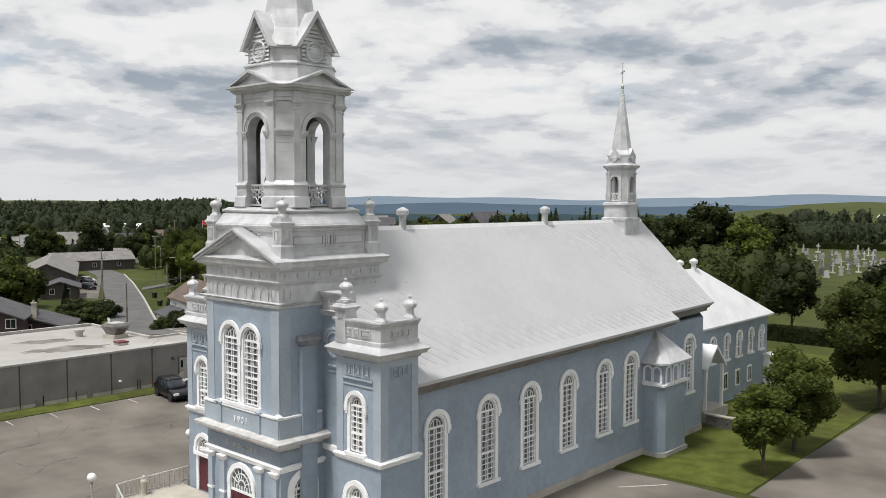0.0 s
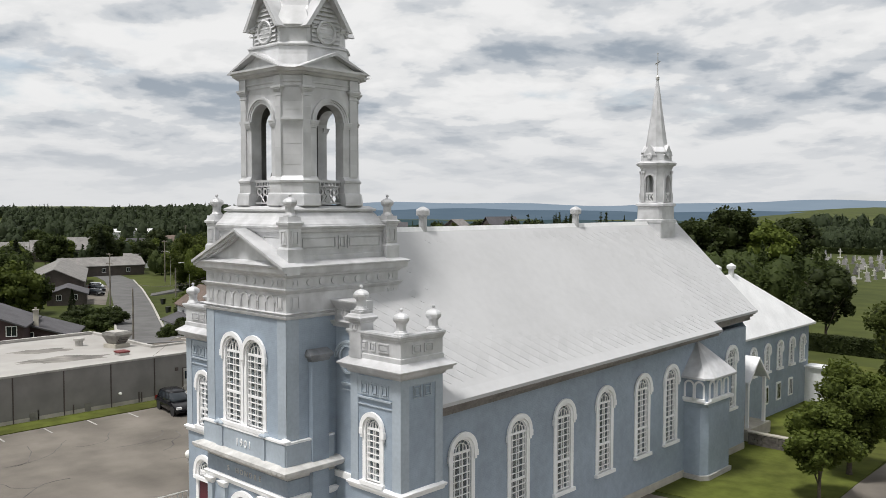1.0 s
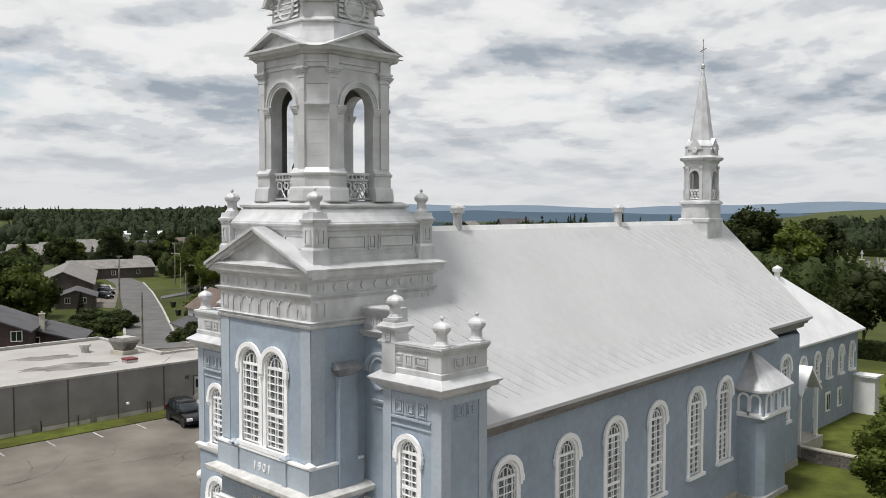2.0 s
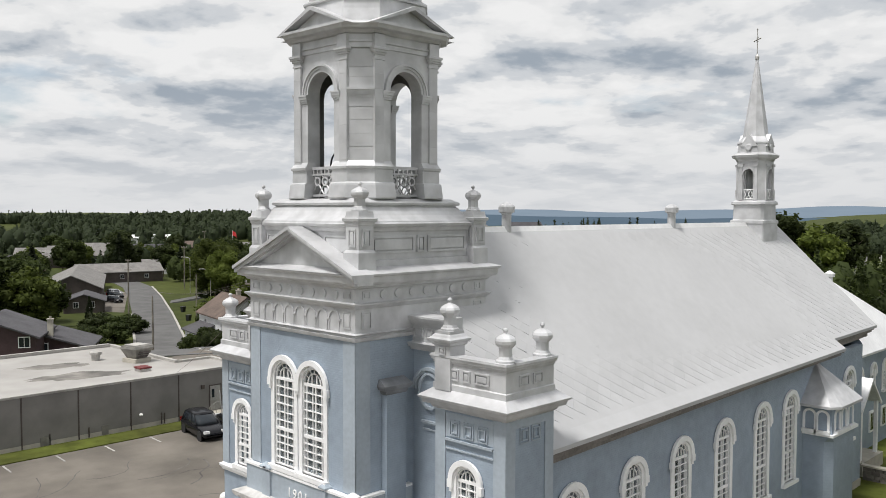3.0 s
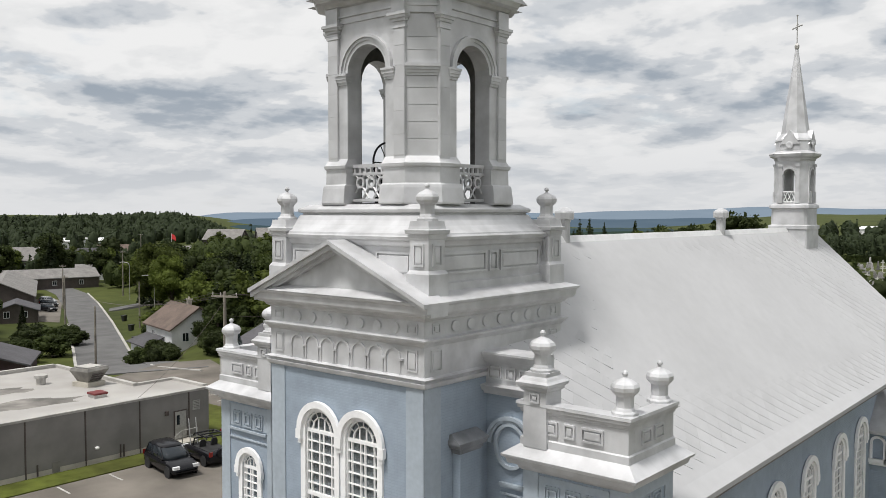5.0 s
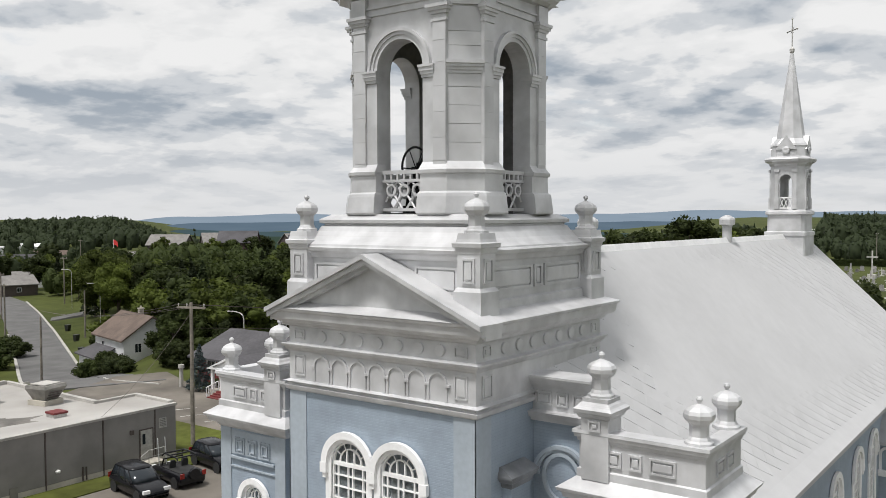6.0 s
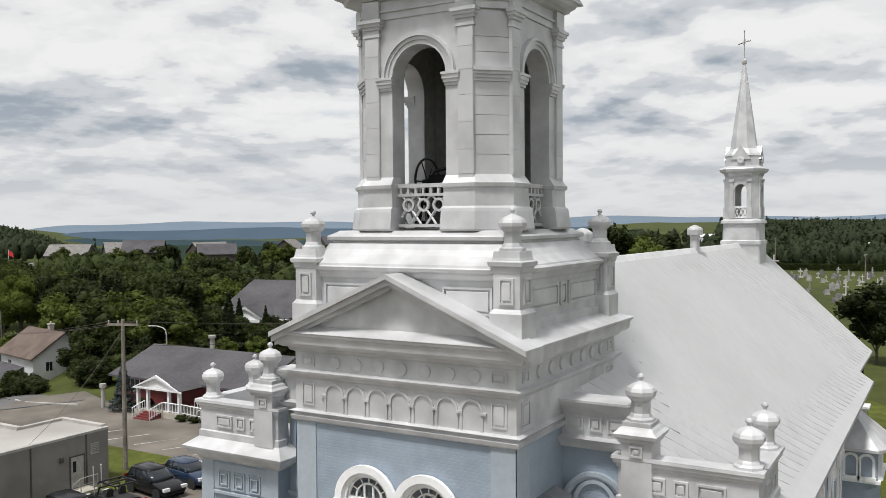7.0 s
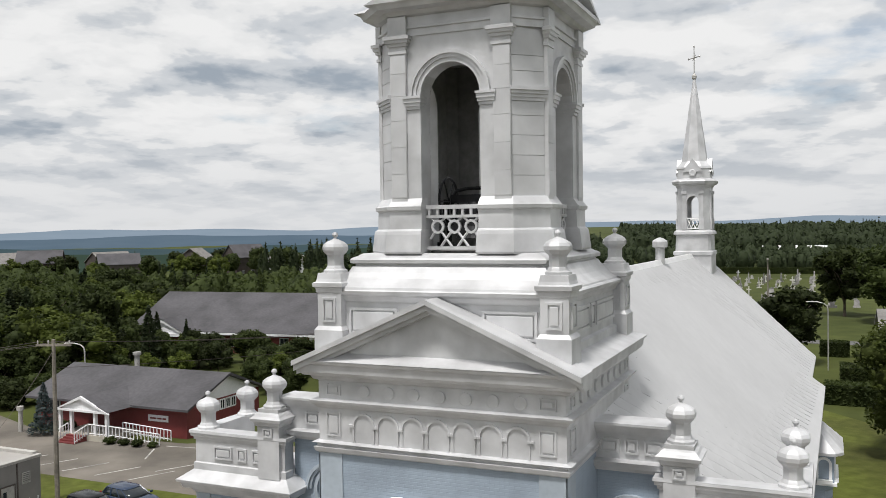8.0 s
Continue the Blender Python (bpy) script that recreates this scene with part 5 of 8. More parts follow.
def strip(shape, pts, w, z, thick=0.3):
    L, R = line_strip(pts, w)
    n = len(pts)
    v = [(x, y, z) for x, y in L] + [(x, y, z) for x, y in R] + [(x, y, z - thick) for x, y in L] + [(x, y, z - thick) for x, y in R]
    f = []
    for i in range(n - 1):
        f += [(i, n + i, n + i + 1, i + 1), (i, i + 1, 2 * n + i + 1, 2 * n + i), (n + i, 3 * n + i, 3 * n + i + 1, n + i + 1)]
    f += [(0, 2 * n, 3 * n, n), (n - 1, 2 * n - 1, 4 * n - 1, 3 * n - 1)]
    shape.add(v, f)


flat("parking_lot", [(-34.2, -60), (40, -60), (40, 10), (34, 23.2), (12, 23.8), (6.3, 23.2), (-6, 24.9), (-34.2, 24.9)], 0.03, ASPHALT, "worn cracked asphalt parking lot with patches", "parking lot")
flat("lawn", [(6.3, 23.9), (15.8, 24.6), (15.6, 34), (14.6, 62), (4, 75), (-8, 75), (-8, 24)], 0.06, GRASS, "mown lawn beside the church", "lawn")
flat("lawn", [(-38.0, -60), (-34.3, -60), (-34.3, 25.0), (-20, 25.0), (-20, 27.4), (-60, 27.4), (-60, 17.0), (-36.6, 17.0)], 0.07, GRASS, "mown grass strip along the warehouse", "lawn")
flat("driveway", [(16.0, 24.6), (26, 24.6), (24, 60), (20, 90), (15.2, 90), (15.6, 34)], 0.035, ASPHALT, "asphalt driveway beside the lawn", "driveway")
flat("parking_lot", [(-64, 27.5), (-20, 27.5), (-20, 41), (-36, 41), (-40.5, 38.4), (-56, 37.4), (-66, 41), (-68, 36)], 0.03, ASPHALT, "pale asphalt lot before the brick hall", "parking lot")
def ramp_strip(shape, pts, w, lift, thick=0.6):
    """A strip that follows the land."""
    L, R = line_strip([p[:2] for p in pts], w)
    n = len(pts)
    z = [float(land(p[0], p[1])) + lift for p in pts]
    v = [(x, y, q) for (x, y), q in zip(L, z)] + [(x, y, q) for (x, y), q in zip(R, z)] + [(x, y, q - thick) for (x, y), q in zip(L, z)] + [(x, y, q - thick) for (x, y), q in zip(R, z)]
    f = []
    for i in range(n - 1):
        f += [(i, n + i, n + i + 1, i + 1), (i, i + 1, 2 * n + i + 1, 2 * n + i), (n + i, 3 * n + i, 3 * n + i + 1, n + i + 1)]
    f += [(0, 2 * n, 3 * n, n), (n - 1, 2 * n - 1, 4 * n - 1, 3 * n - 1)]
    shape.add(v, f)


LOW = -5.0  # the village street lies lower than the church
ROADLINE = [(-65.5, 30.0), (-71, 32.7), (-76, 35.2), (-80.5, 37.4), (-85, 39.5), (-90.1, 41.9), (-96, 44.7), (-102, 47.5), (-108, 50.4), (-114.4, 53.4), (-143.5, 67), (-177.5, 82.3), (-205, 93.8), (-222, 98.8), (-250, 93.8)]
s = Shape()
ramp_strip(s, [(x, y, LOW) for x, y in ROADLINE], 7.6, 0.1)
tagged(part("road", s, ROAD), "grey asphalt village street", "road", kind="structure")
s = Shape()
ramp_strip(s, [(-86, 42.5, 0), (-82, 43, 0), (-78, 42.2, 0), (-74, 40.5, 0), (-70, 38.5, 0), (-63, 35.5, 0)], 5.5, 0.07)
tagged(part("road", s, ROAD), "short lane climbing from the street to the lot", "road", kind="structure")
s = Shape()
ramp_strip(s, [(-163, 81.5, LOW), (-158, 90, LOW), (-150, 102, LOW)], 6.0, 0.05)
tagged(part("road", s, ROAD), "narrow side street of worn asphalt", "road", kind="structure")
flat("parking_lot", [(-166, 72), (-150, 64), (-156, 61), (-196, 74), (-200, 86), (-190, 84)], LOW + 0.045, ASPHALT, "asphalt parking strip before a long house", "parking lot")
for x, y in ((-108, 58.5), (-122, 65), (-137, 72)):
    flat("driveway", [(x, y - 1.3), (x + 1.6, y - 0.6), (x + 6.2, y + 9.4), (x + 3.5, y + 10)], LOW + 0.05, ROAD, "short asphalt house drive", "driveway")
for side in (-1, 1):
    L, R = line_strip(ROADLINE[2:13] if side < 0 else ROADLINE[2:11], 8.0)
    s = Shape()
    ramp_strip(s, [(x, y, LOW) for x, y in (R if side < 0 else L)], 0.4, 0.24)
    tagged(part("kerb", s, KERB), "pale concrete kerb of the street", "kerb", kind="structure")
s = Shape()
ramp_strip(s, [(-72.5, 37.4), (-69.0, 35.4), (-66.5, 34.7), (-63.5, 35.2), (-60.5, 36.2)], 0.25, 0.13)
tagged(part("kerb", s, KERB), "pale concrete kerb turning into the lot", "kerb", kind="structure")
for k in range(9):
    s = Shape()
    y = -12.5 + 3.4 * k
    strip(s, [(-34.0, y), (-32.2, y - 0.1)], 0.13, 0.036, 0.01)
    tagged(part("parking_line", s, PAINT_LINE), "worn white parking line", "road marking", kind="structure")
for k in range(7):
    s = Shape()
    x = -56.5 + 3.2 * k
    strip(s, [(x, 28.6), (x + 1.6, 31.6)], 0.14, 0.036, 0.01)
    tagged(part("parking_line", s, PAINT_LINE), "worn white parking line", "road marking", kind="structure")
for a, b in (((-37, 31), (-33.5, 37)), ((-41.5, 37.2), (-36.6, 37.8)), ((9.5, 20.5), (11.5, 23.0)), ((-41.8, 36.2), (-40.2, 33.4))):
    s = Shape()
    strip(s, [a, b], 0.14, 0.036, 0.01)
    tagged(part("parking_line", s, PAINT_LINE), "worn white parking line", "road marking", kind="structure")
# dark tar seams and patches on the lot
TAR = material("tar_patch", (0.11, 0.10, 0.09), 0.9, vary=0.25, grain=0.8)
rng = random.Random(5)
for k in range(16):
    x, y = -12 - 16 * rng.random(), -7 + 20 * rng.random()
    a = rng.uniform(-0.5, 0.5) + 1.2
    pts = [(x, y)]
    for _ in range(7):
        a += rng.uniform(-0.6, 0.6)
        pts.append((pts[-1][0] + 0.8 * math.cos(a), pts[-1][1] + 0.8 * math.sin(a)))
    s = Shape()
    strip(s, pts, rng.uniform(0.05, 0.12), 0.034, 0.003)
    tagged(part("asphalt_crack", s, TAR), "tarred crack in the asphalt", "crack", kind="structure")

# forested ridges that glow by themselves, more haze painted in with each kilometre
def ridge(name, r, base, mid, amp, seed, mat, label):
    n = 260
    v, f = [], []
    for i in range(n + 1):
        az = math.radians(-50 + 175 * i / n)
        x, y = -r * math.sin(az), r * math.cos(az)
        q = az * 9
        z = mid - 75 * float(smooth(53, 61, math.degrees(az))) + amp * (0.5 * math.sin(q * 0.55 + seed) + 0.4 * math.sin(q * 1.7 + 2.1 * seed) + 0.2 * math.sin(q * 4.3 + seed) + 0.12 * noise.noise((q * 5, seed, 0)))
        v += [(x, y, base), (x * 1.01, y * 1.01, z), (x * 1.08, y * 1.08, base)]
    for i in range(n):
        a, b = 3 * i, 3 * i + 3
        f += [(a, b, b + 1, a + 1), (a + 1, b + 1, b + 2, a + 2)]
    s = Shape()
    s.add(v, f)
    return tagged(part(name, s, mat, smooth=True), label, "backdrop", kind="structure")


ridge("backdrop", 4300, -140, 27, 19, 1.2, painted_haze_material("hazed_hills_far", (0.235, 0.305, 0.38), (0.29, 0.36, 0.44)), "hills along the horizon in painted pale blue haze")
ridge("backdrop", 3300, -140, -10, 10, 4.4, painted_haze_material("hazed_hills_mid", (0.098, 0.148, 0.20), (0.145, 0.20, 0.255)), "wooded hills with pale fields in painted blue haze")
ridge("backdrop", 2300, -120, -26, 9, 2.7, painted_haze_material("hazed_hills_near", (0.05, 0.085, 0.10), (0.085, 0.125, 0.135)), "wooded ridge in painted blue-green haze")

ridge("backdrop", 1350, -120, -16, 5, 0.6, painted_haze_material("hazed_woods_below", (0.035, 0.058, 0.045), (0.06, 0.09, 0.065)), "dark blue-green woods below the village")

# ---------------------------------------------------------------- trees
nrng = np.random.default_rng(11)


def cards(centres, size, rng_, flat_up=0.35):
    """Small bent leaf sprays as pairs of triangles."""
    n = len(centres)
    a = rng_.normal(size=(n, 3))
    a[:, 2] *= 0.5
    a /= np.linalg.norm(a, axis=1)[:, None]
    b = rng_.normal(size=(n, 3))
    b[:, 2] *= flat_up
    b -= (a * b).sum(1)[:, None] * a
    b /= np.linalg.norm(b, axis=1)[:, None] + 1e-9
    sz = size * rng_.uniform(0.6, 1.25, size=(n, 1))
    c = np.cross(a, b)
    p0, p1 = centres - a * sz, centres + a * sz
    q0, q1 = centres + b * sz * 0.62 + c * sz * 0.15, centres - b * sz * 0.62 + c * sz * 0.15
    v = np.stack([p0, q1, p1, q0], 1).reshape(-1, 3)
    k = 4 * np.arange(n)[:, None]
    return v, np.concatenate([k, k + 1, k + 2, k + 3], 1)


def quick_mesh(name, v, f):
    me = bpy.data.meshes.new(name)
    nf = len(f)
    me.vertices.add(len(v)), me.loops.add(nf * 4), me.polygons.add(nf)
    me.vertices.foreach_set("co", np.ascontiguousarray(v, dtype=np.float32).ravel())
    me.loops.foreach_set("vertex_index", np.ascontiguousarray(f, dtype=np.int32).ravel())
    me.polygons.foreach_set("loop_start", np.arange(nf, dtype=np.int32) * 4)
    me.update(calc_edges=True)
    return me


def crown_points(n, h, r, base, rng_, lumps=26, kind="round"):
    """Leaf centres in uneven clumps over a crown."""
    if kind == "cone":
        z = rng_.power(1.6, n)
        tier = 0.78 + 0.30 * np.abs(np.sin(z * 22))
        rad = r * (z ** 0.85) * tier * np.sqrt(rng_.uniform(0.25, 1, n))
        th = rng_.uniform(0, 2 * np.pi, n)
        rad *= 1 + 0.18 * np.sin(3 * th + 9 * z)
        zz = h - (h - base) * z - 0.12 * rad
        return np.stack([rad * np.cos(th), rad * np.sin(th), zz], 1), []
    cz, hz = (h + base) / 2, (h - base) / 2
    d = rng_.normal(size=(lumps, 3))
    d /= np.linalg.norm(d, axis=1)[:, None]
    d[:, 2] = np.maximum(d[:, 2], -0.75)
    lc = d * rng_.uniform(0.45, 0.82, (lumps, 1)) * np.array([r, r, hz])
    lr = rng_.uniform(0.26, 0.46, lumps) * r
    which = rng_.integers(0, lumps, n)
    p = rng_.normal(size=(n, 3))
    p /= np.linalg.norm(p, axis=1)[:, None]
    core = [(c + np.array([0, 0, cz]), q * 0.74) for c, q in zip(lc, lr)]
    p = lc[which] + p * (lr[which] * rng_.uniform(0.55, 1.05, n) ** 0.5)[:, None] * np.array([1, 1, 0.85])
    p[:, 2] += cz
    return p, core


def make_tree(name, label, h, r, base, n, size, mat, seed, kind="round", at=(0, 0, 0), trunk=0.16):
    rng_ = np.random.default_rng(seed)
    ob = thing(name, label, "tree", "trees round the church", at=Matrix.Translation(at))
    s = Shape()
    top = h * (0.92 if kind == "cone" else 0.72)
    s.lathe([(trunk * 1.5, -0.1), (trunk * 1.1, 0.3), (trunk, base), (trunk * 0.6, top * 0.7), (trunk * 0.2, top)], 7)
    if kind == "round":
        for k in range(9):
            a, z0 = k * 2.4 + seed, base * 0.75 + (top - base) * k / 12
            e = Vector((math.cos(a) * r * 0.7, math.sin(a) * r * 0.7, z0 + (h - z0) * 0.5))
            m0 = Vector((math.cos(a) * r * 0.3, math.sin(a) * r * 0.3, z0 + (h - z0) * 0.28))
            s.tube([(0, 0, z0), m0], trunk * 0.45, 5)
            s.tube([m0, e], trunk * 0.25, 4)
    part("trunk", s, BARK, ob)
    p, core = crown_points(n, h, r, base, rng_, kind=kind)
    v, f = cards(p, size, rng_)
    for c, q in core:  # leafy depth inside each clump
        ang, lat = np.arange(7) * 2 * np.pi / 7 + rng_.uniform(0, 6), np.radians([-62, -22, 18, 56])
        rr = q * rng_.uniform(0.82, 1.15, (4, 7))
        ball = np.stack([rr * np.cos(lat)[:, None] * np.cos(ang), rr * np.cos(lat)[:, None] * np.sin(ang), rr * np.sin(lat)[:, None] * 0.85], 2).reshape(-1, 3) + c
        k = np.arange(7)
        quads = np.concatenate([np.stack([7 * j + k, 7 * j + (k + 1) % 7, 7 * j + 7 + (k + 1) % 7, 7 * j + 7 + k], 1) for j in range(3)] + [np.array([[21, 22, 23, 24], [21, 24, 25, 27]])])
        f = np.concatenate([f, len(v) + quads])
        v = np.concatenate([v, ball])
    part("crown", quick_mesh("crown", v, f), mat, ob)
    return ob


TREES = {
    "maple": [make_tree("maple_tree", "leafy green maple with a broad uneven crown", 6.2, 2.0, 1.2, 6500, 0.14, LEAF, 3, at=(15.1, 28.8, 0), trunk=0.1),
              make_tree("maple_tree", "tall leafy green maple by the drive", 11.7, 4.6, 1.4, 13000, 0.2, LEAF, 8, at=(15.0, 53.3, 0)),
              make_tree("maple_tree", "leafy green maple on the lawn edge", 7.9, 2.7, 1.0, 9000, 0.15, LEAF, 21, at=(14.6, 35.4, 0))],
    "dark": [make_tree("elm_tree", "dark green broad-leaved tree behind the church", 10.5, 4.0, 1.4, 2700, 0.34, LEAF_DARK, 31, at=(-6.2, 90.0, 0)),
             make_tree("elm_tree", "dark green broad-leaved tree in a grove", 9.0, 3.4, 1.0, 2250, 0.32, LEAF_DARK, 37, at=(-76, 52, 0)),
             make_tree("elm_tree", "mid green broad-leaved tree in a grove", 8.5, 3.3, 0.9, 2250, 0.32, LEAF, 41, at=(-70, 56, 0))],
    "cone": [make_tree("spruce_tree", "dark green pointed spruce in the grove", 11.0, 2.3, 0.8, 1700, 0.32, NEEDLE, 51, "cone", at=(-84, 60, 0)),
             make_tree("spruce_tree", "dark narrow spruce among other trees", 9.0, 1.7, 0.6, 1400, 0.29, NEEDLE, 57, "cone", at=(-66, 62, 0))],
}
make_tree("blue_spruce", "small blue-grey spruce beside the hall porch", 4.6, 1.3, 0.3, 1800, 0.14, SPRUCE_BLUE, 61, "cone", at=(-54.6, 36.6, 0), trunk=0.1)
bush = make_tree("bush", "rounded dark green leafy bush in a garden", 3.0, 2.2, 0.2, 1900, 0.19, LEAF_DARK, 71, at=(-67.6, 44.0, 0), trunk=0.08)


def plant(kind, i, x, y, k=1.0, turn=0.0, kz=None, z=None):
    zz = float(land(x, y)) if z is None else z
    copy_thing(TREES[kind][i], Matrix.LocRotScale((x, y, zz), Euler((0, 0, turn)), (k, k, kz or k)))


trng = random.Random(23)
# the driveway and lawn
for kind, i, x, y, k in (("maple", 1, 18.5, 53.0, 1.0), ("maple", 1, 23.5, 50.0, 1.05), ("maple", 1, 19.5, 63.0, 1.0), ("maple", 1, 27.5, 58.0, 1.1),
                         ("dark", 0, -51.5, 161, 1.75), ("dark", 2, -42.8, 160, 1.65), ("dark", 0, -64, 170, 1.45), ("dark", 1, -57, 205, 1.7), ("dark", 1, -72, 178, 1.6), ("dark", 0, -80, 186, 1.4), ("dark", 1, -47, 186, 1.7), ("dark", 2, -90, 192, 1.4),
                         ("cone", 1, -58, 164, 1.1), ("dark", 1, -69, 160, 1.2), ("dark", 0, 4.3, 97.3, 1.03), ("dark", 1, 11.6, 158.8, 1.6), ("dark", 0, 18.0, 147, 1.4), ("dark", 2, 24, 160, 1.5)):
    plant(kind, i, x, y, k, trng.random() * 6)


def clear(x, y):
    """Not on the street, the halls, the lots or the gardens along the street."""
    if -64 < x < -36 and 26 < y < 53:
        return False
    if -92 < x < -48 and 77 < y < 106:
        return False
    d, a = math.hypot(x - 20, y + 17), math.degrees(math.atan2(20 - x, y + 17))
    if d < 262 and 56.5 < a < 69.5 or d < 134 and a > 54.5 and a < 60:
        return False
    if d < 128 and 69 < a < 90:
        return False
    return True


def grove(x0, x1, y0, y1, n, mix, lo=0.7, hi=1.1):
    for _ in range(n):
        x, y = trng.uniform(x0, x1), trng.uniform(y0, y1)
        if clear(x, y):
            kind = trng.choice(mix)
            pick = trng.randrange(2)
            if kind == "maple":
                kind, pick = "dark", 2
            a = math.degrees(math.atan2(9 - x, y + 18))
            k = 0.55 if 29 < a < 46 and y < 92 else 1.0  # young trees before the grey hall
            plant(kind, pick, x, y, trng.uniform(lo, hi) * k, trng.random() * 6, trng.uniform(lo, hi) * k)


grove(-112, -68, 50, 80, 80, ["dark", "dark", "cone", "maple", "maple"], 0.75, 1.1)
grove(-72, -30, 56, 76, 64, ["dark", "maple", "dark", "dark"], 0.75, 0.95)
grove(-106, -88, 78, 106, 24, ["dark", "maple", "cone"], 0.8, 1.0)
for _ in range(34):  # tall trees between the houses on the rise
    a, r = math.radians(trng.uniform(31, 57)), trng.uniform(285, 345)
    plant("dark", trng.randrange(3), -r * math.sin(a), r * math.cos(a), trng.uniform(0.85, 1.25), trng.random() * 6)
grove(-48, -24, 72, 104, 18, ["dark", "maple", "cone"], 0.6, 0.85)
grove(-152, -108, 66, 130, 56, ["dark", "maple", "dark", "cone"], 0.8, 1.05)
grove(-170, -112, 4, 52, 70, ["dark", "dark", "cone", "maple"], 0.9, 1.5)
# street trees and garden bushes
for kind, i, x, y, k in (("maple", 1, -142, 81, 1.25), ("maple", 0, -135, 80, 1.2), ("maple", 1, -131, 77, 1.0), ("dark", 0, -168, 99, 1.3), ("dark", 2, -176, 101, 1.35), ("dark", 1, -160, 95, 1.2), ("maple", 2, -120, 76, 0.9), ("dark", 1, -113, 75, 1.05),
                         ("dark", 1, -79.0, 51.4, 0.66), ("dark", 1, -75.6, 48.8, 0.55), ("dark", 1, -72.5, 51.0, 0.62), ("dark", 1, -76.5, 54.5, 0.75), ("dark", 2, -72, 55, 0.75), ("dark", 1, -68.6, 51.5, 0.6), ("dark", 1, -80.5, 57.5, 0.85), ("dark", 2, -87, 59.5, 0.85), ("dark", 1, -93, 60, 0.8), ("dark", 1, -99.5, 54.5, 0.62), ("dark", 2, -104, 57.5, 0.75), ("dark", 1, -82.0, 55.0, 0.6), ("cone", 1, -84.5, 56.0, 0.75), ("dark", 1, -84.0, 45.0, 0.4), ("dark", 1, -132, 41, 1.15), ("dark", 0, -146, 43, 1.35), ("dark", 2, -131, 36, 1.3), ("dark", 0, -132, 29, 1.4), ("dark", 0, -150, 37, 1.5), ("cone", 1, -138, 51.5, 0.6),
                         ("cone", 0, -255, 112, 1.3), ("dark", 0, -262, 116, 1.4), ("dark", 0, -245, 92, 1.3), ("cone", 1, -78.5, 52.5, 0.7), ("dark", 2, -81, 57, 0.7), ("maple", 2, -74, 51, 0.5), ("dark", 1, -86, 60, 0.8), ("dark", 0, -95, 64, 0.85), ("dark", 2, -103, 66, 0.9)):
    plant(kind, i, x, y, k, trng.random() * 6)
for x, y, k in ((-212, 66, 1.0), (-222, 70, 1.1), (-236, 76, 1.2), (-246, 82, 1.1), (-214, 112, 1.0), (-222, 118, 1.2), (-236, 118, 1.1), (-258, 134, 1.2), (-270, 140, 1.3), (-196, 108, 1.2), (-204, 116, 1.3), (-272, 100, 1.2), (-284, 112, 1.2), (-292, 138, 1.2), (-282, 128, 1.1), (-266, 122, 0.9), (-182, 58, 1.0), (-172, 54, 0.9), (-320, 142, 1.3), (-150, 84, 1.2), (-156, 88, 1.1), (-330, 120, 1.3), (-190, 104, 1.1)):
    kind = trng.choice(["dark", "dark", "cone"])
    plant(kind, trng.randrange(len(TREES[kind])), x, y, k * trng.uniform(0.85, 1.1), trng.random() * 6)
for x, y, k in ((-76.4, 41.6, 0.8), (-73.6, 40.8, 0.6), (-79.2, 43.4, 0.9), (-70.2, 44.0, 0.8), (-66.8, 43.0, 0.6), (-72.6, 46.4, 0.95), (-119, 51.5, 1.0), (-122, 49, 1.2), (-126, 54, 1.0), (-111, 44, 1.3), (-115, 41, 1.0), (-128, 49, 1.2), (-119, 44, 1.3), (-108, 39, 0.9), (-86.5, 44.8, 1.0), (-88.2, 45.2, 0.9), (-84.6, 44.6, 0.6), (-80.5, 51, 1.1), (-79, 54, 1.2), (-77, 52.5, 0.9), (-75.5, 50, 0.7), (-60.4, 43.5, 0.9), (-58, 45.5, 0.8), (-66.5, 46.6, 1.2), (-64.5, 48.2, 1.3), (-46.4, 36.0, 0.25), (-45.0, 36.1, 0.22), (-43.6, 36.2, 0.25), (-42.2, 36.4, 0.2), (-53.0, 37.6, 0.45)):
    copy_thing(bush, Matrix.LocRotScale((x, y, float(land(x, y))), Euler((0, 0, trng.random() * 6)), (k, k, k * 0.9)))


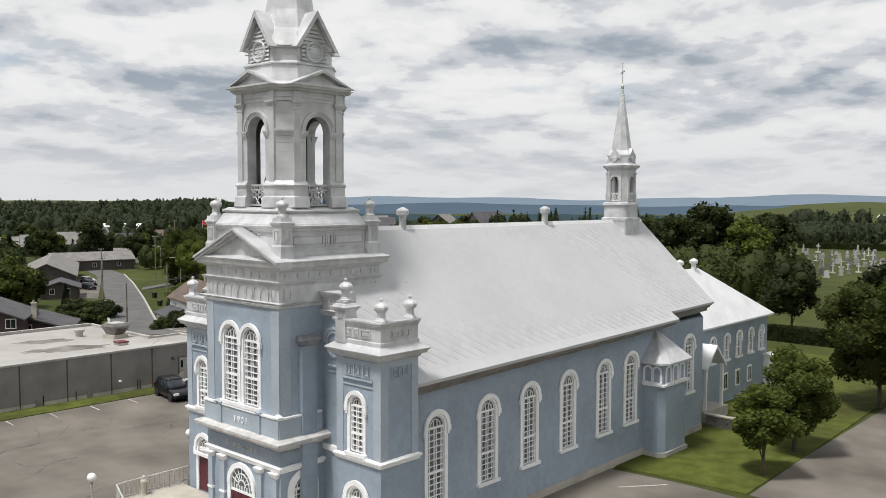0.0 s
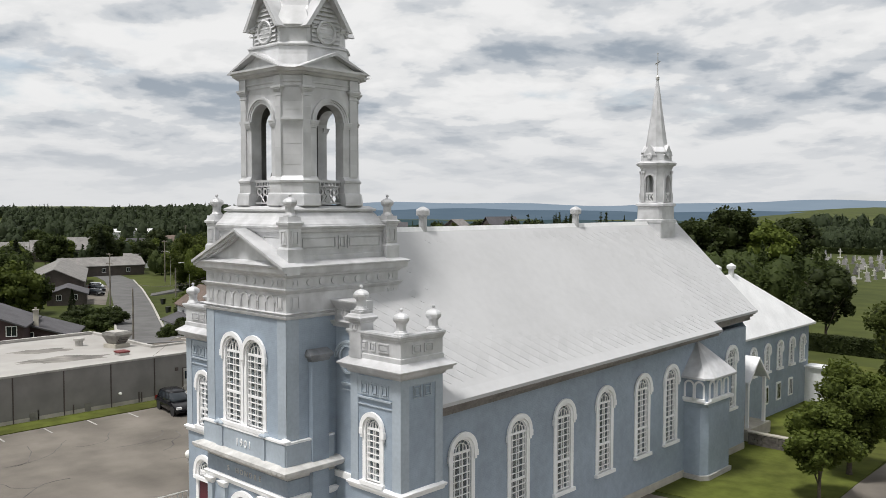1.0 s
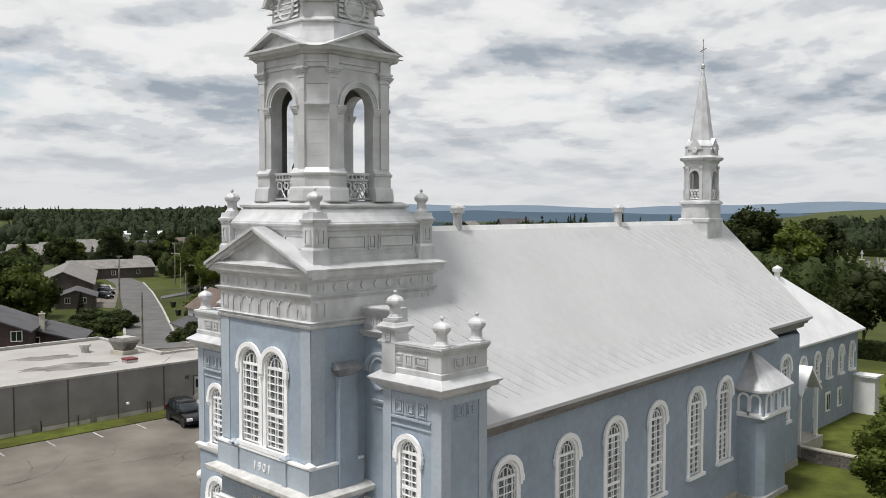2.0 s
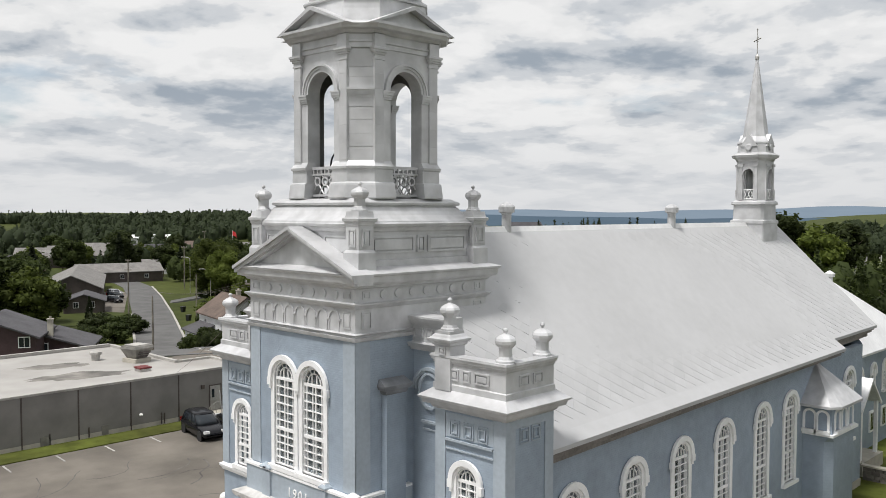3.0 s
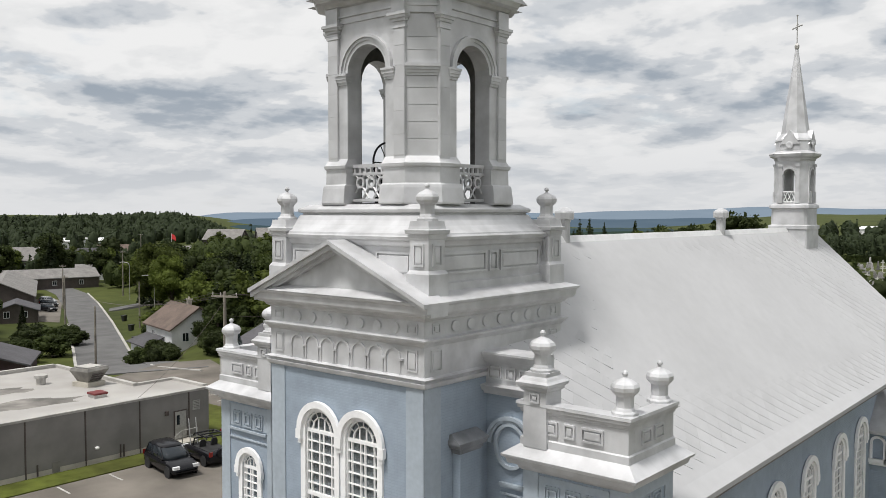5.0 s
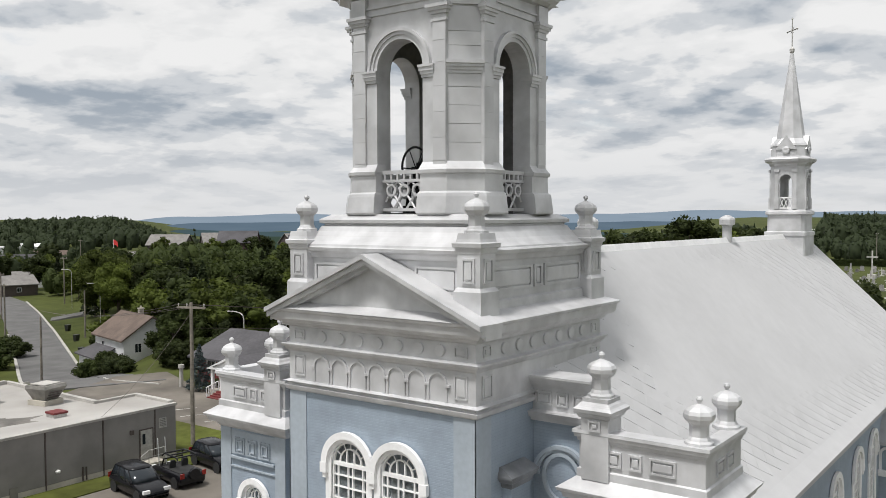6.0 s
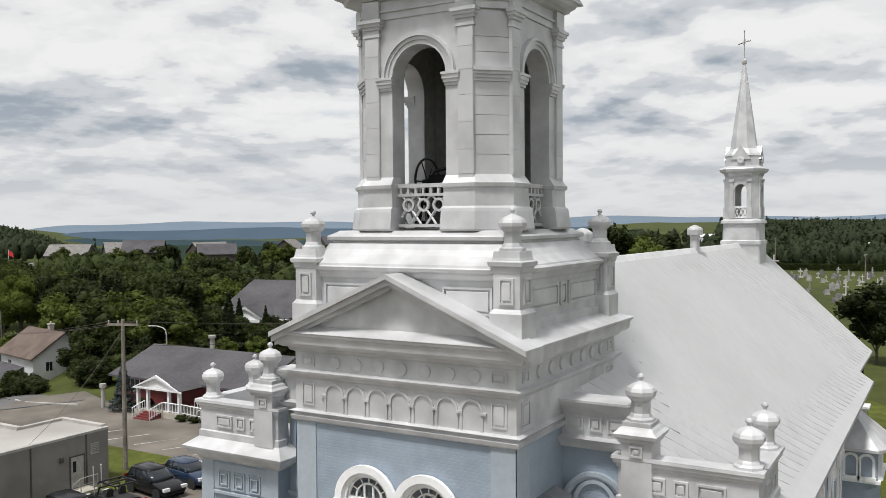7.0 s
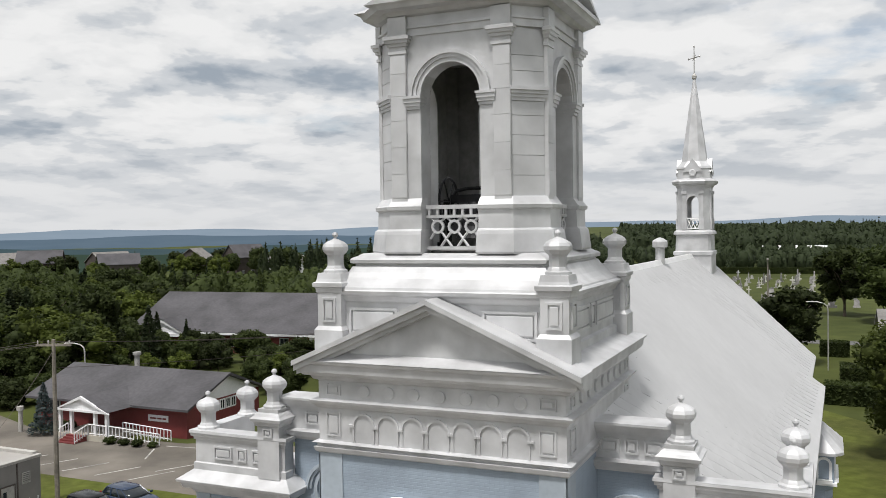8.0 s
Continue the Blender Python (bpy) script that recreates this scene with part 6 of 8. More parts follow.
def forest(name, label, pts, size_lo, size_hi, per, card, mat, cone=0.0, seed=1):
    """Woods too many to count: joined small crowns."""
    rng_ = np.random.default_rng(seed)
    n = len(pts)
    h = rng_.uniform(size_lo, size_hi, n)
    r = h * rng_.uniform(0.26, 0.36, n)
    is_cone = rng_.uniform(size=n) < cone
    d = rng_.normal(size=(n, per, 3))
    d /= np.linalg.norm(d, axis=2)[:, :, None]
    rr = rng_.uniform(0.6, 1.0, (n, per, 1))
    p = d * rr * np.stack([r, r, h * 0.42], 1)[:, None, :]
    p[:, :, 2] += (h * 0.56)[:, None]
    zc = rng_.power(1.7, (n, per))
    th = rng_.uniform(0, 6.28, (n, per))
    rad = (r * 0.75)[:, None] * zc
    q = np.stack([rad * np.cos(th), rad * np.sin(th), h[:, None] * 1.25 * (1 - zc * 0.9)], 2)
    p = np.where(is_cone[:, None, None], q, p)
    p += np.concatenate([pts, land(pts[:, 0], pts[:, 1])[:, None]], 1)[:, None, :]
    v, f = cards(p.reshape(-1, 3), card, rng_)
    ang = np.arange(6) * np.pi / 3 + rng_.uniform(0, 6, (n, 1))
    wob = rng_.uniform(0.8, 1.15, (n, 4, 6))
    up = np.where(is_cone[:, None], np.array([0.1, 0.4, 0.8, 1.15]), np.array([0.16, 0.42, 0.74, 0.92]))
    out = np.where(is_cone[:, None], np.array([0.62, 0.46, 0.22, 0.04]), np.array([0.6, 0.88, 0.7, 0.28]))
    rr = (r[:, None] * out)[:, :, None] * wob
    core = np.stack([rr * np.cos(ang)[:, None, :], rr * np.sin(ang)[:, None, :], (h[:, None] * up)[:, :, None] * np.sqrt(wob)], 3)
    core += np.concatenate([pts, land(pts[:, 0], pts[:, 1])[:, None]], 1)[:, None, None, :]
    k = np.arange(6)
    quads = np.concatenate([np.stack([6 * j + k, 6 * j + (k + 1) % 6, 6 * j + 6 + (k + 1) % 6, 6 * j + 6 + k], 1) for j in range(3)] + [np.array([[18, 19, 20, 21], [18, 21, 22, 23]])])
    f = np.concatenate([f, (len(v) + 24 * np.arange(n)[:, None, None] + quads[None]).reshape(-1, 4)])
    v = np.concatenate([v, core.reshape(-1, 3)])
    return tagged(part(name, quick_mesh(name, v, f), mat), label, "woods", kind="stuff")


def scatter(az0, az1, r0, r1, step, keep, seed):
    rng_ = np.random.default_rng(seed)
    area = math.radians(az1 - az0) * (r1 * r1 - r0 * r0) / 2
    n = int(area / step ** 2)
    r, az = np.sqrt(rng_.uniform(r0 * r0, r1 * r1, n)), np.radians(rng_.uniform(az0, az1, n))
    pts = np.stack([-r * np.sin(az), r * np.cos(az)], 1)
    return pts[keep(pts[:, 0], pts[:, 1], r, np.degrees(az))]


def lump(x, y, k, s):
    return np.sin(x * k + s) * np.cos(y * k * 1.1 + 2 * s) + 0.6 * np.sin(x * k * 2.3 - y * k * 1.9 + s)


def keep_near(x, y, r, az):
    town = (az > 45) & (az < 82) & (r < 420)
    grave = (x > -105) & (x < 40) & (y > 140) & (y < 300)
    houses = (az > 33) & (az < 60) & (r > 230) & (r < 560)
    ok = np.where(town, lump(x, y, 0.05, 1.0) > 0.35, True)
    ok &= np.where(houses, lump(x, y, 0.045, 2.0) > 0.6, True)
    ok &= ~((az > 28) & (az < 58) & (r < 300))
    street = (x < -80) & (x > -262) & (y > 25) & (y < 125)
    north = (az < 20) & (r > 430)
    return ok & ~grave & ~street & ~north


def keep_far(x, y, r, az):
    field_w = (az > 71) & (az < 84) & (r > 600) & (r < 880)
    field_n = (az > 6) & (az < 20) & (r > 560) & (r < 700)
    field_m = (az > 42) & (az < 50) & (r > 600) & (r < 800)
    valley = (az > 18) & (az < 52) & (r > 440) | (az > 12) & (az <= 18) & (r > 520)
    return ~field_w & ~field_n & ~field_m & ~valley & (lump(x, y, 0.009, 0.7) > -1.15)


forest("woods", "dense mixed woods beyond the village", scatter(-12, 96, 175, 430, 6.6, keep_near, 3), 5, 8.6, 60, 0.6, WOODS_FAR, 0.18, 5)
forest("woods", "dark mixed woods climbing the low hills", scatter(-20, 100, 430, 1300, 11.5, keep_far, 7), 8, 13, 24, 1.35, WOODS_FAR, 0.14, 9)
def thicket(x0, x1, y0, y1, n, seed):
    rng_ = np.random.default_rng(seed)
    p = np.stack([rng_.uniform(x0, x1, n), rng_.uniform(y0, y1, n)], 1)
    return p[[clear(a, b) for a, b in p]]


forest("woods", "broad-leaved thicket behind the halls", np.concatenate([thicket(-122, -18, 107, 138, 150, 41), thicket(-215, -150, 100, 150, 60, 43), thicket(-260, -170, 20, 66, 80, 44)]), 6.5, 9.5, 280, 0.40, LEAF_DARK, 0.15, 45)
forest("woods", "low young woods below the village houses", scatter(27, 60, 140, 262, 5.2, lambda x, y, r, az: ~((x < -80) & (y < 125) & (az > 55)) & (lump(x, y, 0.06, 0.9) > -1.0), 17), 4.2, 6.6, 60, 0.6, LEAF_DARK, 0.0, 19)
forest("woods", "row of dark spruces beyond the church", scatter(20, 37, 250, 290, 6, lambda x, y, r, az: lump(x, y, 0.07, 0.2) > 0.2, 13), 8, 12, 170, 0.5, NEEDLE, 1.0, 15)


# ---------------------------------------------------------------- houses and halls
def gable_house(name, label, x, y, turn, w, d, hw, hr, wall, roofm, windows=(), z=0.0, over=0.45, category="house", gable_mat=None, chimney=None):
    """w along local x (ridge along x), d along local y."""
    ob = thing(name, label, category, at=pose(x, y, z, 0, 0, turn))
    s = Shape()
    s.box(-w / 2, w / 2, -d / 2, d / 2, -0.6, hw)
    part("wall", s, wall, ob)
    for e in (-1, 1):
        s = Shape()
        xx = e * w / 2
        s.add([(xx, -d / 2, hw), (xx, d / 2, hw), (xx, 0, hw + hr), (xx - e * 0.12, -d / 2, hw), (xx - e * 0.12, d / 2, hw), (xx - e * 0.12, 0, hw + hr)], [(0, 1, 2), (3, 5, 4), (0, 2, 5, 3), (1, 4, 5, 2)])
        part("gable", s, gable_mat or wall, ob)
    k = hr / (d / 2)
    for e in (-1, 1):
        s = Shape()
        o = [(e * (d / 2 + over), hw - over * k), (0, hw + hr), (0, hw + hr + 0.2), (e * (d / 2 + over), hw - over * k + 0.2)]
        s.loft([[(-w / 2 - over, yy, zz) for yy, zz in o], [(w / 2 + over, yy, zz) for yy, zz in o]])
        part("roof", s, roofm, ob)
    for side, u, z0, ww, hh in windows:
        m = {"f": pose(0, -d / 2, 0), "b": pose(0, d / 2, 0, 0, 0, 180), "r": pose(w / 2, 0, 0, 0, 0, 90), "l": pose(-w / 2, 0, 0, 0, 0, -90)}[side]
        s = Shape(m)
        band(s, [(u - ww / 2, z0), (u + ww / 2, z0), (u + ww / 2, z0 + hh), (u - ww / 2, z0 + hh)], [(u - ww / 2 - 0.1, z0 - 0.1), (u + ww / 2 + 0.1, z0 - 0.1), (u + ww / 2 + 0.1, z0 + hh + 0.1), (u - ww / 2 - 0.1, z0 + hh + 0.1)], 0.0, 0.06, None)
        s.box(u - 0.03, u + 0.03, -0.05, -0.02, z0, z0 + hh)
        win = part("window", s, SIDING_WHITE, ob)
        s = Shape(m)
        s.box(u - ww / 2, u + ww / 2, -0.02, -0.003, z0, z0 + hh)
        part("pane", s, CAR_GLASS, win)
    if chimney:
        s = Shape()
        cx, cy, up = chimney
        s.box(cx - 0.3, cx + 0.3, cy - 0.3, cy + 0.3, hw, hw + hr + up)
        s.box(cx - 0.38, cx + 0.38, cy - 0.38, cy + 0.38, hw + hr + up, hw + hr + up + 0.12)
        s.lathe([(0.14, hw + hr + up + 0.12), (0.14, hw + hr + up + 0.4)], 8, at=(cx, cy, 0))
        part("chimney", s, CONCRETE, ob)
    return ob


# white two-storey house by the street
wh = gable_house("white_house", "white-sided two-storey house with a brown shingle roof", -88.4, 52.4, -12, 10.0, 7.6, 4.8, 2.6, SIDING_WHITE, SHINGLE_BROWN,
                 [("r", -1.9, 3.0, 0.8, 1.1), ("r", 2.1, 3.0, 0.8, 1.1), ("r", 0.6, 1.0, 0.7, 0.8), ("f", -2.0, 2.9, 0.9, 1.0)], z=-3.6, chimney=(-1.0, 1.0, 0.6))
s = Shape()
s.box(-4.5, 2.2, -6.2, -3.81, -0.8, 2.2)
part("porch_wall", s, SIDING_WHITE, wh)
s = Shape()
s.add([(-5.0, -6.7, 2.2), (2.7, -6.7, 2.2), (2.3, -3.82, 3.3), (-4.6, -3.82, 3.3), (-5.0, -6.7, 2.35), (2.7, -6.7, 2.35), (2.3, -3.82, 3.45), (-4.6, -3.82, 3.45)], [(0, 1, 5, 4), (4, 5, 6, 7), (1, 2, 6, 5), (0, 4, 7, 3), (3, 2, 1, 0)])
part("porch_roof", s, SHINGLE_GREY, wh)
# dark house behind the warehouse, its two gables side by side
gable_house("dark_house", "dark maroon-sided house with a low grey shingle gable roof", -84.8, 17.3, -31, 10, 11, 7.0, 2.1, SIDING_MAROON, SHINGLE_GREY, [("r", 4.2, 5.9, 1.1, 1.1), ("r", 0.5, 5.9, 1.1, 1.1)], z=LOW)
gable_house("dark_house_wing", "lower dark maroon-sided wing with a grey roof and white chimney", -85.4, 24.2, -31, 9, 9.8, 4.9, 1.5, SIDING_MAROON, SHINGLE_GREY, [("r", -0.3, 4.45, 1.1, 1.1)], z=LOW, chimney=(3.9, 0.5, 2.0))

# village houses along the street and beyond the grove
far_houses = [
    (-196, 73, -25, 46, 13, 3.4, 3.0, SIDING_DARK, SHINGLE_PALE), (-228, 99, 78, 24, 10, 3.2, 2.2, SIDING_DARK, SHINGLE_PALE), (-160, 60, -25, 11, 8, 2.4, 1.4, SIDING_DARK, SHINGLE_GREY),
    (-312, 128, 70, 16, 14, 4, 4.5, SIDING_DARK, SHINGLE_PALE), (-305, 116, 70, 15, 12, 4, 4.0, SIDING_DARK, SHINGLE_PALE), (-318, 108, 60, 13, 10, 4, 3, SIDING_WHITE, SHINGLE_PALE),
    (-312, 152, 65, 24, 12, 4.0, 3.4, SIDING_DARK, SHINGLE_GREY), (-250, 124, 65, 11, 9, 3, 1.8, SIDING_WHITE, SHINGLE_PALE), (-300, 160, -25, 9, 8, 4, 2.6, SIDING_WHITE, SHINGLE_GREY),
    (-290, 90, 60, 13, 9, 3.5, 2.4, SIDING_DARK, SHINGLE_GREY), (-350, 186, 65, 16, 10, 4, 2.6, SIDING_MAROON, SHINGLE_BROWN), (-235, 150, 60, 14, 9, 3.5, 2.4, SIDING_WHITE, SHINGLE_PALE),
    (-262, 184, 35, 14, 12, 6.5, 3.6, SIDING_DARK, SHINGLE_PALE), (-262, 208, 60, 15, 12, 6.5, 4.2, SIDING_DARK, SHINGLE_PALE), (-242, 200, 40, 14, 11, 7.4, 4.0, SIDING_MAROON, SHINGLE_GREY), (-246, 236, 75, 14, 12, 6.5, 3.8, SIDING_DARK, SHINGLE_PALE),
    (-230, 224, 50, 14, 12, 6, 3.6, SIDING_DARK, SHINGLE_GREY), (-216, 250, 110, 12, 11, 7, 4.0, SIDING_DARK, SHINGLE_PALE), (-200, 260, 70, 14, 10, 7.5, 4.6, SIDING_DARK, SHINGLE_GREY), (-206, 296, 60, 16, 10, 5, 2.8, SIDING_WHITE, SHINGLE_PALE),
]
for k, (x, y, turn, w, d, hw, hr, wm, rm) in enumerate(far_houses):
    kinds = {SIDING_DARK: "dark-sided", SIDING_WHITE: "white-sided", SIDING_MAROON: "maroon-sided"}[wm]
    roofs = {SHINGLE_PALE: "pale", SHINGLE_GREY: "grey", SHINGLE_BROWN: "brown"}[rm]
    gable_house("house", f"{kinds} village house with a {roofs} shingle roof among trees", x, y, turn, w, d, hw, hr, wm, rm,
                [("f", u, 1.2, 1.0, 1.1) for u in (-w * 0.3, 0, w * 0.3)] + [("r", -d * 0.2, 1.2, 0.9, 1.1), ("r", d * 0.2, 1.2, 0.9, 1.1)], z=float(land(x, y)))
gable_house("workshop", "long low white-roofed workshop", -440, 214, 62, 40, 16, 6, 1.6, SIDING_WHITE, WHITE_METAL, [], z=float(land(-440, 214)), category="building")
for k, (x, y) in enumerate(((-150, 640),)):
    gable_house("barn", "long white metal farm barn in the fields", x + 20, y, 4, 42, 12, 3.2, 1.8, SIDING_WHITE, WHITE_METAL, [], z=float(land(x, y)), category="barn")
gable_house("long_shed", "long low white building among trees beyond the cemetery", -6, 452, 0, 30, 10, 4.2, 1.4, SIDING_WHITE, WHITE_METAL, [("f", u, 1.2, 1.6, 1.2) for u in (-10, -4, 3, 9)], z=float(land(-6, 452)), category="building")
gable_house("white_cottage", "white-sided cottage with a grey roof by the hedges", 19.0, 99.5, 0, 9, 12, 4.4, 2.4, SIDING_WHITE, SHINGLE_PALE, [("l", 2.0, 1.0, 0.9, 1.3), ("f", -2.0, 1.0, 0.9, 1.3)])

# red brick hall with a columned porch
hall = gable_house("brick_hall", "low red brick hall with a grey shingle roof and white porch", -50.2, 44.8, 0, 17.6, 10.2, 2.75, 2.0, BRICK_RED, SHINGLE_GREY,
                   [("r", -1.2, 1.75, 0.5, 0.75), ("r", -0.4, 1.75, 0.5, 0.75), ("r", 0.4, 1.75, 0.5, 0.75), ("r", 1.2, 1.75, 0.5, 0.75), ("f", -6.5, 1.2, 1.2, 1.1)], over=0.7, category="hall", gable_mat=SIDING_WHITE)
PORCH = Matrix.Translation((3.0, 0, 0))
s = Shape(PORCH)
s.add([(-5.6, -8.6, 2.55), (-2.6, -8.6, 3.75), (0.4, -8.6, 2.55), (-5.6, -3.4, 2.55), (-2.6, -2.6, 3.75), (0.4, -3.4, 2.55)], [(0, 3, 4, 1), (1, 4, 5, 2)])
part("porch_roof", s, SHINGLE_GREY, hall)
s = Shape(PORCH)
band(s, [(-5.1, 2.62), (-0.1, 2.62), (-2.6, 3.56)], [(-5.75, 2.45), (0.55, 2.45), (-2.6, 3.8)], 8.5, 8.7, None)
s.add([(-5.1, -8.45, 2.6), (-0.1, -8.45, 2.6), (-2.6, -8.45, 3.6)], [(0, 1, 2)])
part("porch_gable", s, SIDING_WHITE, hall, "white porch gable")
for x in (-5.2, -3.9, -1.2, 0.1):
    s = Shape(PORCH)
    s.box(x - 0.13, x + 0.13, -8.5, -8.24, 0.5, 2.5)
    part("porch_column", s, SIDING_WHITE, hall)
s = Shape(PORCH)
s.box(-5.4, 0.3, -8.6, -5.1, 0, 0.5)
part("porch_floor", s, CONCRETE, hall)
for k in range(4):
    s = Shape(PORCH)
    s.box(-4.0, -2.0, -10.0 + 0.35 * k, -8.6, 0.0 + 0.12 * k, 0.12 * (k + 1))
    part("step", s, BRICK_RED, hall)
for x0, x1, y0, y1, za, zb in ((-4.1, -4.1, -10.0, -8.6, 0.1, 0.5), (-1.9, -1.9, -10.0, -8.6, 0.1, 0.5), (0.3, 5.2, -6.8, -6.4, 0.5, 0.1), (0.3, 5.2, -8.4, -7.8, 0.5, 0.1), (-1.9, 0.2, -8.5, -8.5, 0.5, 0.5)):
    s = Shape(PORCH)
    n = 14 if abs(x1 - x0) > 3 else 5
    s.tube([(x0, y0, za + 0.9), (x1, y1, zb + 0.9)], 0.05, 4)
    rail = part("handrail", s, SIDING_WHITE, hall, "white picket handrail")
    s = Shape(PORCH)
    s.tube([(x0, y0, za + 0.15), (x1, y1, zb + 0.15)], 0.04, 4)
    part("bottom_rail", s, SIDING_WHITE, rail)
    for i in range(n + 1):
        t = i / n
        px, py, pz = x0 + (x1 - x0) * t, y0 + (y1 - y0) * t, za + (zb - za) * t
        s = Shape(PORCH)
        s.box(px - 0.03, px + 0.03, py - 0.03, py + 0.03, pz, pz + 0.9)
        part("picket", s, SIDING_WHITE, rail)
s = Shape()
s.box(4.6, 6.8, -5.16, -5.11, 1.3, 1.85)
sign = part("sign_board", s, SIDING_WHITE, hall, "pale sign board with unreadable lettering")
s = Shape()
for k, (a, b) in enumerate(((4.8, 5.5), (5.6, 6.1), (6.2, 6.6))):
    s.box(a, b, -5.175, -5.162, 1.5, 1.64)
part("sign_bar", s, BRICK_RED, sign)
s = Shape()
s.lathe([(0.25, 4.2), (0.25, 5.6), (0.4, 5.62), (0.4, 5.9), (0.05, 5.95)], 8, at=(-3.5, 2.2, 0))
part("roof_vent", s, GALV, hall)

# larger grey-roofed hall among the trees
h2 = gable_house("grey_hall", "large hall with a broad dark grey shingle roof and white eaves", -72.5, 92.5, 6, 30, 20, 3.2, 4.6, BRICK_RED, SHINGLE_GREY, [("f", u, 1.0, 1.2, 1.3) for u in (2, 6, 10)], over=0.9, category="hall")
s = Shape()
band(s, [(-11.2, 3.0), (-4.6, 3.0), (-7.9, 4.6)], [(-12.2, 2.6), (-3.6, 2.6), (-7.9, 5.1)], 12.8, 13.2, None)
s.add([(-11.4, -12.9, 2.8), (-4.4, -12.9, 2.8), (-7.9, -12.9, 4.8)], [(0, 1, 2)])
part("porch_gable", s, SIDING_WHITE, h2, "white entrance gable")
s = Shape()
s.add([(-12.3, -13.3, 2.7), (-7.9, -13.3, 5.15), (-3.5, -13.3, 2.7), (-12.3, -8.5, 2.7), (-7.9, -7.5, 5.15), (-3.5, -8.5, 2.7)], [(0, 3, 4, 1), (1, 4, 5, 2)])
part("porch_roof", s, SHINGLE_GREY, h2)
s = Shape()
s.box(-15.9, 15.9, -10.95, -10.75, 2.72, 3.0)
part("eave_board", s, SIDING_WHITE, h2)
for x in (-11, -4.8, 12.5, 14.5):
    s = Shape()
    s.box(x - 0.25, x + 0.25, -12.6 if x < 0 else -10.6, -12.1 if x < 0 else -10.1, -0.5, 2.8)
    part("porch_column", s, SIDING_WHITE, h2)

# ---------------------------------------------------------------- the long warehouse
SX1, SY1, SH = -37.0, 20.9, 3.8
SXM, SYM = -41.4, 17.6  # the hinder part ends short of the front strip
shed = thing("warehouse", "long low grey panelled warehouse with a flat pale roof", "warehouse")
s = Shape()
s.box(-54.0, SXM, -62, SYM - 0.05, 0, SH - 0.05)
s.box(SXM - 0.01, SX1 - 0.05, -62, SY1 - 0.05, 0, SH - 0.052)
part("core_wall", s, SHED_WALL, shed)
y = SY1
k = 0
while y > -60:
    y2 = y - (1.7 if k == 0 else 3.96)
    s = Shape()
    s.box(SX1 - 0.05, SX1, y2 + 0.05, y - 0.05 if k else y, 0.35, SH - 0.1)
    part("panel", s, SHED_WALL, shed)
    s = Shape()
    s.box(SX1 - 0.05, SX1 + 0.035, y2 - 0.045, y2 + 0.045, 0.0, SH - 0.12)
    part("downpipe", s, SIDING_DARK, shed)
    y, k = y2, k + 1
for xa, xb, yy in ((SXM, SX1, SY1), (-47.6, SXM - 0.06, SYM), (-54.0, -47.66, SYM)):
    s = Shape()
    s.box(xa + 0.03, xb - 0.03, yy - 0.05, yy, 0.35, SH - 0.1)
    part("panel", s, SHED_WALL, shed)
s = Shape()
s.box(SX1 - 0.02, SX1 + 0.02, -62, SY1 + 0.02, 0, 0.33)
s.box(SXM, SX1 - 0.02, SY1 - 0.03, SY1 + 0.02, 0, 0.33)
s.box(-54.0, SXM - 0.02, SYM - 0.03, SYM + 0.02, 0, 0.33)
part("foundation", s, CONCRETE, shed)
s = Shape()
s.box(-53.6, SXM - 0.001, -62, SYM - 0.3, SH - 0.049, SH + 0.02)
s.box(SXM, SX1 - 0.28, -62, SY1 - 0.3, SH - 0.049, SH + 0.02)
part("roof", s, SHED_ROOF, shed)
s = Shape()
s.box(SX1 - 0.28, SX1 + 0.06, -62, SY1 + 0.06, SH - 0.1, SH + 0.06)
s.box(SXM - 0.3, SX1 - 0.281, SY1 - 0.3, SY1 + 0.06, SH - 0.1, SH + 0.2)
s.box(SXM - 0.3, SXM, SYM + 0.06, SY1 - 0.301, SH - 0.1, SH + 0.2)
s.box(-54.0, SXM, SYM - 0.3, SYM + 0.06, SH - 0.1, SH + 0.24)
s.box(-54.1, -53.7, -62, SYM - 0.301, SH - 0.1, SH + 0.3)
part("roof_edge", s, KERB, shed)
s = Shape()
s.box(SX1 + 0.001, SX1 + 0.05, 18.0, 18.95, 0.42, 2.42)
sd = part("door", s, GALV, shed, "plain grey steel door")
s = Shape()
band(s, [(18.0, 0.42), (18.95, 0.42), (18.95, 2.42), (18.0, 2.42)], [(17.93, 0.42), (19.02, 0.42), (19.02, 2.5), (17.93, 2.5)], 0.0, 0.07, facing(SX1, 0, 90))
part("door_frame", s, SIDING_DARK, sd)
s = Shape()
s.box(SX1 + 0.051, SX1 + 0.06, 18.15, 18.38, 1.45, 2.15)
part("pane", s, CAR_GLASS, sd)
s = Shape()
s.tube([(SX1 + 0.05, 18.84, 1.4), (SX1 + 0.12, 18.84, 1.4), (SX1 + 0.12, 18.72, 1.4)], 0.02, 5)
part("handle", s, RIM, sd)
s = Shape()
band(s, [(19.55, 2.35), (20.05, 2.35), (20.05, 2.95), (19.55, 2.95)], [(19.5, 2.3), (20.1, 2.3), (20.1, 3.0), (19.5, 3.0)], 0.0, 0.06, facing(SX1, 0, 90))
vent = part("vent", s, GALV, shed, "louvred wall vent")
for k in range(5):
    s = Shape()
    s.box(SX1 + 0.005, SX1 + 0.05, 19.55, 20.05, 2.37 + 0.116 * k, 2.43 + 0.116 * k)
    part("slat", s, GALV, vent)
s = Shape()
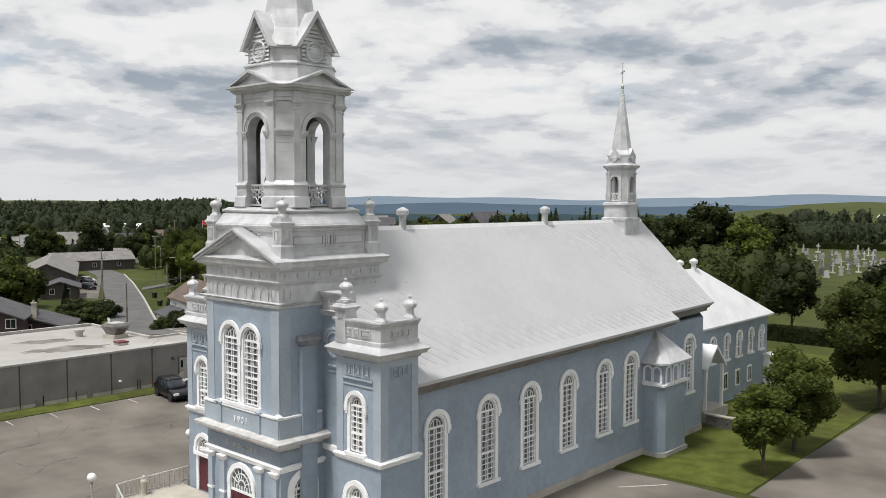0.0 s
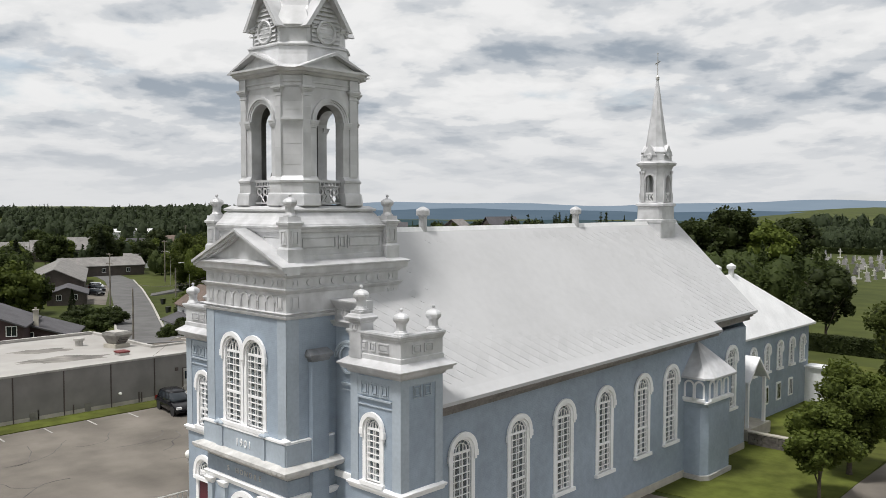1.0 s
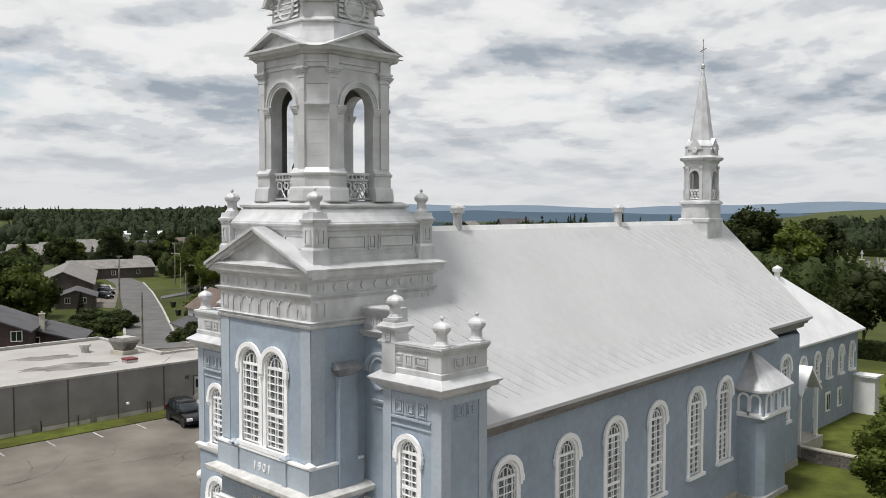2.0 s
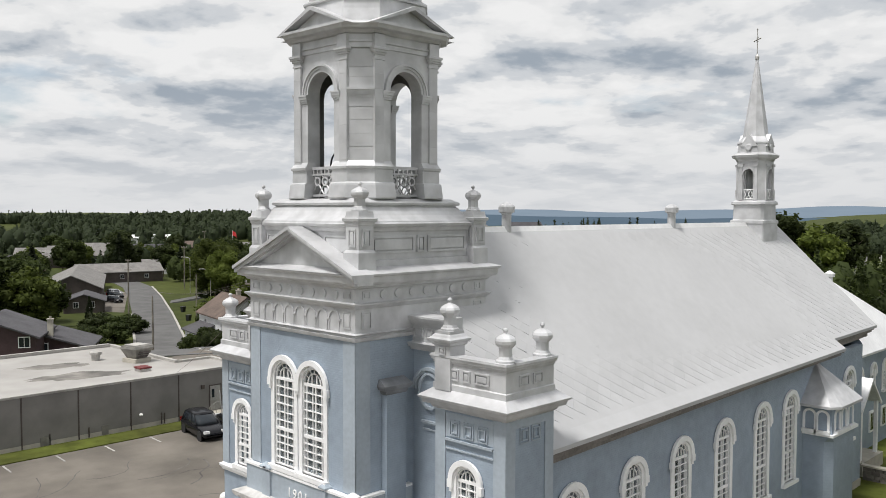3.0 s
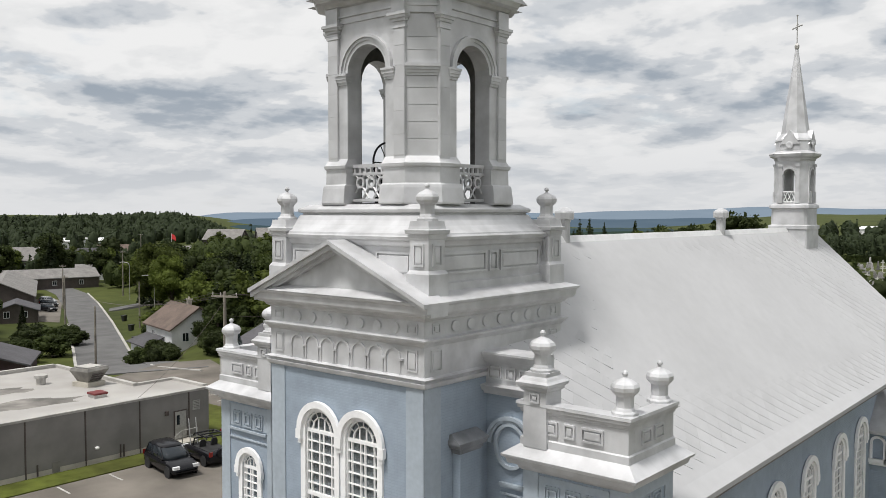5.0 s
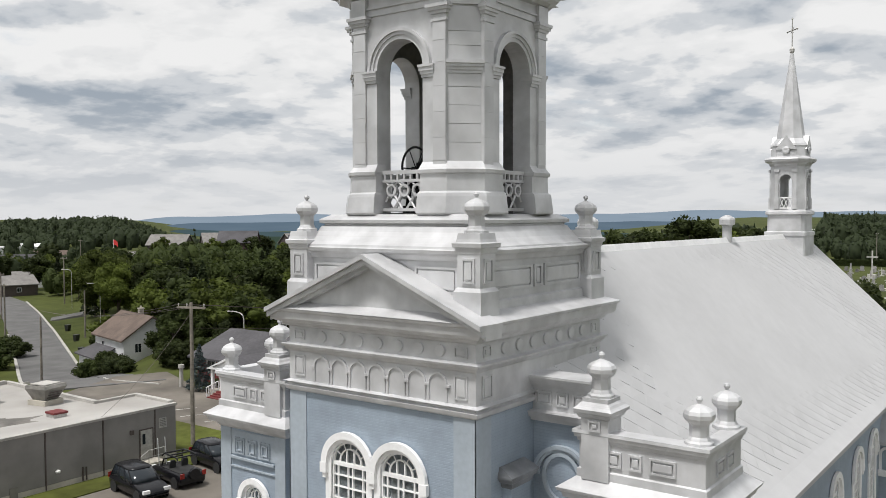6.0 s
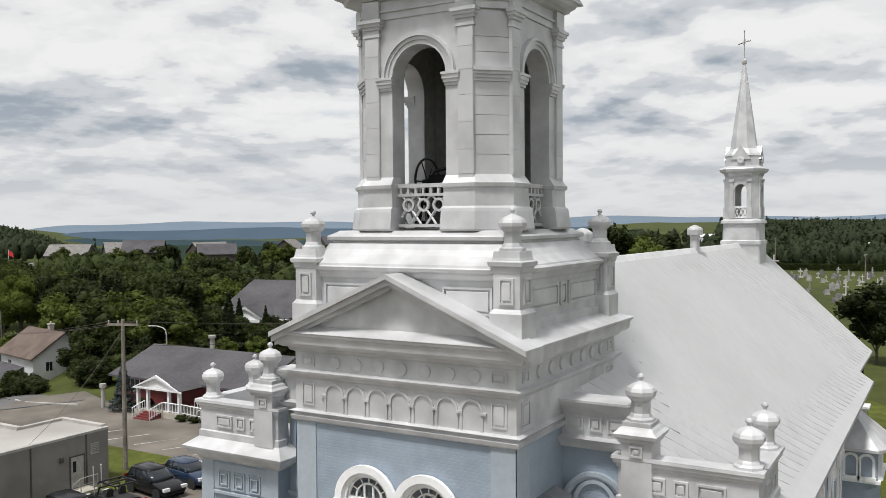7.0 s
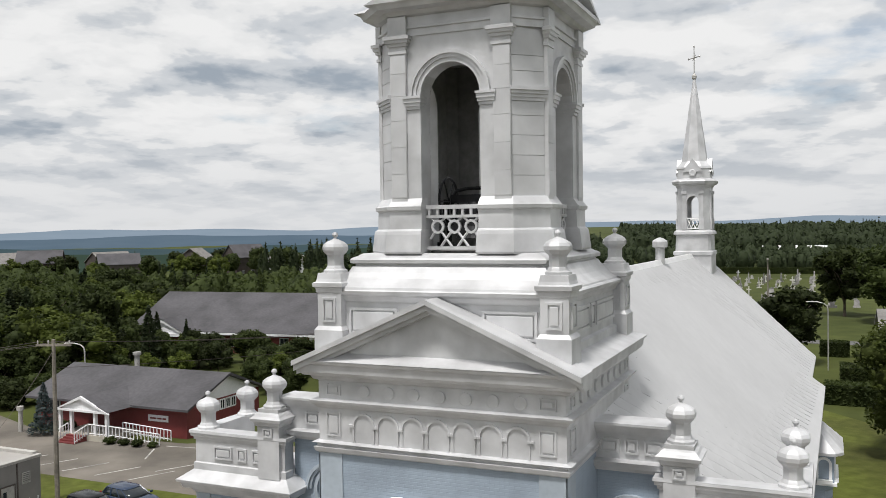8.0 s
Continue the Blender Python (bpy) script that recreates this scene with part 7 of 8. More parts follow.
s.box(SX1 + 0.001, SX1 + 0.16, 17.2, 17.45, 2.3, 2.6)
part("lamp_box", s, SIDING_DARK, shed, "dark wall lamp housing")
s = Shape()
s.box(SX1 + 0.021, SX1 + 1.25, 17.75, 19.15, 0.0, 0.38)
for k in range(2):
    s.box(SX1 + 0.021, SX1 + 1.25, 17.47 - 0.28 * k, 17.749 - 0.28 * k, 0.0, 0.25 - 0.125 * k)
part("door_steps", s, CONCRETE, shed, "concrete landing with two steps")
s = Shape()
s.tube([(SX1 + 1.2, 17.25, 0.12), (SX1 + 1.2, 17.25, 0.98), (SX1 + 1.2, 17.85, 1.3), (SX1 + 1.2, 19.1, 1.3), (SX1 + 1.2, 19.1, 0.38)], 0.025, 6)
s.tube([(SX1 + 1.2, 17.85, 1.3), (SX1 + 1.2, 17.85, 0.38)], 0.025, 6)
s.tube([(SX1 + 1.2, 17.25, 0.55), (SX1 + 1.2, 17.85, 0.85), (SX1 + 1.2, 19.1, 0.85)], 0.02, 6)
part("door_rail", s, GALV, shed, "galvanised tube handrail")
for yy, w, z1 in ((13.7, 0.09, 0.95), (13.95, 0.09, 0.9), (9.0, 0.5, 0.75), (8.0, 0.1, 0.8), (5.2, 0.08, 0.85), (4.6, 0.7, 0.7)):
    s = Shape()
    s.box(SX1 + 0.021, SX1 + 0.06, yy, yy + w, 0.05, z1)
    part("stub_pipe" if w < 0.2 else "vent_plate", s, SIDING_DARK if w < 0.2 else OLD_GALV, shed)
s = Shape()
s.lathe([(0.02, 0), (0.14, 0.02), (0.16, 0.12), (0.05, 0.2)], 8, at=(SX1 + 0.15, 12.0, 1.0))
part("wall_lamp", s, GLOBE, shed)
# sooty ponding stains on the membrane
STAIN = material("ponding_stain", (0.20, 0.187, 0.168), 0.85, vary=0.22, grain=0.8, stain=0.5)
rng = random.Random(9)
for cx, cy, rx, ry in ((-47.0, 9.6, 1.3, 2.6), (-41.4, 9.4, 1.7, 3.4)):
    s = Shape()
    ring = [(cx + rx * (1 + rng.uniform(-0.3, 0.3)) * math.cos(a * 0.2618) + 0.25 * ry * math.sin(a * 0.2618), cy + ry * (1 + rng.uniform(-0.25, 0.25)) * math.sin(a * 0.2618)) for a in range(24)]
    s.add([(cx, cy, SH + 0.027)] + [(x, y, SH + 0.026) for x, y in ring], [(0, 1 + i, 1 + (i + 1) % 24) for i in range(24)])
    part("roof_stain", s, STAIN, shed, "dark ponding stain")
# plant on the roof
ac = thing("rooftop_unit", "weathered galvanised rooftop ventilation unit with a flared hood", "ventilation unit", at=pose(-44.4, 15.4, SH + 0.021, 0, 0, 12))
s = Shape()
s.box(-0.85, 0.85, -0.8, 0.8, 0, 0.35)
part("base", s, CONCRETE, ac)
s = Shape()
s.loft([[(-0.6, -0.55, 0.35), (0.6, -0.55, 0.35), (0.6, 0.55, 0.35), (-0.6, 0.55, 0.35)], [(-1.0, -0.9, 1.15), (1.05, -0.95, 1.2), (1.1, 0.95, 1.25), (-1.0, 0.9, 1.15)], [(-0.95, -0.85, 1.38), (0.95, -0.9, 1.42), (1.0, 0.9, 1.45), (-0.95, 0.85, 1.38)]])
part("hood", s, OLD_GALV, ac)
s = Shape()
s.box(-0.7, 0.75, -0.7, 0.7, 1.44, 1.5)
part("lid", s, KERB, ac)
for k in range(3):
    s = Shape()
    s.box(0.72 + 0.13 * k, 0.8 + 0.13 * k, -0.5, 0.5, 0.5 + 0.2 * k, 0.56 + 0.2 * k)
    part("louvre", s, SIDING_DARK, ac)
rb = thing("roof_hatch", "small rusty roof hatch on the membrane roof", "roof hatch")
s = Shape()
s.box(-40.5, -39.5, 13.3, 14.2, SH + 0.021, SH + 0.25)
part("curb", s, GALV, rb)
s = Shape()
s.box(-40.55, -39.45, 13.25, 14.25, SH + 0.25, SH + 0.38)
part("lid", s, BRICK_RED, rb)
rv = thing("roof_vent", "small mushroom vent on the warehouse roof", "vent")
s = Shape()
s.lathe([(0.35, SH + 0.021), (0.35, SH + 0.5), (0.5, SH + 0.52), (0.5, SH + 0.75), (0.1, SH + 0.85)], 10, at=(-47.5, 13.2, 0))
part("cowl", s, KERB, rv)


# ---------------------------------------------------------------- cars
def car(label, x, y, turn, length, width, height, paint, hood=0.9, boxy=0.0, z=0.03, roofless=False):
    """Nose towards local +x."""
    ob = thing("car", label, "car", "parked cars", at=pose(x, y, z, 0, 0, turn))
    L, W, H = length / 2, width / 2, height
    s = Shape()
    belt = 0.98
    rows = [(-L, 0.84, 0.42, 0.80), (-L + 0.07, 0.93, 0.31, 0.94), (-L + 0.3, 0.985, 0.27, belt), (-L + 0.8, 1.0, 0.26, belt + 0.01), (0, 1.0, 0.26, belt), (L - hood - 0.1, 1.0, 0.26, belt - 0.01),
            (L - hood + 0.3, 0.99, 0.26, belt - 0.05), (L - 0.45, 0.965, 0.27, belt - 0.13), (L - 0.2, 0.91, 0.29, belt - 0.2), (L - 0.05, 0.80, 0.34, belt - 0.3), (L, 0.70, 0.42, belt - 0.42)]
    rings = []
    for a, k, zl, zb in rows:
        w = W * k
        half = [(w - 0.10, zl), (w - 0.02, zl + 0.10), (w, zl + (zb - zl) * 0.55), (w - 0.02, zb - 0.12), (w - 0.07, zb - 0.04), (w - 0.16, zb), (w * 0.5, zb + 0.025)]
        rings.append([(a, -p, q) for p, q in half] + [(a, p, q) for p, q in reversed(half)])
    s.loft(rings)
    part("body", s, paint, ob, smooth=True)
    a0, a1 = -L + 0.1, L - hood

    def plan(t, grow=0.0):
        """Rounded plan of the cabin, from belt (0) to roof (1)."""
        r0, r1 = a0 + (0.42 - 0.25 * boxy) * t ** 1.3 - grow, a1 - (0.95 - 0.45 * boxy) * t + grow
        w, zz, c = W - 0.07 - 0.17 * t + grow, belt - 0.02 + (H - belt) * t, 0.22
        return [(r0 + c, -w, zz), (r1 - c * 1.6, -w, zz), (r1 - 0.05, -w + c, zz), (r1, 0, zz), (r1 - 0.05, w - c, zz), (r1 - c * 1.6, w, zz), (r0 + c, w, zz), (r0 + 0.03, w - c, zz), (r0, 0, zz), (r0 + 0.03, -w + c, zz)]

    if not roofless:
        s = Shape()
        s.loft([plan(0), plan(0.45), plan(0.9)])
        part("greenhouse", s, CAR_GLASS, ob, smooth=True)
        s = Shape()
        s.loft([plan(0.86, 0.012), plan(0.93, 0.0), [(p[0] * 0.96, p[1] * 0.9, H - 0.015) for p in plan(1)], [(p[0] * 0.7, p[1] * 0.5, H + 0.012) for p in plan(1)]])
        part("roof", s, paint, ob, smooth=True)
        lo, hi = plan(0, 0.004), plan(0.9, 0.004)
        for i, j, f in ((0, 1, 0.0), (0, 1, 0.33), (0, 1, 0.68), (0, 1, 1.0), (6, 5, 0.0), (6, 5, 0.33), (6, 5, 0.68), (6, 5, 1.0)):
            s = Shape()
            s.tube([Vector(lo[i]).lerp(Vector(lo[j]), f), Vector(hi[i]).lerp(Vector(hi[j]), f)], 0.035, 4)
            part("pillar", s, paint, ob)
        for e in (-1, 1):
            s = Shape(pose(a1 - 0.35, e * (W + 0.05), belt + 0.06))
            s.loft([[(-0.07 * k, -0.09 * k, zz), (0.07 * k, -0.07 * k, zz), (0.07 * k, 0.07 * k, zz), (-0.07 * k, 0.09 * k, zz)] for zz, k in ((-0.06, 0.7), (-0.02, 1), (0.05, 1), (0.09, 0.7))])
            part("wing_mirror", s, paint, ob)
    else:
        s = Shape()
        s.box(-L + 0.35, a1 - 0.2, -W + 0.2, W - 0.2, belt - 0.01, belt + 0.035)
        part("cockpit", s, TYRE, ob, "dark open cockpit")
        for e in (-0.42, 0.42):
            s = Shape(pose(-0.15, e, belt, 0, -12, 0))
            s.loft([[(-0.09, -0.22, 0), (0.06, -0.22, 0), (0.06, 0.22, 0), (-0.09, 0.22, 0)], [(-0.08, -0.23, 0.35), (0.05, -0.23, 0.35), (0.05, 0.23, 0.35), (-0.08, 0.23, 0.35)], [(-0.06, -0.13, 0.55), (0.03, -0.13, 0.55), (0.03, 0.13, 0.55), (-0.06, 0.13, 0.55)]])
            part("seat", s, TYRE, ob)
        s = Shape(pose(a1 - 0.15, 0, belt, 0, -18, 0))
        band(s, [(-W + 0.25, 0.06), (W - 0.25, 0.06), (W - 0.3, 0.5), (-W + 0.3, 0.5)], [(-W + 0.18, 0.0), (W - 0.18, 0.0), (W - 0.23, 0.57), (-W + 0.23, 0.57)], -0.03, 0.03, Matrix.Rotation(radians(90), 4, "Z"))
        part("windscreen_frame", s, paint, ob)
    for e in (-1, 1):
        for ex in (-L + 0.8, L - 0.85):
            s = Shape(pose(ex, e * (W - 0.012), 0.33, 90))
            s.lathe([(0.335, -0.02), (0.405, -0.02), (0.405, 0.02), (0.335, 0.02)], 18)
            part("wheel_arch", s, TYRE, ob)
    for ex, nm in ((-L + 0.8, "r"), (L - 0.85, "f")):
        for e in (-1, 1):
            s = Shape(pose(ex, e * (W - 0.1), 0.33, 90))
            s.lathe([(0.22, -0.1), (0.32, -0.1), (0.34, -0.06), (0.34, 0.06), (0.32, 0.1), (0.22, 0.1)], 16)
            wheel = part("wheel", s, TYRE, ob)
            s = Shape(pose(ex, e * (W - 0.1), 0.33, 90))
            s.lathe([(0.05, -0.105), (0.21, -0.1), (0.21, 0.1), (0.05, 0.105)], 10)
            part("rim", s, RIM, wheel)
    for e in (-1, 1):
        s = Shape()
        s.box(L - 0.22, L - 0.02, min(e * (W - 0.5), e * (W - 0.08)), max(e * (W - 0.5), e * (W - 0.08)), 0.62, 0.8)
        part("headlight", s, LAMP_CLEAR, ob)
        s = Shape()
        s.box(-L - 0.01, -L + 0.06, min(e * (W - 0.3), e * (W - 0.05)), max(e * (W - 0.3), e * (W - 0.05)), 0.75, 1.05)
        part("tail_light", s, LAMP_RED, ob)
    return ob


car("black minivan parked in the lot", -31.8, 14.4, -8, 4.7, 1.9, 1.75, CAR_BLACK, 1.1)
jeep = car("black open off-road car with a roll cage", -32.0, 17.3, 172, 4.2, 1.85, 1.75, CAR_BLACK, 1.3, 1.0, roofless=True)
s = Shape()
for e in (-1, 1):
    s.tube([(-1.4, e * 0.7, 1.75), (-1.3, e * 0.7, 1.9), (0.3, e * 0.7, 1.9), (0.6, e * 0.7, 1.7)], 0.05)
for xx in (-1.3, -0.4, 0.3):
    s.tube([(xx, -0.7, 1.9), (xx, 0.7, 1.9)], 0.05)
s.lathe([(0.36, -0.1), (0.38, 0.1), (0.1, 0.12)], 12, m=pose(-2.2, 0, 0.95, 0, 90, 0))
part("roll_cage", s, CAR_BLACK, jeep)
for e in (0.25, 0.75):
    s = Shape()
    s.tube([(0.9, e, 1.0), (0.1, e + 0.5, 3.0)], 0.03, 4)
    part("pale_board", s, SIDING_WHITE, jeep, "pale board standing out of the open car")
car("dark blue hatchback parked in the lot", -32.3, 23.7, -8, 4.3, 1.8, 1.5, CAR_BLUE, 1.0)
car("black crossover parked beside the grass", -32.6, 21.0, -8, 4.5, 1.85, 1.68, CAR_BLACK, 1.1)
for x, y, turn, p, nm in ((-187, 79, 10, CAR_SILVER, "silver"), (-180, 76, 10, CAR_BLACK, "black"), (-171, 71.5, 10, CAR_BLACK, "black")):
    car(f"{nm} car parked at a house by the street", x, y, turn, 4.9, 1.9, 1.6, p, z=LOW + 0.05)


# ---------------------------------------------------------------- poles, wires, lamps, bins
def street_lamp(x, y, h, turn, z=0.0):
    ob = thing("street_lamp", "grey street lamp with a curved arm", "street lamp", "street lamps", at=pose(x, y, z, 0, 0, turn))
    s = Shape()
    s.tube([(0, 0, 0), (0, 0, h - 0.8), (0.1, 0, h - 0.3), (0.5, 0, h), (1.3, 0, h + 0.15), (2.2, 0, h + 0.15)], 0.07)
    part("arm", s, GALV, ob)
    s = Shape()
    s.lathe([(0.05, 0.12), (0.16, 0.06), (0.18, 0), (0.1, -0.06)], 8, at=(2.3, 0, h + 0.1))
    part("luminaire", s, KERB, ob)
    return ob


def utility_pole(x, y, h, turn, bar=2.4, z=0.0):
    ob = thing("utility_pole", "weathered wooden utility pole with a crossarm", "utility pole", "utility poles", at=pose(x, y, z, 0, 0, turn))
    s = Shape()
    s.lathe([(0.17, 0), (0.15, h * 0.5), (0.12, h)], 8)
    part("pole", s, WOOD_POLE, ob)
    if bar:
        s = Shape()
        s.box(-bar / 2, bar / 2, -0.06, 0.06, h - 0.45, h - 0.3)
        arm = part("crossarm", s, WOOD_POLE, ob)
        for u in (-bar * 0.45, -bar * 0.15, bar * 0.45):
            s = Shape()
            s.lathe([(0.03, h - 0.3), (0.05, h - 0.2), (0.06, h - 0.12), (0.02, h - 0.06)], 6, at=(u, 0, 0))
            part("insulator", s, KERB, arm)
    return ob


utility_pole(-38.5, 23.5, 10.7, 20)
utility_pole(-96.5, 43.3, 8.6, 0, 0, float(land(-96.5, 43.3)))
utility_pole(-141.5, 61, 10, 30, 1.6, LOW)
utility_pole(-173, 76, 10, 30, 1.6, LOW)
utility_pole(-188, 99, 12, 30, 1.6, LOW)
utility_pole(-128, 68.5, 9, 30, 0, LOW)
utility_pole(-300, 170, 13, 30, 1.6, LOW)
utility_pole(-3, 180, 10, 80, 2.0)
utility_pole(-40, 300, 11, 70, 2.2)
street_lamp(-64.2, 50.4, 5.7, 190)
street_lamp(-132, 74, 9.5, 215, LOW)
street_lamp(-176, 94, 9.5, 215, LOW)
street_lamp(8.6, 94, 8.0, 170)


def wire(a, b, sag=0.6):
    s = Shape()
    a, b = Vector(a), Vector(b)
    pts = [a.lerp(b, t / 10) - Vector((0, 0, sag * 4 * (t / 10) * (1 - t / 10))) for t in range(11)]
    s.tube(pts, 0.016, 3)
    ob = tagged(part("overhead_wire", s, SIDING_DARK), "thin overhead wire between poles", "wire", "overhead wires")
    return ob


for u in (-1.0, 0.2, 1.1):
    c, q = math.cos(radians(20)), math.sin(radians(20))
    wire((-38.5 + u * c, 23.5 + u * q, 10.55), (-20 + u * c, 75 + u * q, 9.2), 1.2)
    wire((-38.5 + u * c, 23.5 + u * q, 10.55), (-96.5, 43.3, 4.6), 0.8)
wire((-38.5, 23.5, 8.8), (-20, 75, 8.0), 1.0)
wire((-38.5, 23.5, 10.0), (-37.1, 15.2, 3.9), 0.5)


def globe_lamp(x, y, h):
    ob = thing("globe_lamp", "slender lamp post with a white opal globe", "lamp post", "globe lamps", at=pose(x, y, 0))
    s = Shape()
    s.lathe([(0.2, 0), (0.2, 0.5), (0.12, 0.6), (0.1, 0.9), (0.06, 1.0), (0.05, h - 0.5), (0.1, h - 0.45), (0.06, h - 0.4), (0.09, h - 0.25)], 10)
    part("post", s, GALV, ob)
    s = Shape()
    s.lathe([(0.05, -0.24)] + [(0.24 * math.cos(radians(a)), 0.24 * math.sin(radians(a))) for a in range(-75, 90, 15)] + [(0.01, 0.24)], 14, at=(0, 0, h))
    part("globe", s, GLOBE, ob, smooth=True)
    return ob


globe_lamp(-9.7, 2.75, 3.35)
globe_lamp(-6.0, -5.1, 3.3)
flat("terrace", [(-9.6, 2.1), (-9.6, -2.2), (-5, -3.4), (5, -3.4), (9.4, -2.2), (9.4, 2.1)], 0.45, CONCRETE, "concrete entrance terrace of the church", "terrace", 0.45)
fence = thing("railing", "weathered pale metal terrace railing", "railing", at=pose(0, 0, 0))
RAIL = [(-9.5, 2.5), (-9.5, -1.6), (-9.4, -2.1), (-6.2, -3.2)]
s = Shape()
s.tube([(x, y, 1.4) for x, y in RAIL], 0.045, 5)
part("top_rail", s, WEATHERED, fence)
s = Shape()
s.tube([(x, y, 0.6) for x, y in RAIL], 0.035, 5)
part("bottom_rail", s, WEATHERED, fence)
for a, b in zip(RAIL[:-1], RAIL[1:]):
    n = max(int(math.hypot(b[0] - a[0], b[1] - a[1]) / 0.3), 1)
    for i in range(n):
        s = Shape()
        x, y = a[0] + (b[0] - a[0]) * i / n, a[1] + (b[1] - a[1]) * i / n
        s.box(x - 0.02, x + 0.02, y - 0.02, y + 0.02, 0.45, 1.4)
        part("baluster", s, WEATHERED, fence)
post = thing("gate_post", "stubby yellowed stone post at the terrace edge", "post", at=pose(-9.3, -0.5, 0.45))
s = Shape()
s.lathe([(0.25, 0), (0.2, 0.1), (0.16, 0.4), (0.2, 0.8), (0.1, 0.95), (0.12, 1.05), (0.02, 1.15)], 10)
part("shaft", s, CONCRETE, post)

for x, y in ((-112.5, 58.6), (-127, 66.2), (-141.5, 73)):
    b = thing("wheelie_bin", "black wheelie bin at the kerb", "bin", "wheelie bins", at=pose(x, y, float(land(x, y)), 0, 0, 20))
    s = Shape()
    s.loft([[(-0.3, -0.35, 0.08), (0.3, -0.35, 0.08), (0.3, 0.35, 0.08), (-0.3, 0.35, 0.08)], [(-0.38, -0.45, 1.2), (0.38, -0.45, 1.2), (0.38, 0.45, 1.2), (-0.38, 0.45, 1.2)]])
    part("body", s, BIN_PLASTIC, b)
    s = Shape()
    s.box(-0.42, 0.42, -0.5, 0.5, 1.2, 1.28)
    part("lid", s, BIN_PLASTIC, b)
fl = thing("flag_pole", "white flag pole with a red and white flag", "flag pole", at=pose(-262, 160, LOW))
s = Shape()
s.lathe([(0.1, 0), (0.06, 14)], 6)
part("pole", s, SIDING_WHITE, fl)
s = Shape()
s.add([(0.05, 0, 13.8), (1.6, 0.2, 13.4), (3.0, -0.2, 12.8), (3.0, -0.2, 11.2), (1.6, 0.2, 11.8), (0.05, 0, 12.0)], [(0, 1, 4, 5), (1, 2, 3, 4)])
part("flag", s, RED_FLAG, fl)
mb = thing("post_box", "grey post with a small box by the driveway", "post", at=pose(-57.5, 36.6, 0))
s = Shape()
s.lathe([(0.2, 0), (0.2, 1.9), (0.32, 1.95), (0.3, 2.3), (0.05, 2.35)], 8)
part("body", s, KERB, mb)

# ---------------------------------------------------------------- churchyard
def stone_mesh(kind):
    s = Shape()
    s.box(-0.5, 0.5, -0.22, 0.22, 0, 0.22)
    if kind == 0:
        o = [(-0.38, 0.22), (0.38, 0.22), (0.38, 0.85), (0.25, 1.02), (0, 1.08), (-0.25, 1.02), (-0.38, 0.85)]
        s.extrude(o, -0.1, 0.1)
    elif kind == 1:
        s.loft([[(-a, -a, z), (a, -a, z), (a, a, z), (-a, a, z)] for z, a in ((0.22, 0.24), (0.8, 0.22), (0.82, 0.28), (0.95, 0.28), (0.97, 0.17), (1.9, 0.1), (2.05, 0.01))])
    else:
        s.box(-0.09, 0.09, -0.09, 0.09, 0.22, 1.8)
        s.box(-0.4, 0.4, -0.085, 0.085, 1.2, 1.38)
    return s.mesh("gravestone")


STONES = [stone_mesh(k) for k in range(3)]
WHITE_STONE = material("white_marble", (0.50, 0.49, 0.46), 0.6, vary=0.12)
for m_, st in ((STONE_GREY, STONES[0]), (STONE_GREY, STONES[1]), (WHITE_STONE, STONES[2])):
    st.materials.append(m_)
grng = random.Random(77)
count = 0
for row in range(16):
    for col in range(26):
        if count >= 280 or grng.random() < 0.3:
            continue
        x, y = -96 + 4.4 * col + grng.uniform(-0.6, 0.6), 176 + 6.6 * row + grng.uniform(-0.8, 0.8)
        kind = grng.choice((0, 0, 0, 1, 2))
        ob = part("gravestone", STONES[kind], None)
        k = grng.uniform(0.9, 1.7)
        ob.matrix_basis = Matrix.LocRotScale((x, y, float(land(x, y))), Euler((grng.uniform(-0.03, 0.03), 0, grng.uniform(-0.15, 0.15))), (k, k, k * grng.uniform(0.85, 1.15)))
        tagged(ob, ("grey granite gravestone in the grass", "tall grey obelisk gravestone", "pale stone cross gravestone")[kind], "gravestone", "gravestones")
        count += 1
mon = thing("calvary", "tall white churchyard cross on a plinth", "cross", at=pose(-30, 236, float(land(-30, 236))))
s = Shape()
s.box(-1, 1, -1, 1, 0, 1.2)
part("plinth", s, WHITE_STONE, mon)
s = Shape()
s.box(-0.16, 0.16, -0.16, 0.16, 1.2, 7.5)
s.box(-1.4, 1.4, -0.15, 0.15, 5.6, 5.95)
part("shaft", s, WHITE_STONE, mon)


def hedge(label, x0, y0, x1, y1, w, h, seed):
    rng_ = np.random.default_rng(seed)
    L = math.hypot(x1 - x0, y1 - y0)
    n = int(L * (w + 2 * h) * 26)
    p = np.stack([rng_.uniform(0, L, n), rng_.uniform(-w / 2, w / 2, n), rng_.uniform(0.05, h, n)], 1)
    side = rng_.uniform(size=n)
    p[:, 2] = np.where(side < 0.4, h, p[:, 2])
    p[:, 1] = np.where((side > 0.4), np.sign(p[:, 1]) * w / 2, p[:, 1])
    a = math.atan2(y1 - y0, x1 - x0)
    q = np.stack([x0 + p[:, 0] * math.cos(a) - p[:, 1] * math.sin(a), y0 + p[:, 0] * math.sin(a) + p[:, 1] * math.cos(a), p[:, 2]], 1)
    v, f = cards(q, 0.2, rng_)
    ob = thing("hedge", label, "hedge", "clipped hedges")
    part("leaves", quick_mesh("hedge", v, f), LEAF_DARK, ob)
    s = Shape(Matrix.Translation((x0, y0, 0)) @ Matrix.Rotation(a, 4, "Z"))
    s.box(0, L, -w / 2 + 0.12, w / 2 - 0.12, 0, h - 0.12)
    part("core", s, LEAF_DARK, ob)


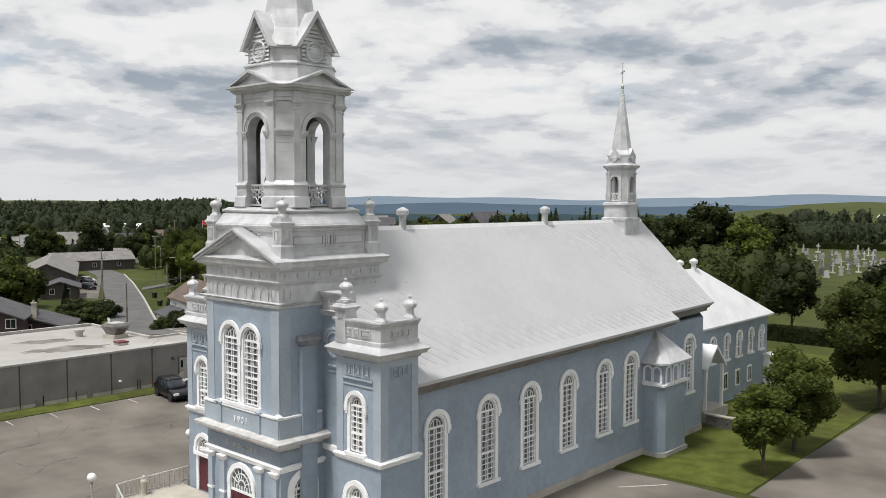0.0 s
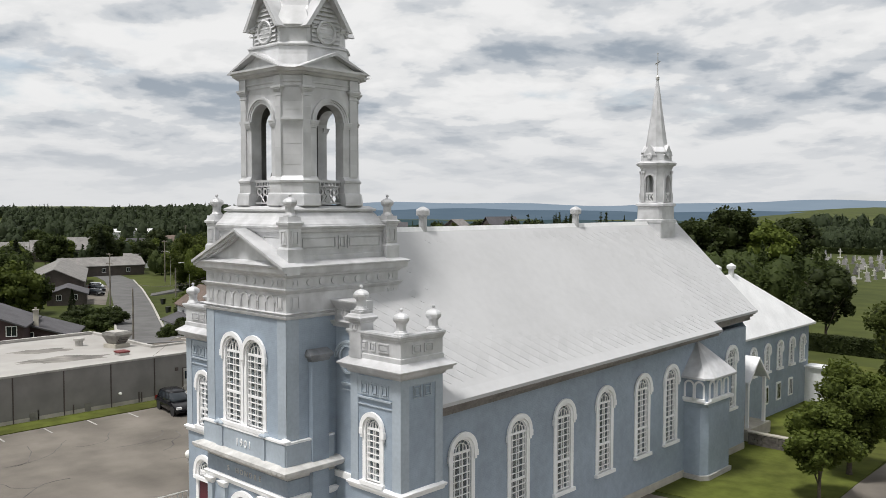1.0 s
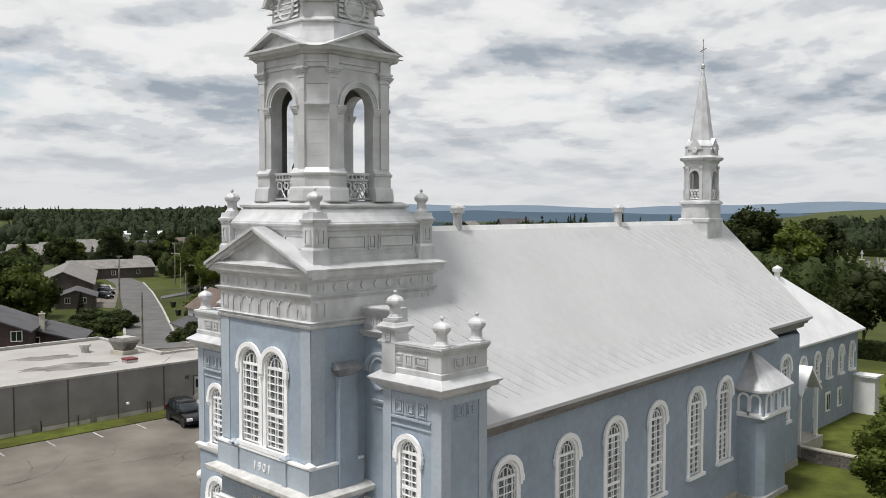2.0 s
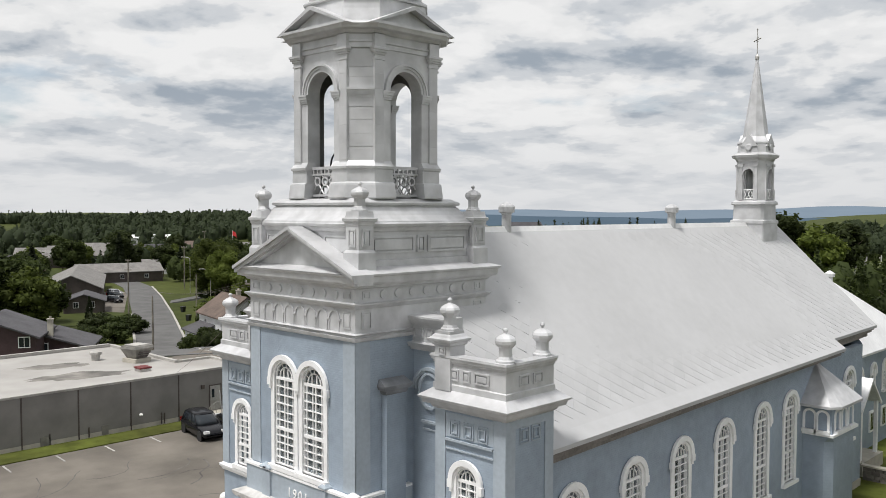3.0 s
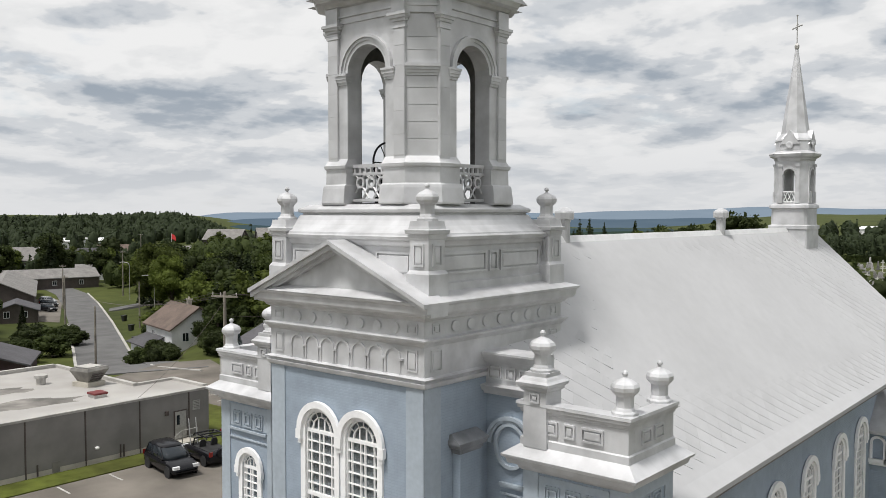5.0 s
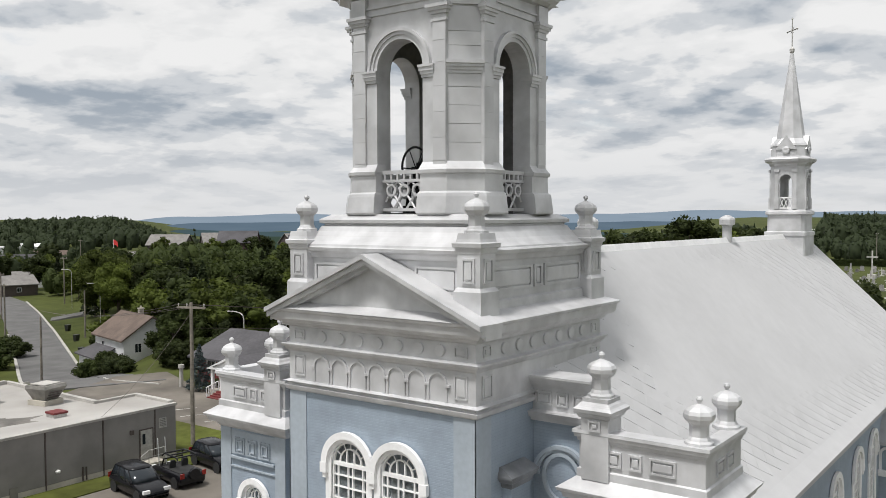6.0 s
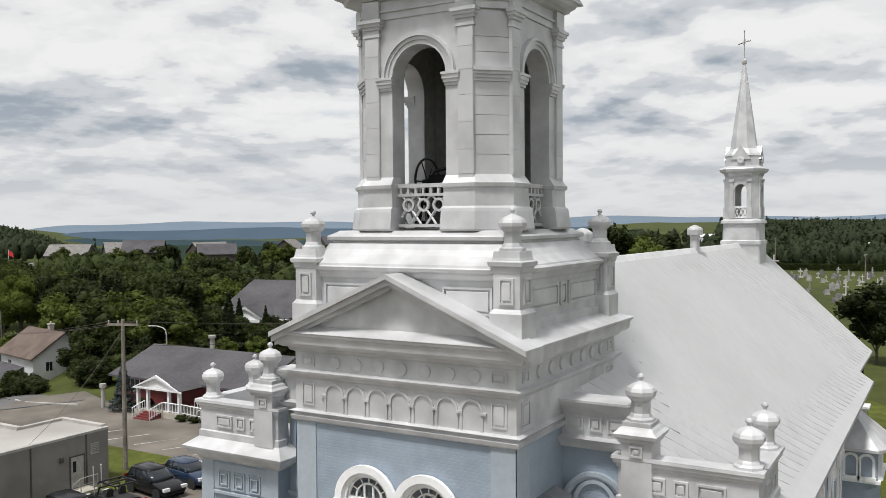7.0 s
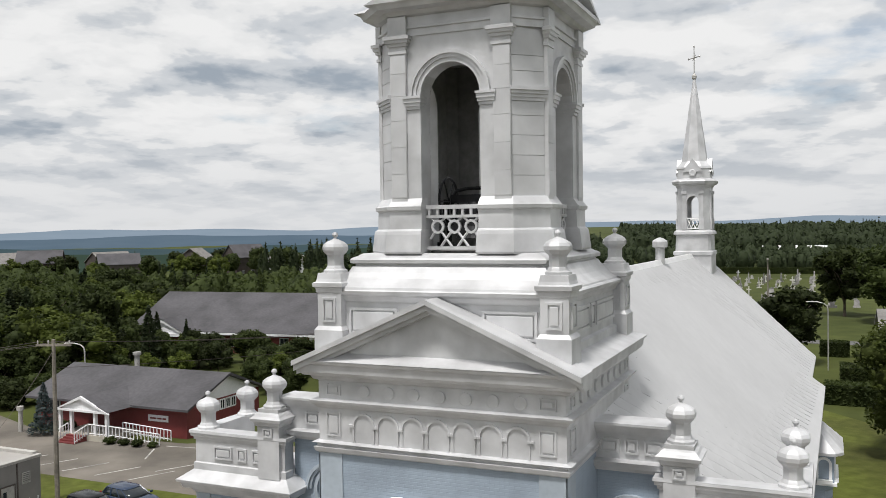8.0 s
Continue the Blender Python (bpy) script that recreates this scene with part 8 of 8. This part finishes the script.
hedge("dark clipped hedge behind the sacristy", -12, 82, 4, 82, 1.6, 1.9, 1)
hedge("clipped green hedge across the lawn", 8.2, 74, 13.0, 74, 2.4, 2.0, 2)
hedge("pale green clipped hedge beside the cottage lawn", 9.8, 88, 14.4, 88, 4.0, 1.7, 5)
hedge("clipped green hedge by the cottage", 7.6, 106, 11.2, 106, 2.0, 2.0, 3)
hedge("clipped green hedge beside the cottage wall", 12.5, 106, 14.4, 106, 1.8, 2.1, 4)
hedge("tall hedge closing the churchyard", -80, 292, 30, 300, 2, 2.2, 6)
flat("driveway", [(2, 118), (30, 118), (30, 122), (2, 122)], 0.035, ROAD, "pale narrow drive through the lawns", "driveway")
# low stone wall and steps by the sacristy porch
rw = thing("retaining_wall", "low rough grey stone retaining wall", "wall", at=pose(0, 0, 0))
s = Shape()
s.box(6.9, 11.4, 37.7, 38.05, 0, 0.88)
part("core", s, STONE_BROWN, rw)
s = Shape()
s.box(6.8, 11.5, 37.6, 38.1, 0.882, 0.98)
part("coping", s, CONCRETE, rw)
for j in range(4):
    for k in range(9):
        s = Shape()
        x0 = 6.9 + 0.5 * k + (0.22 if j % 2 else 0)
        s.box(x0 + 0.015, min(x0 + 0.485, 11.4), 37.64, 37.7, 0.02 + 0.215 * j, 0.22 + 0.215 * j)
        part("stone", s, STONE_BROWN, rw)

# ---------------------------------------------------------------- roof sheets, laid on the diagonal
def slope_point(section, y, b, lift):
    """A point on a roof slope, b metres down from the ridge."""
    profile = section(y)
    for (x0, z0), (x1, z1) in zip(profile[:-1], profile[1:]):
        d = math.hypot(x1 - x0, z1 - z0)
        if b <= d or (x1, z1) == profile[-1]:
            t = b / d
            return (x0 + (x1 - x0) * t + lift * (z0 - z1) / d, y, z0 + (z1 - z0) * t + lift * (x1 - x0) / d)
        b -= d


def roof_sheets(section, ya, yb, parent, near):
    length = min(sum(math.hypot(b[0] - a[0], b[1] - a[1]) for a, b in zip(section(y)[:-1], section(y)[1:])) for y in (ya, yb))
    rng = random.Random(3)
    P, Q, g = 0.54, 0.54, 0.009  # sheet sides and half the gap
    c = math.sqrt(0.5)
    rest = Shape()
    for i in range(-90, 90):
        for j in range(-90, 90):
            u, v = i * P, j * Q
            gg = g if 4 + (u - v) * c < near - ya else 0.006
            corners = [(u + gg, v + gg), (u + P - gg, v + gg), (u + P - gg, v + Q - gg), (u + gg, v + Q - gg)]
            pts = [(ya + 4 + (p - q) * c, (p + q) * c) for p, q in corners]
            if min(p[0] for p in pts) < ya + 0.05 or max(p[0] for p in pts) > yb - 0.05 or min(p[1] for p in pts) < 0.12 or max(p[1] for p in pts) > length - 0.03:
                continue
            yc, bc = sum(p[0] for p in pts) / 4, sum(p[1] for p in pts) / 4
            worn = abs(yc - (11.0 - 0.72 * bc)) < 0.9 + 0.5 * math.sin(bc * 3)
            curl = rng.uniform(0.0, 0.03) if worn and rng.random() < 0.6 else rng.uniform(0.0, 0.004)
            k = 1.0 if yc < near else 0.6
            lifts = [0.004, 0.008 + curl * k, 0.013 + curl * k, 0.008]
            top = [slope_point(section, y, b, h) for (y, b), h in zip(pts, lifts)]
            low = [slope_point(section, y, b, 0.001) for y, b in pts]
            s = Shape() if yc < near else rest
            s.add(low + top, [(4, 5, 6, 7), (0, 1, 5, 4), (1, 2, 6, 5), (2, 3, 7, 6), (3, 0, 4, 7)])
            if s is not rest:
                part("shingle", s, ROOF, parent)
    if rest.v:
        tagged(part("shingle_field", rest, ROOF_FAR, parent), kind="stuff")


roof_sheets(nave_slope, NY0 + 0.5, EY, roof, 12.0)
roof_sheets(rear_slope, EY, NY1 + 0.45, roof_rear, 0)
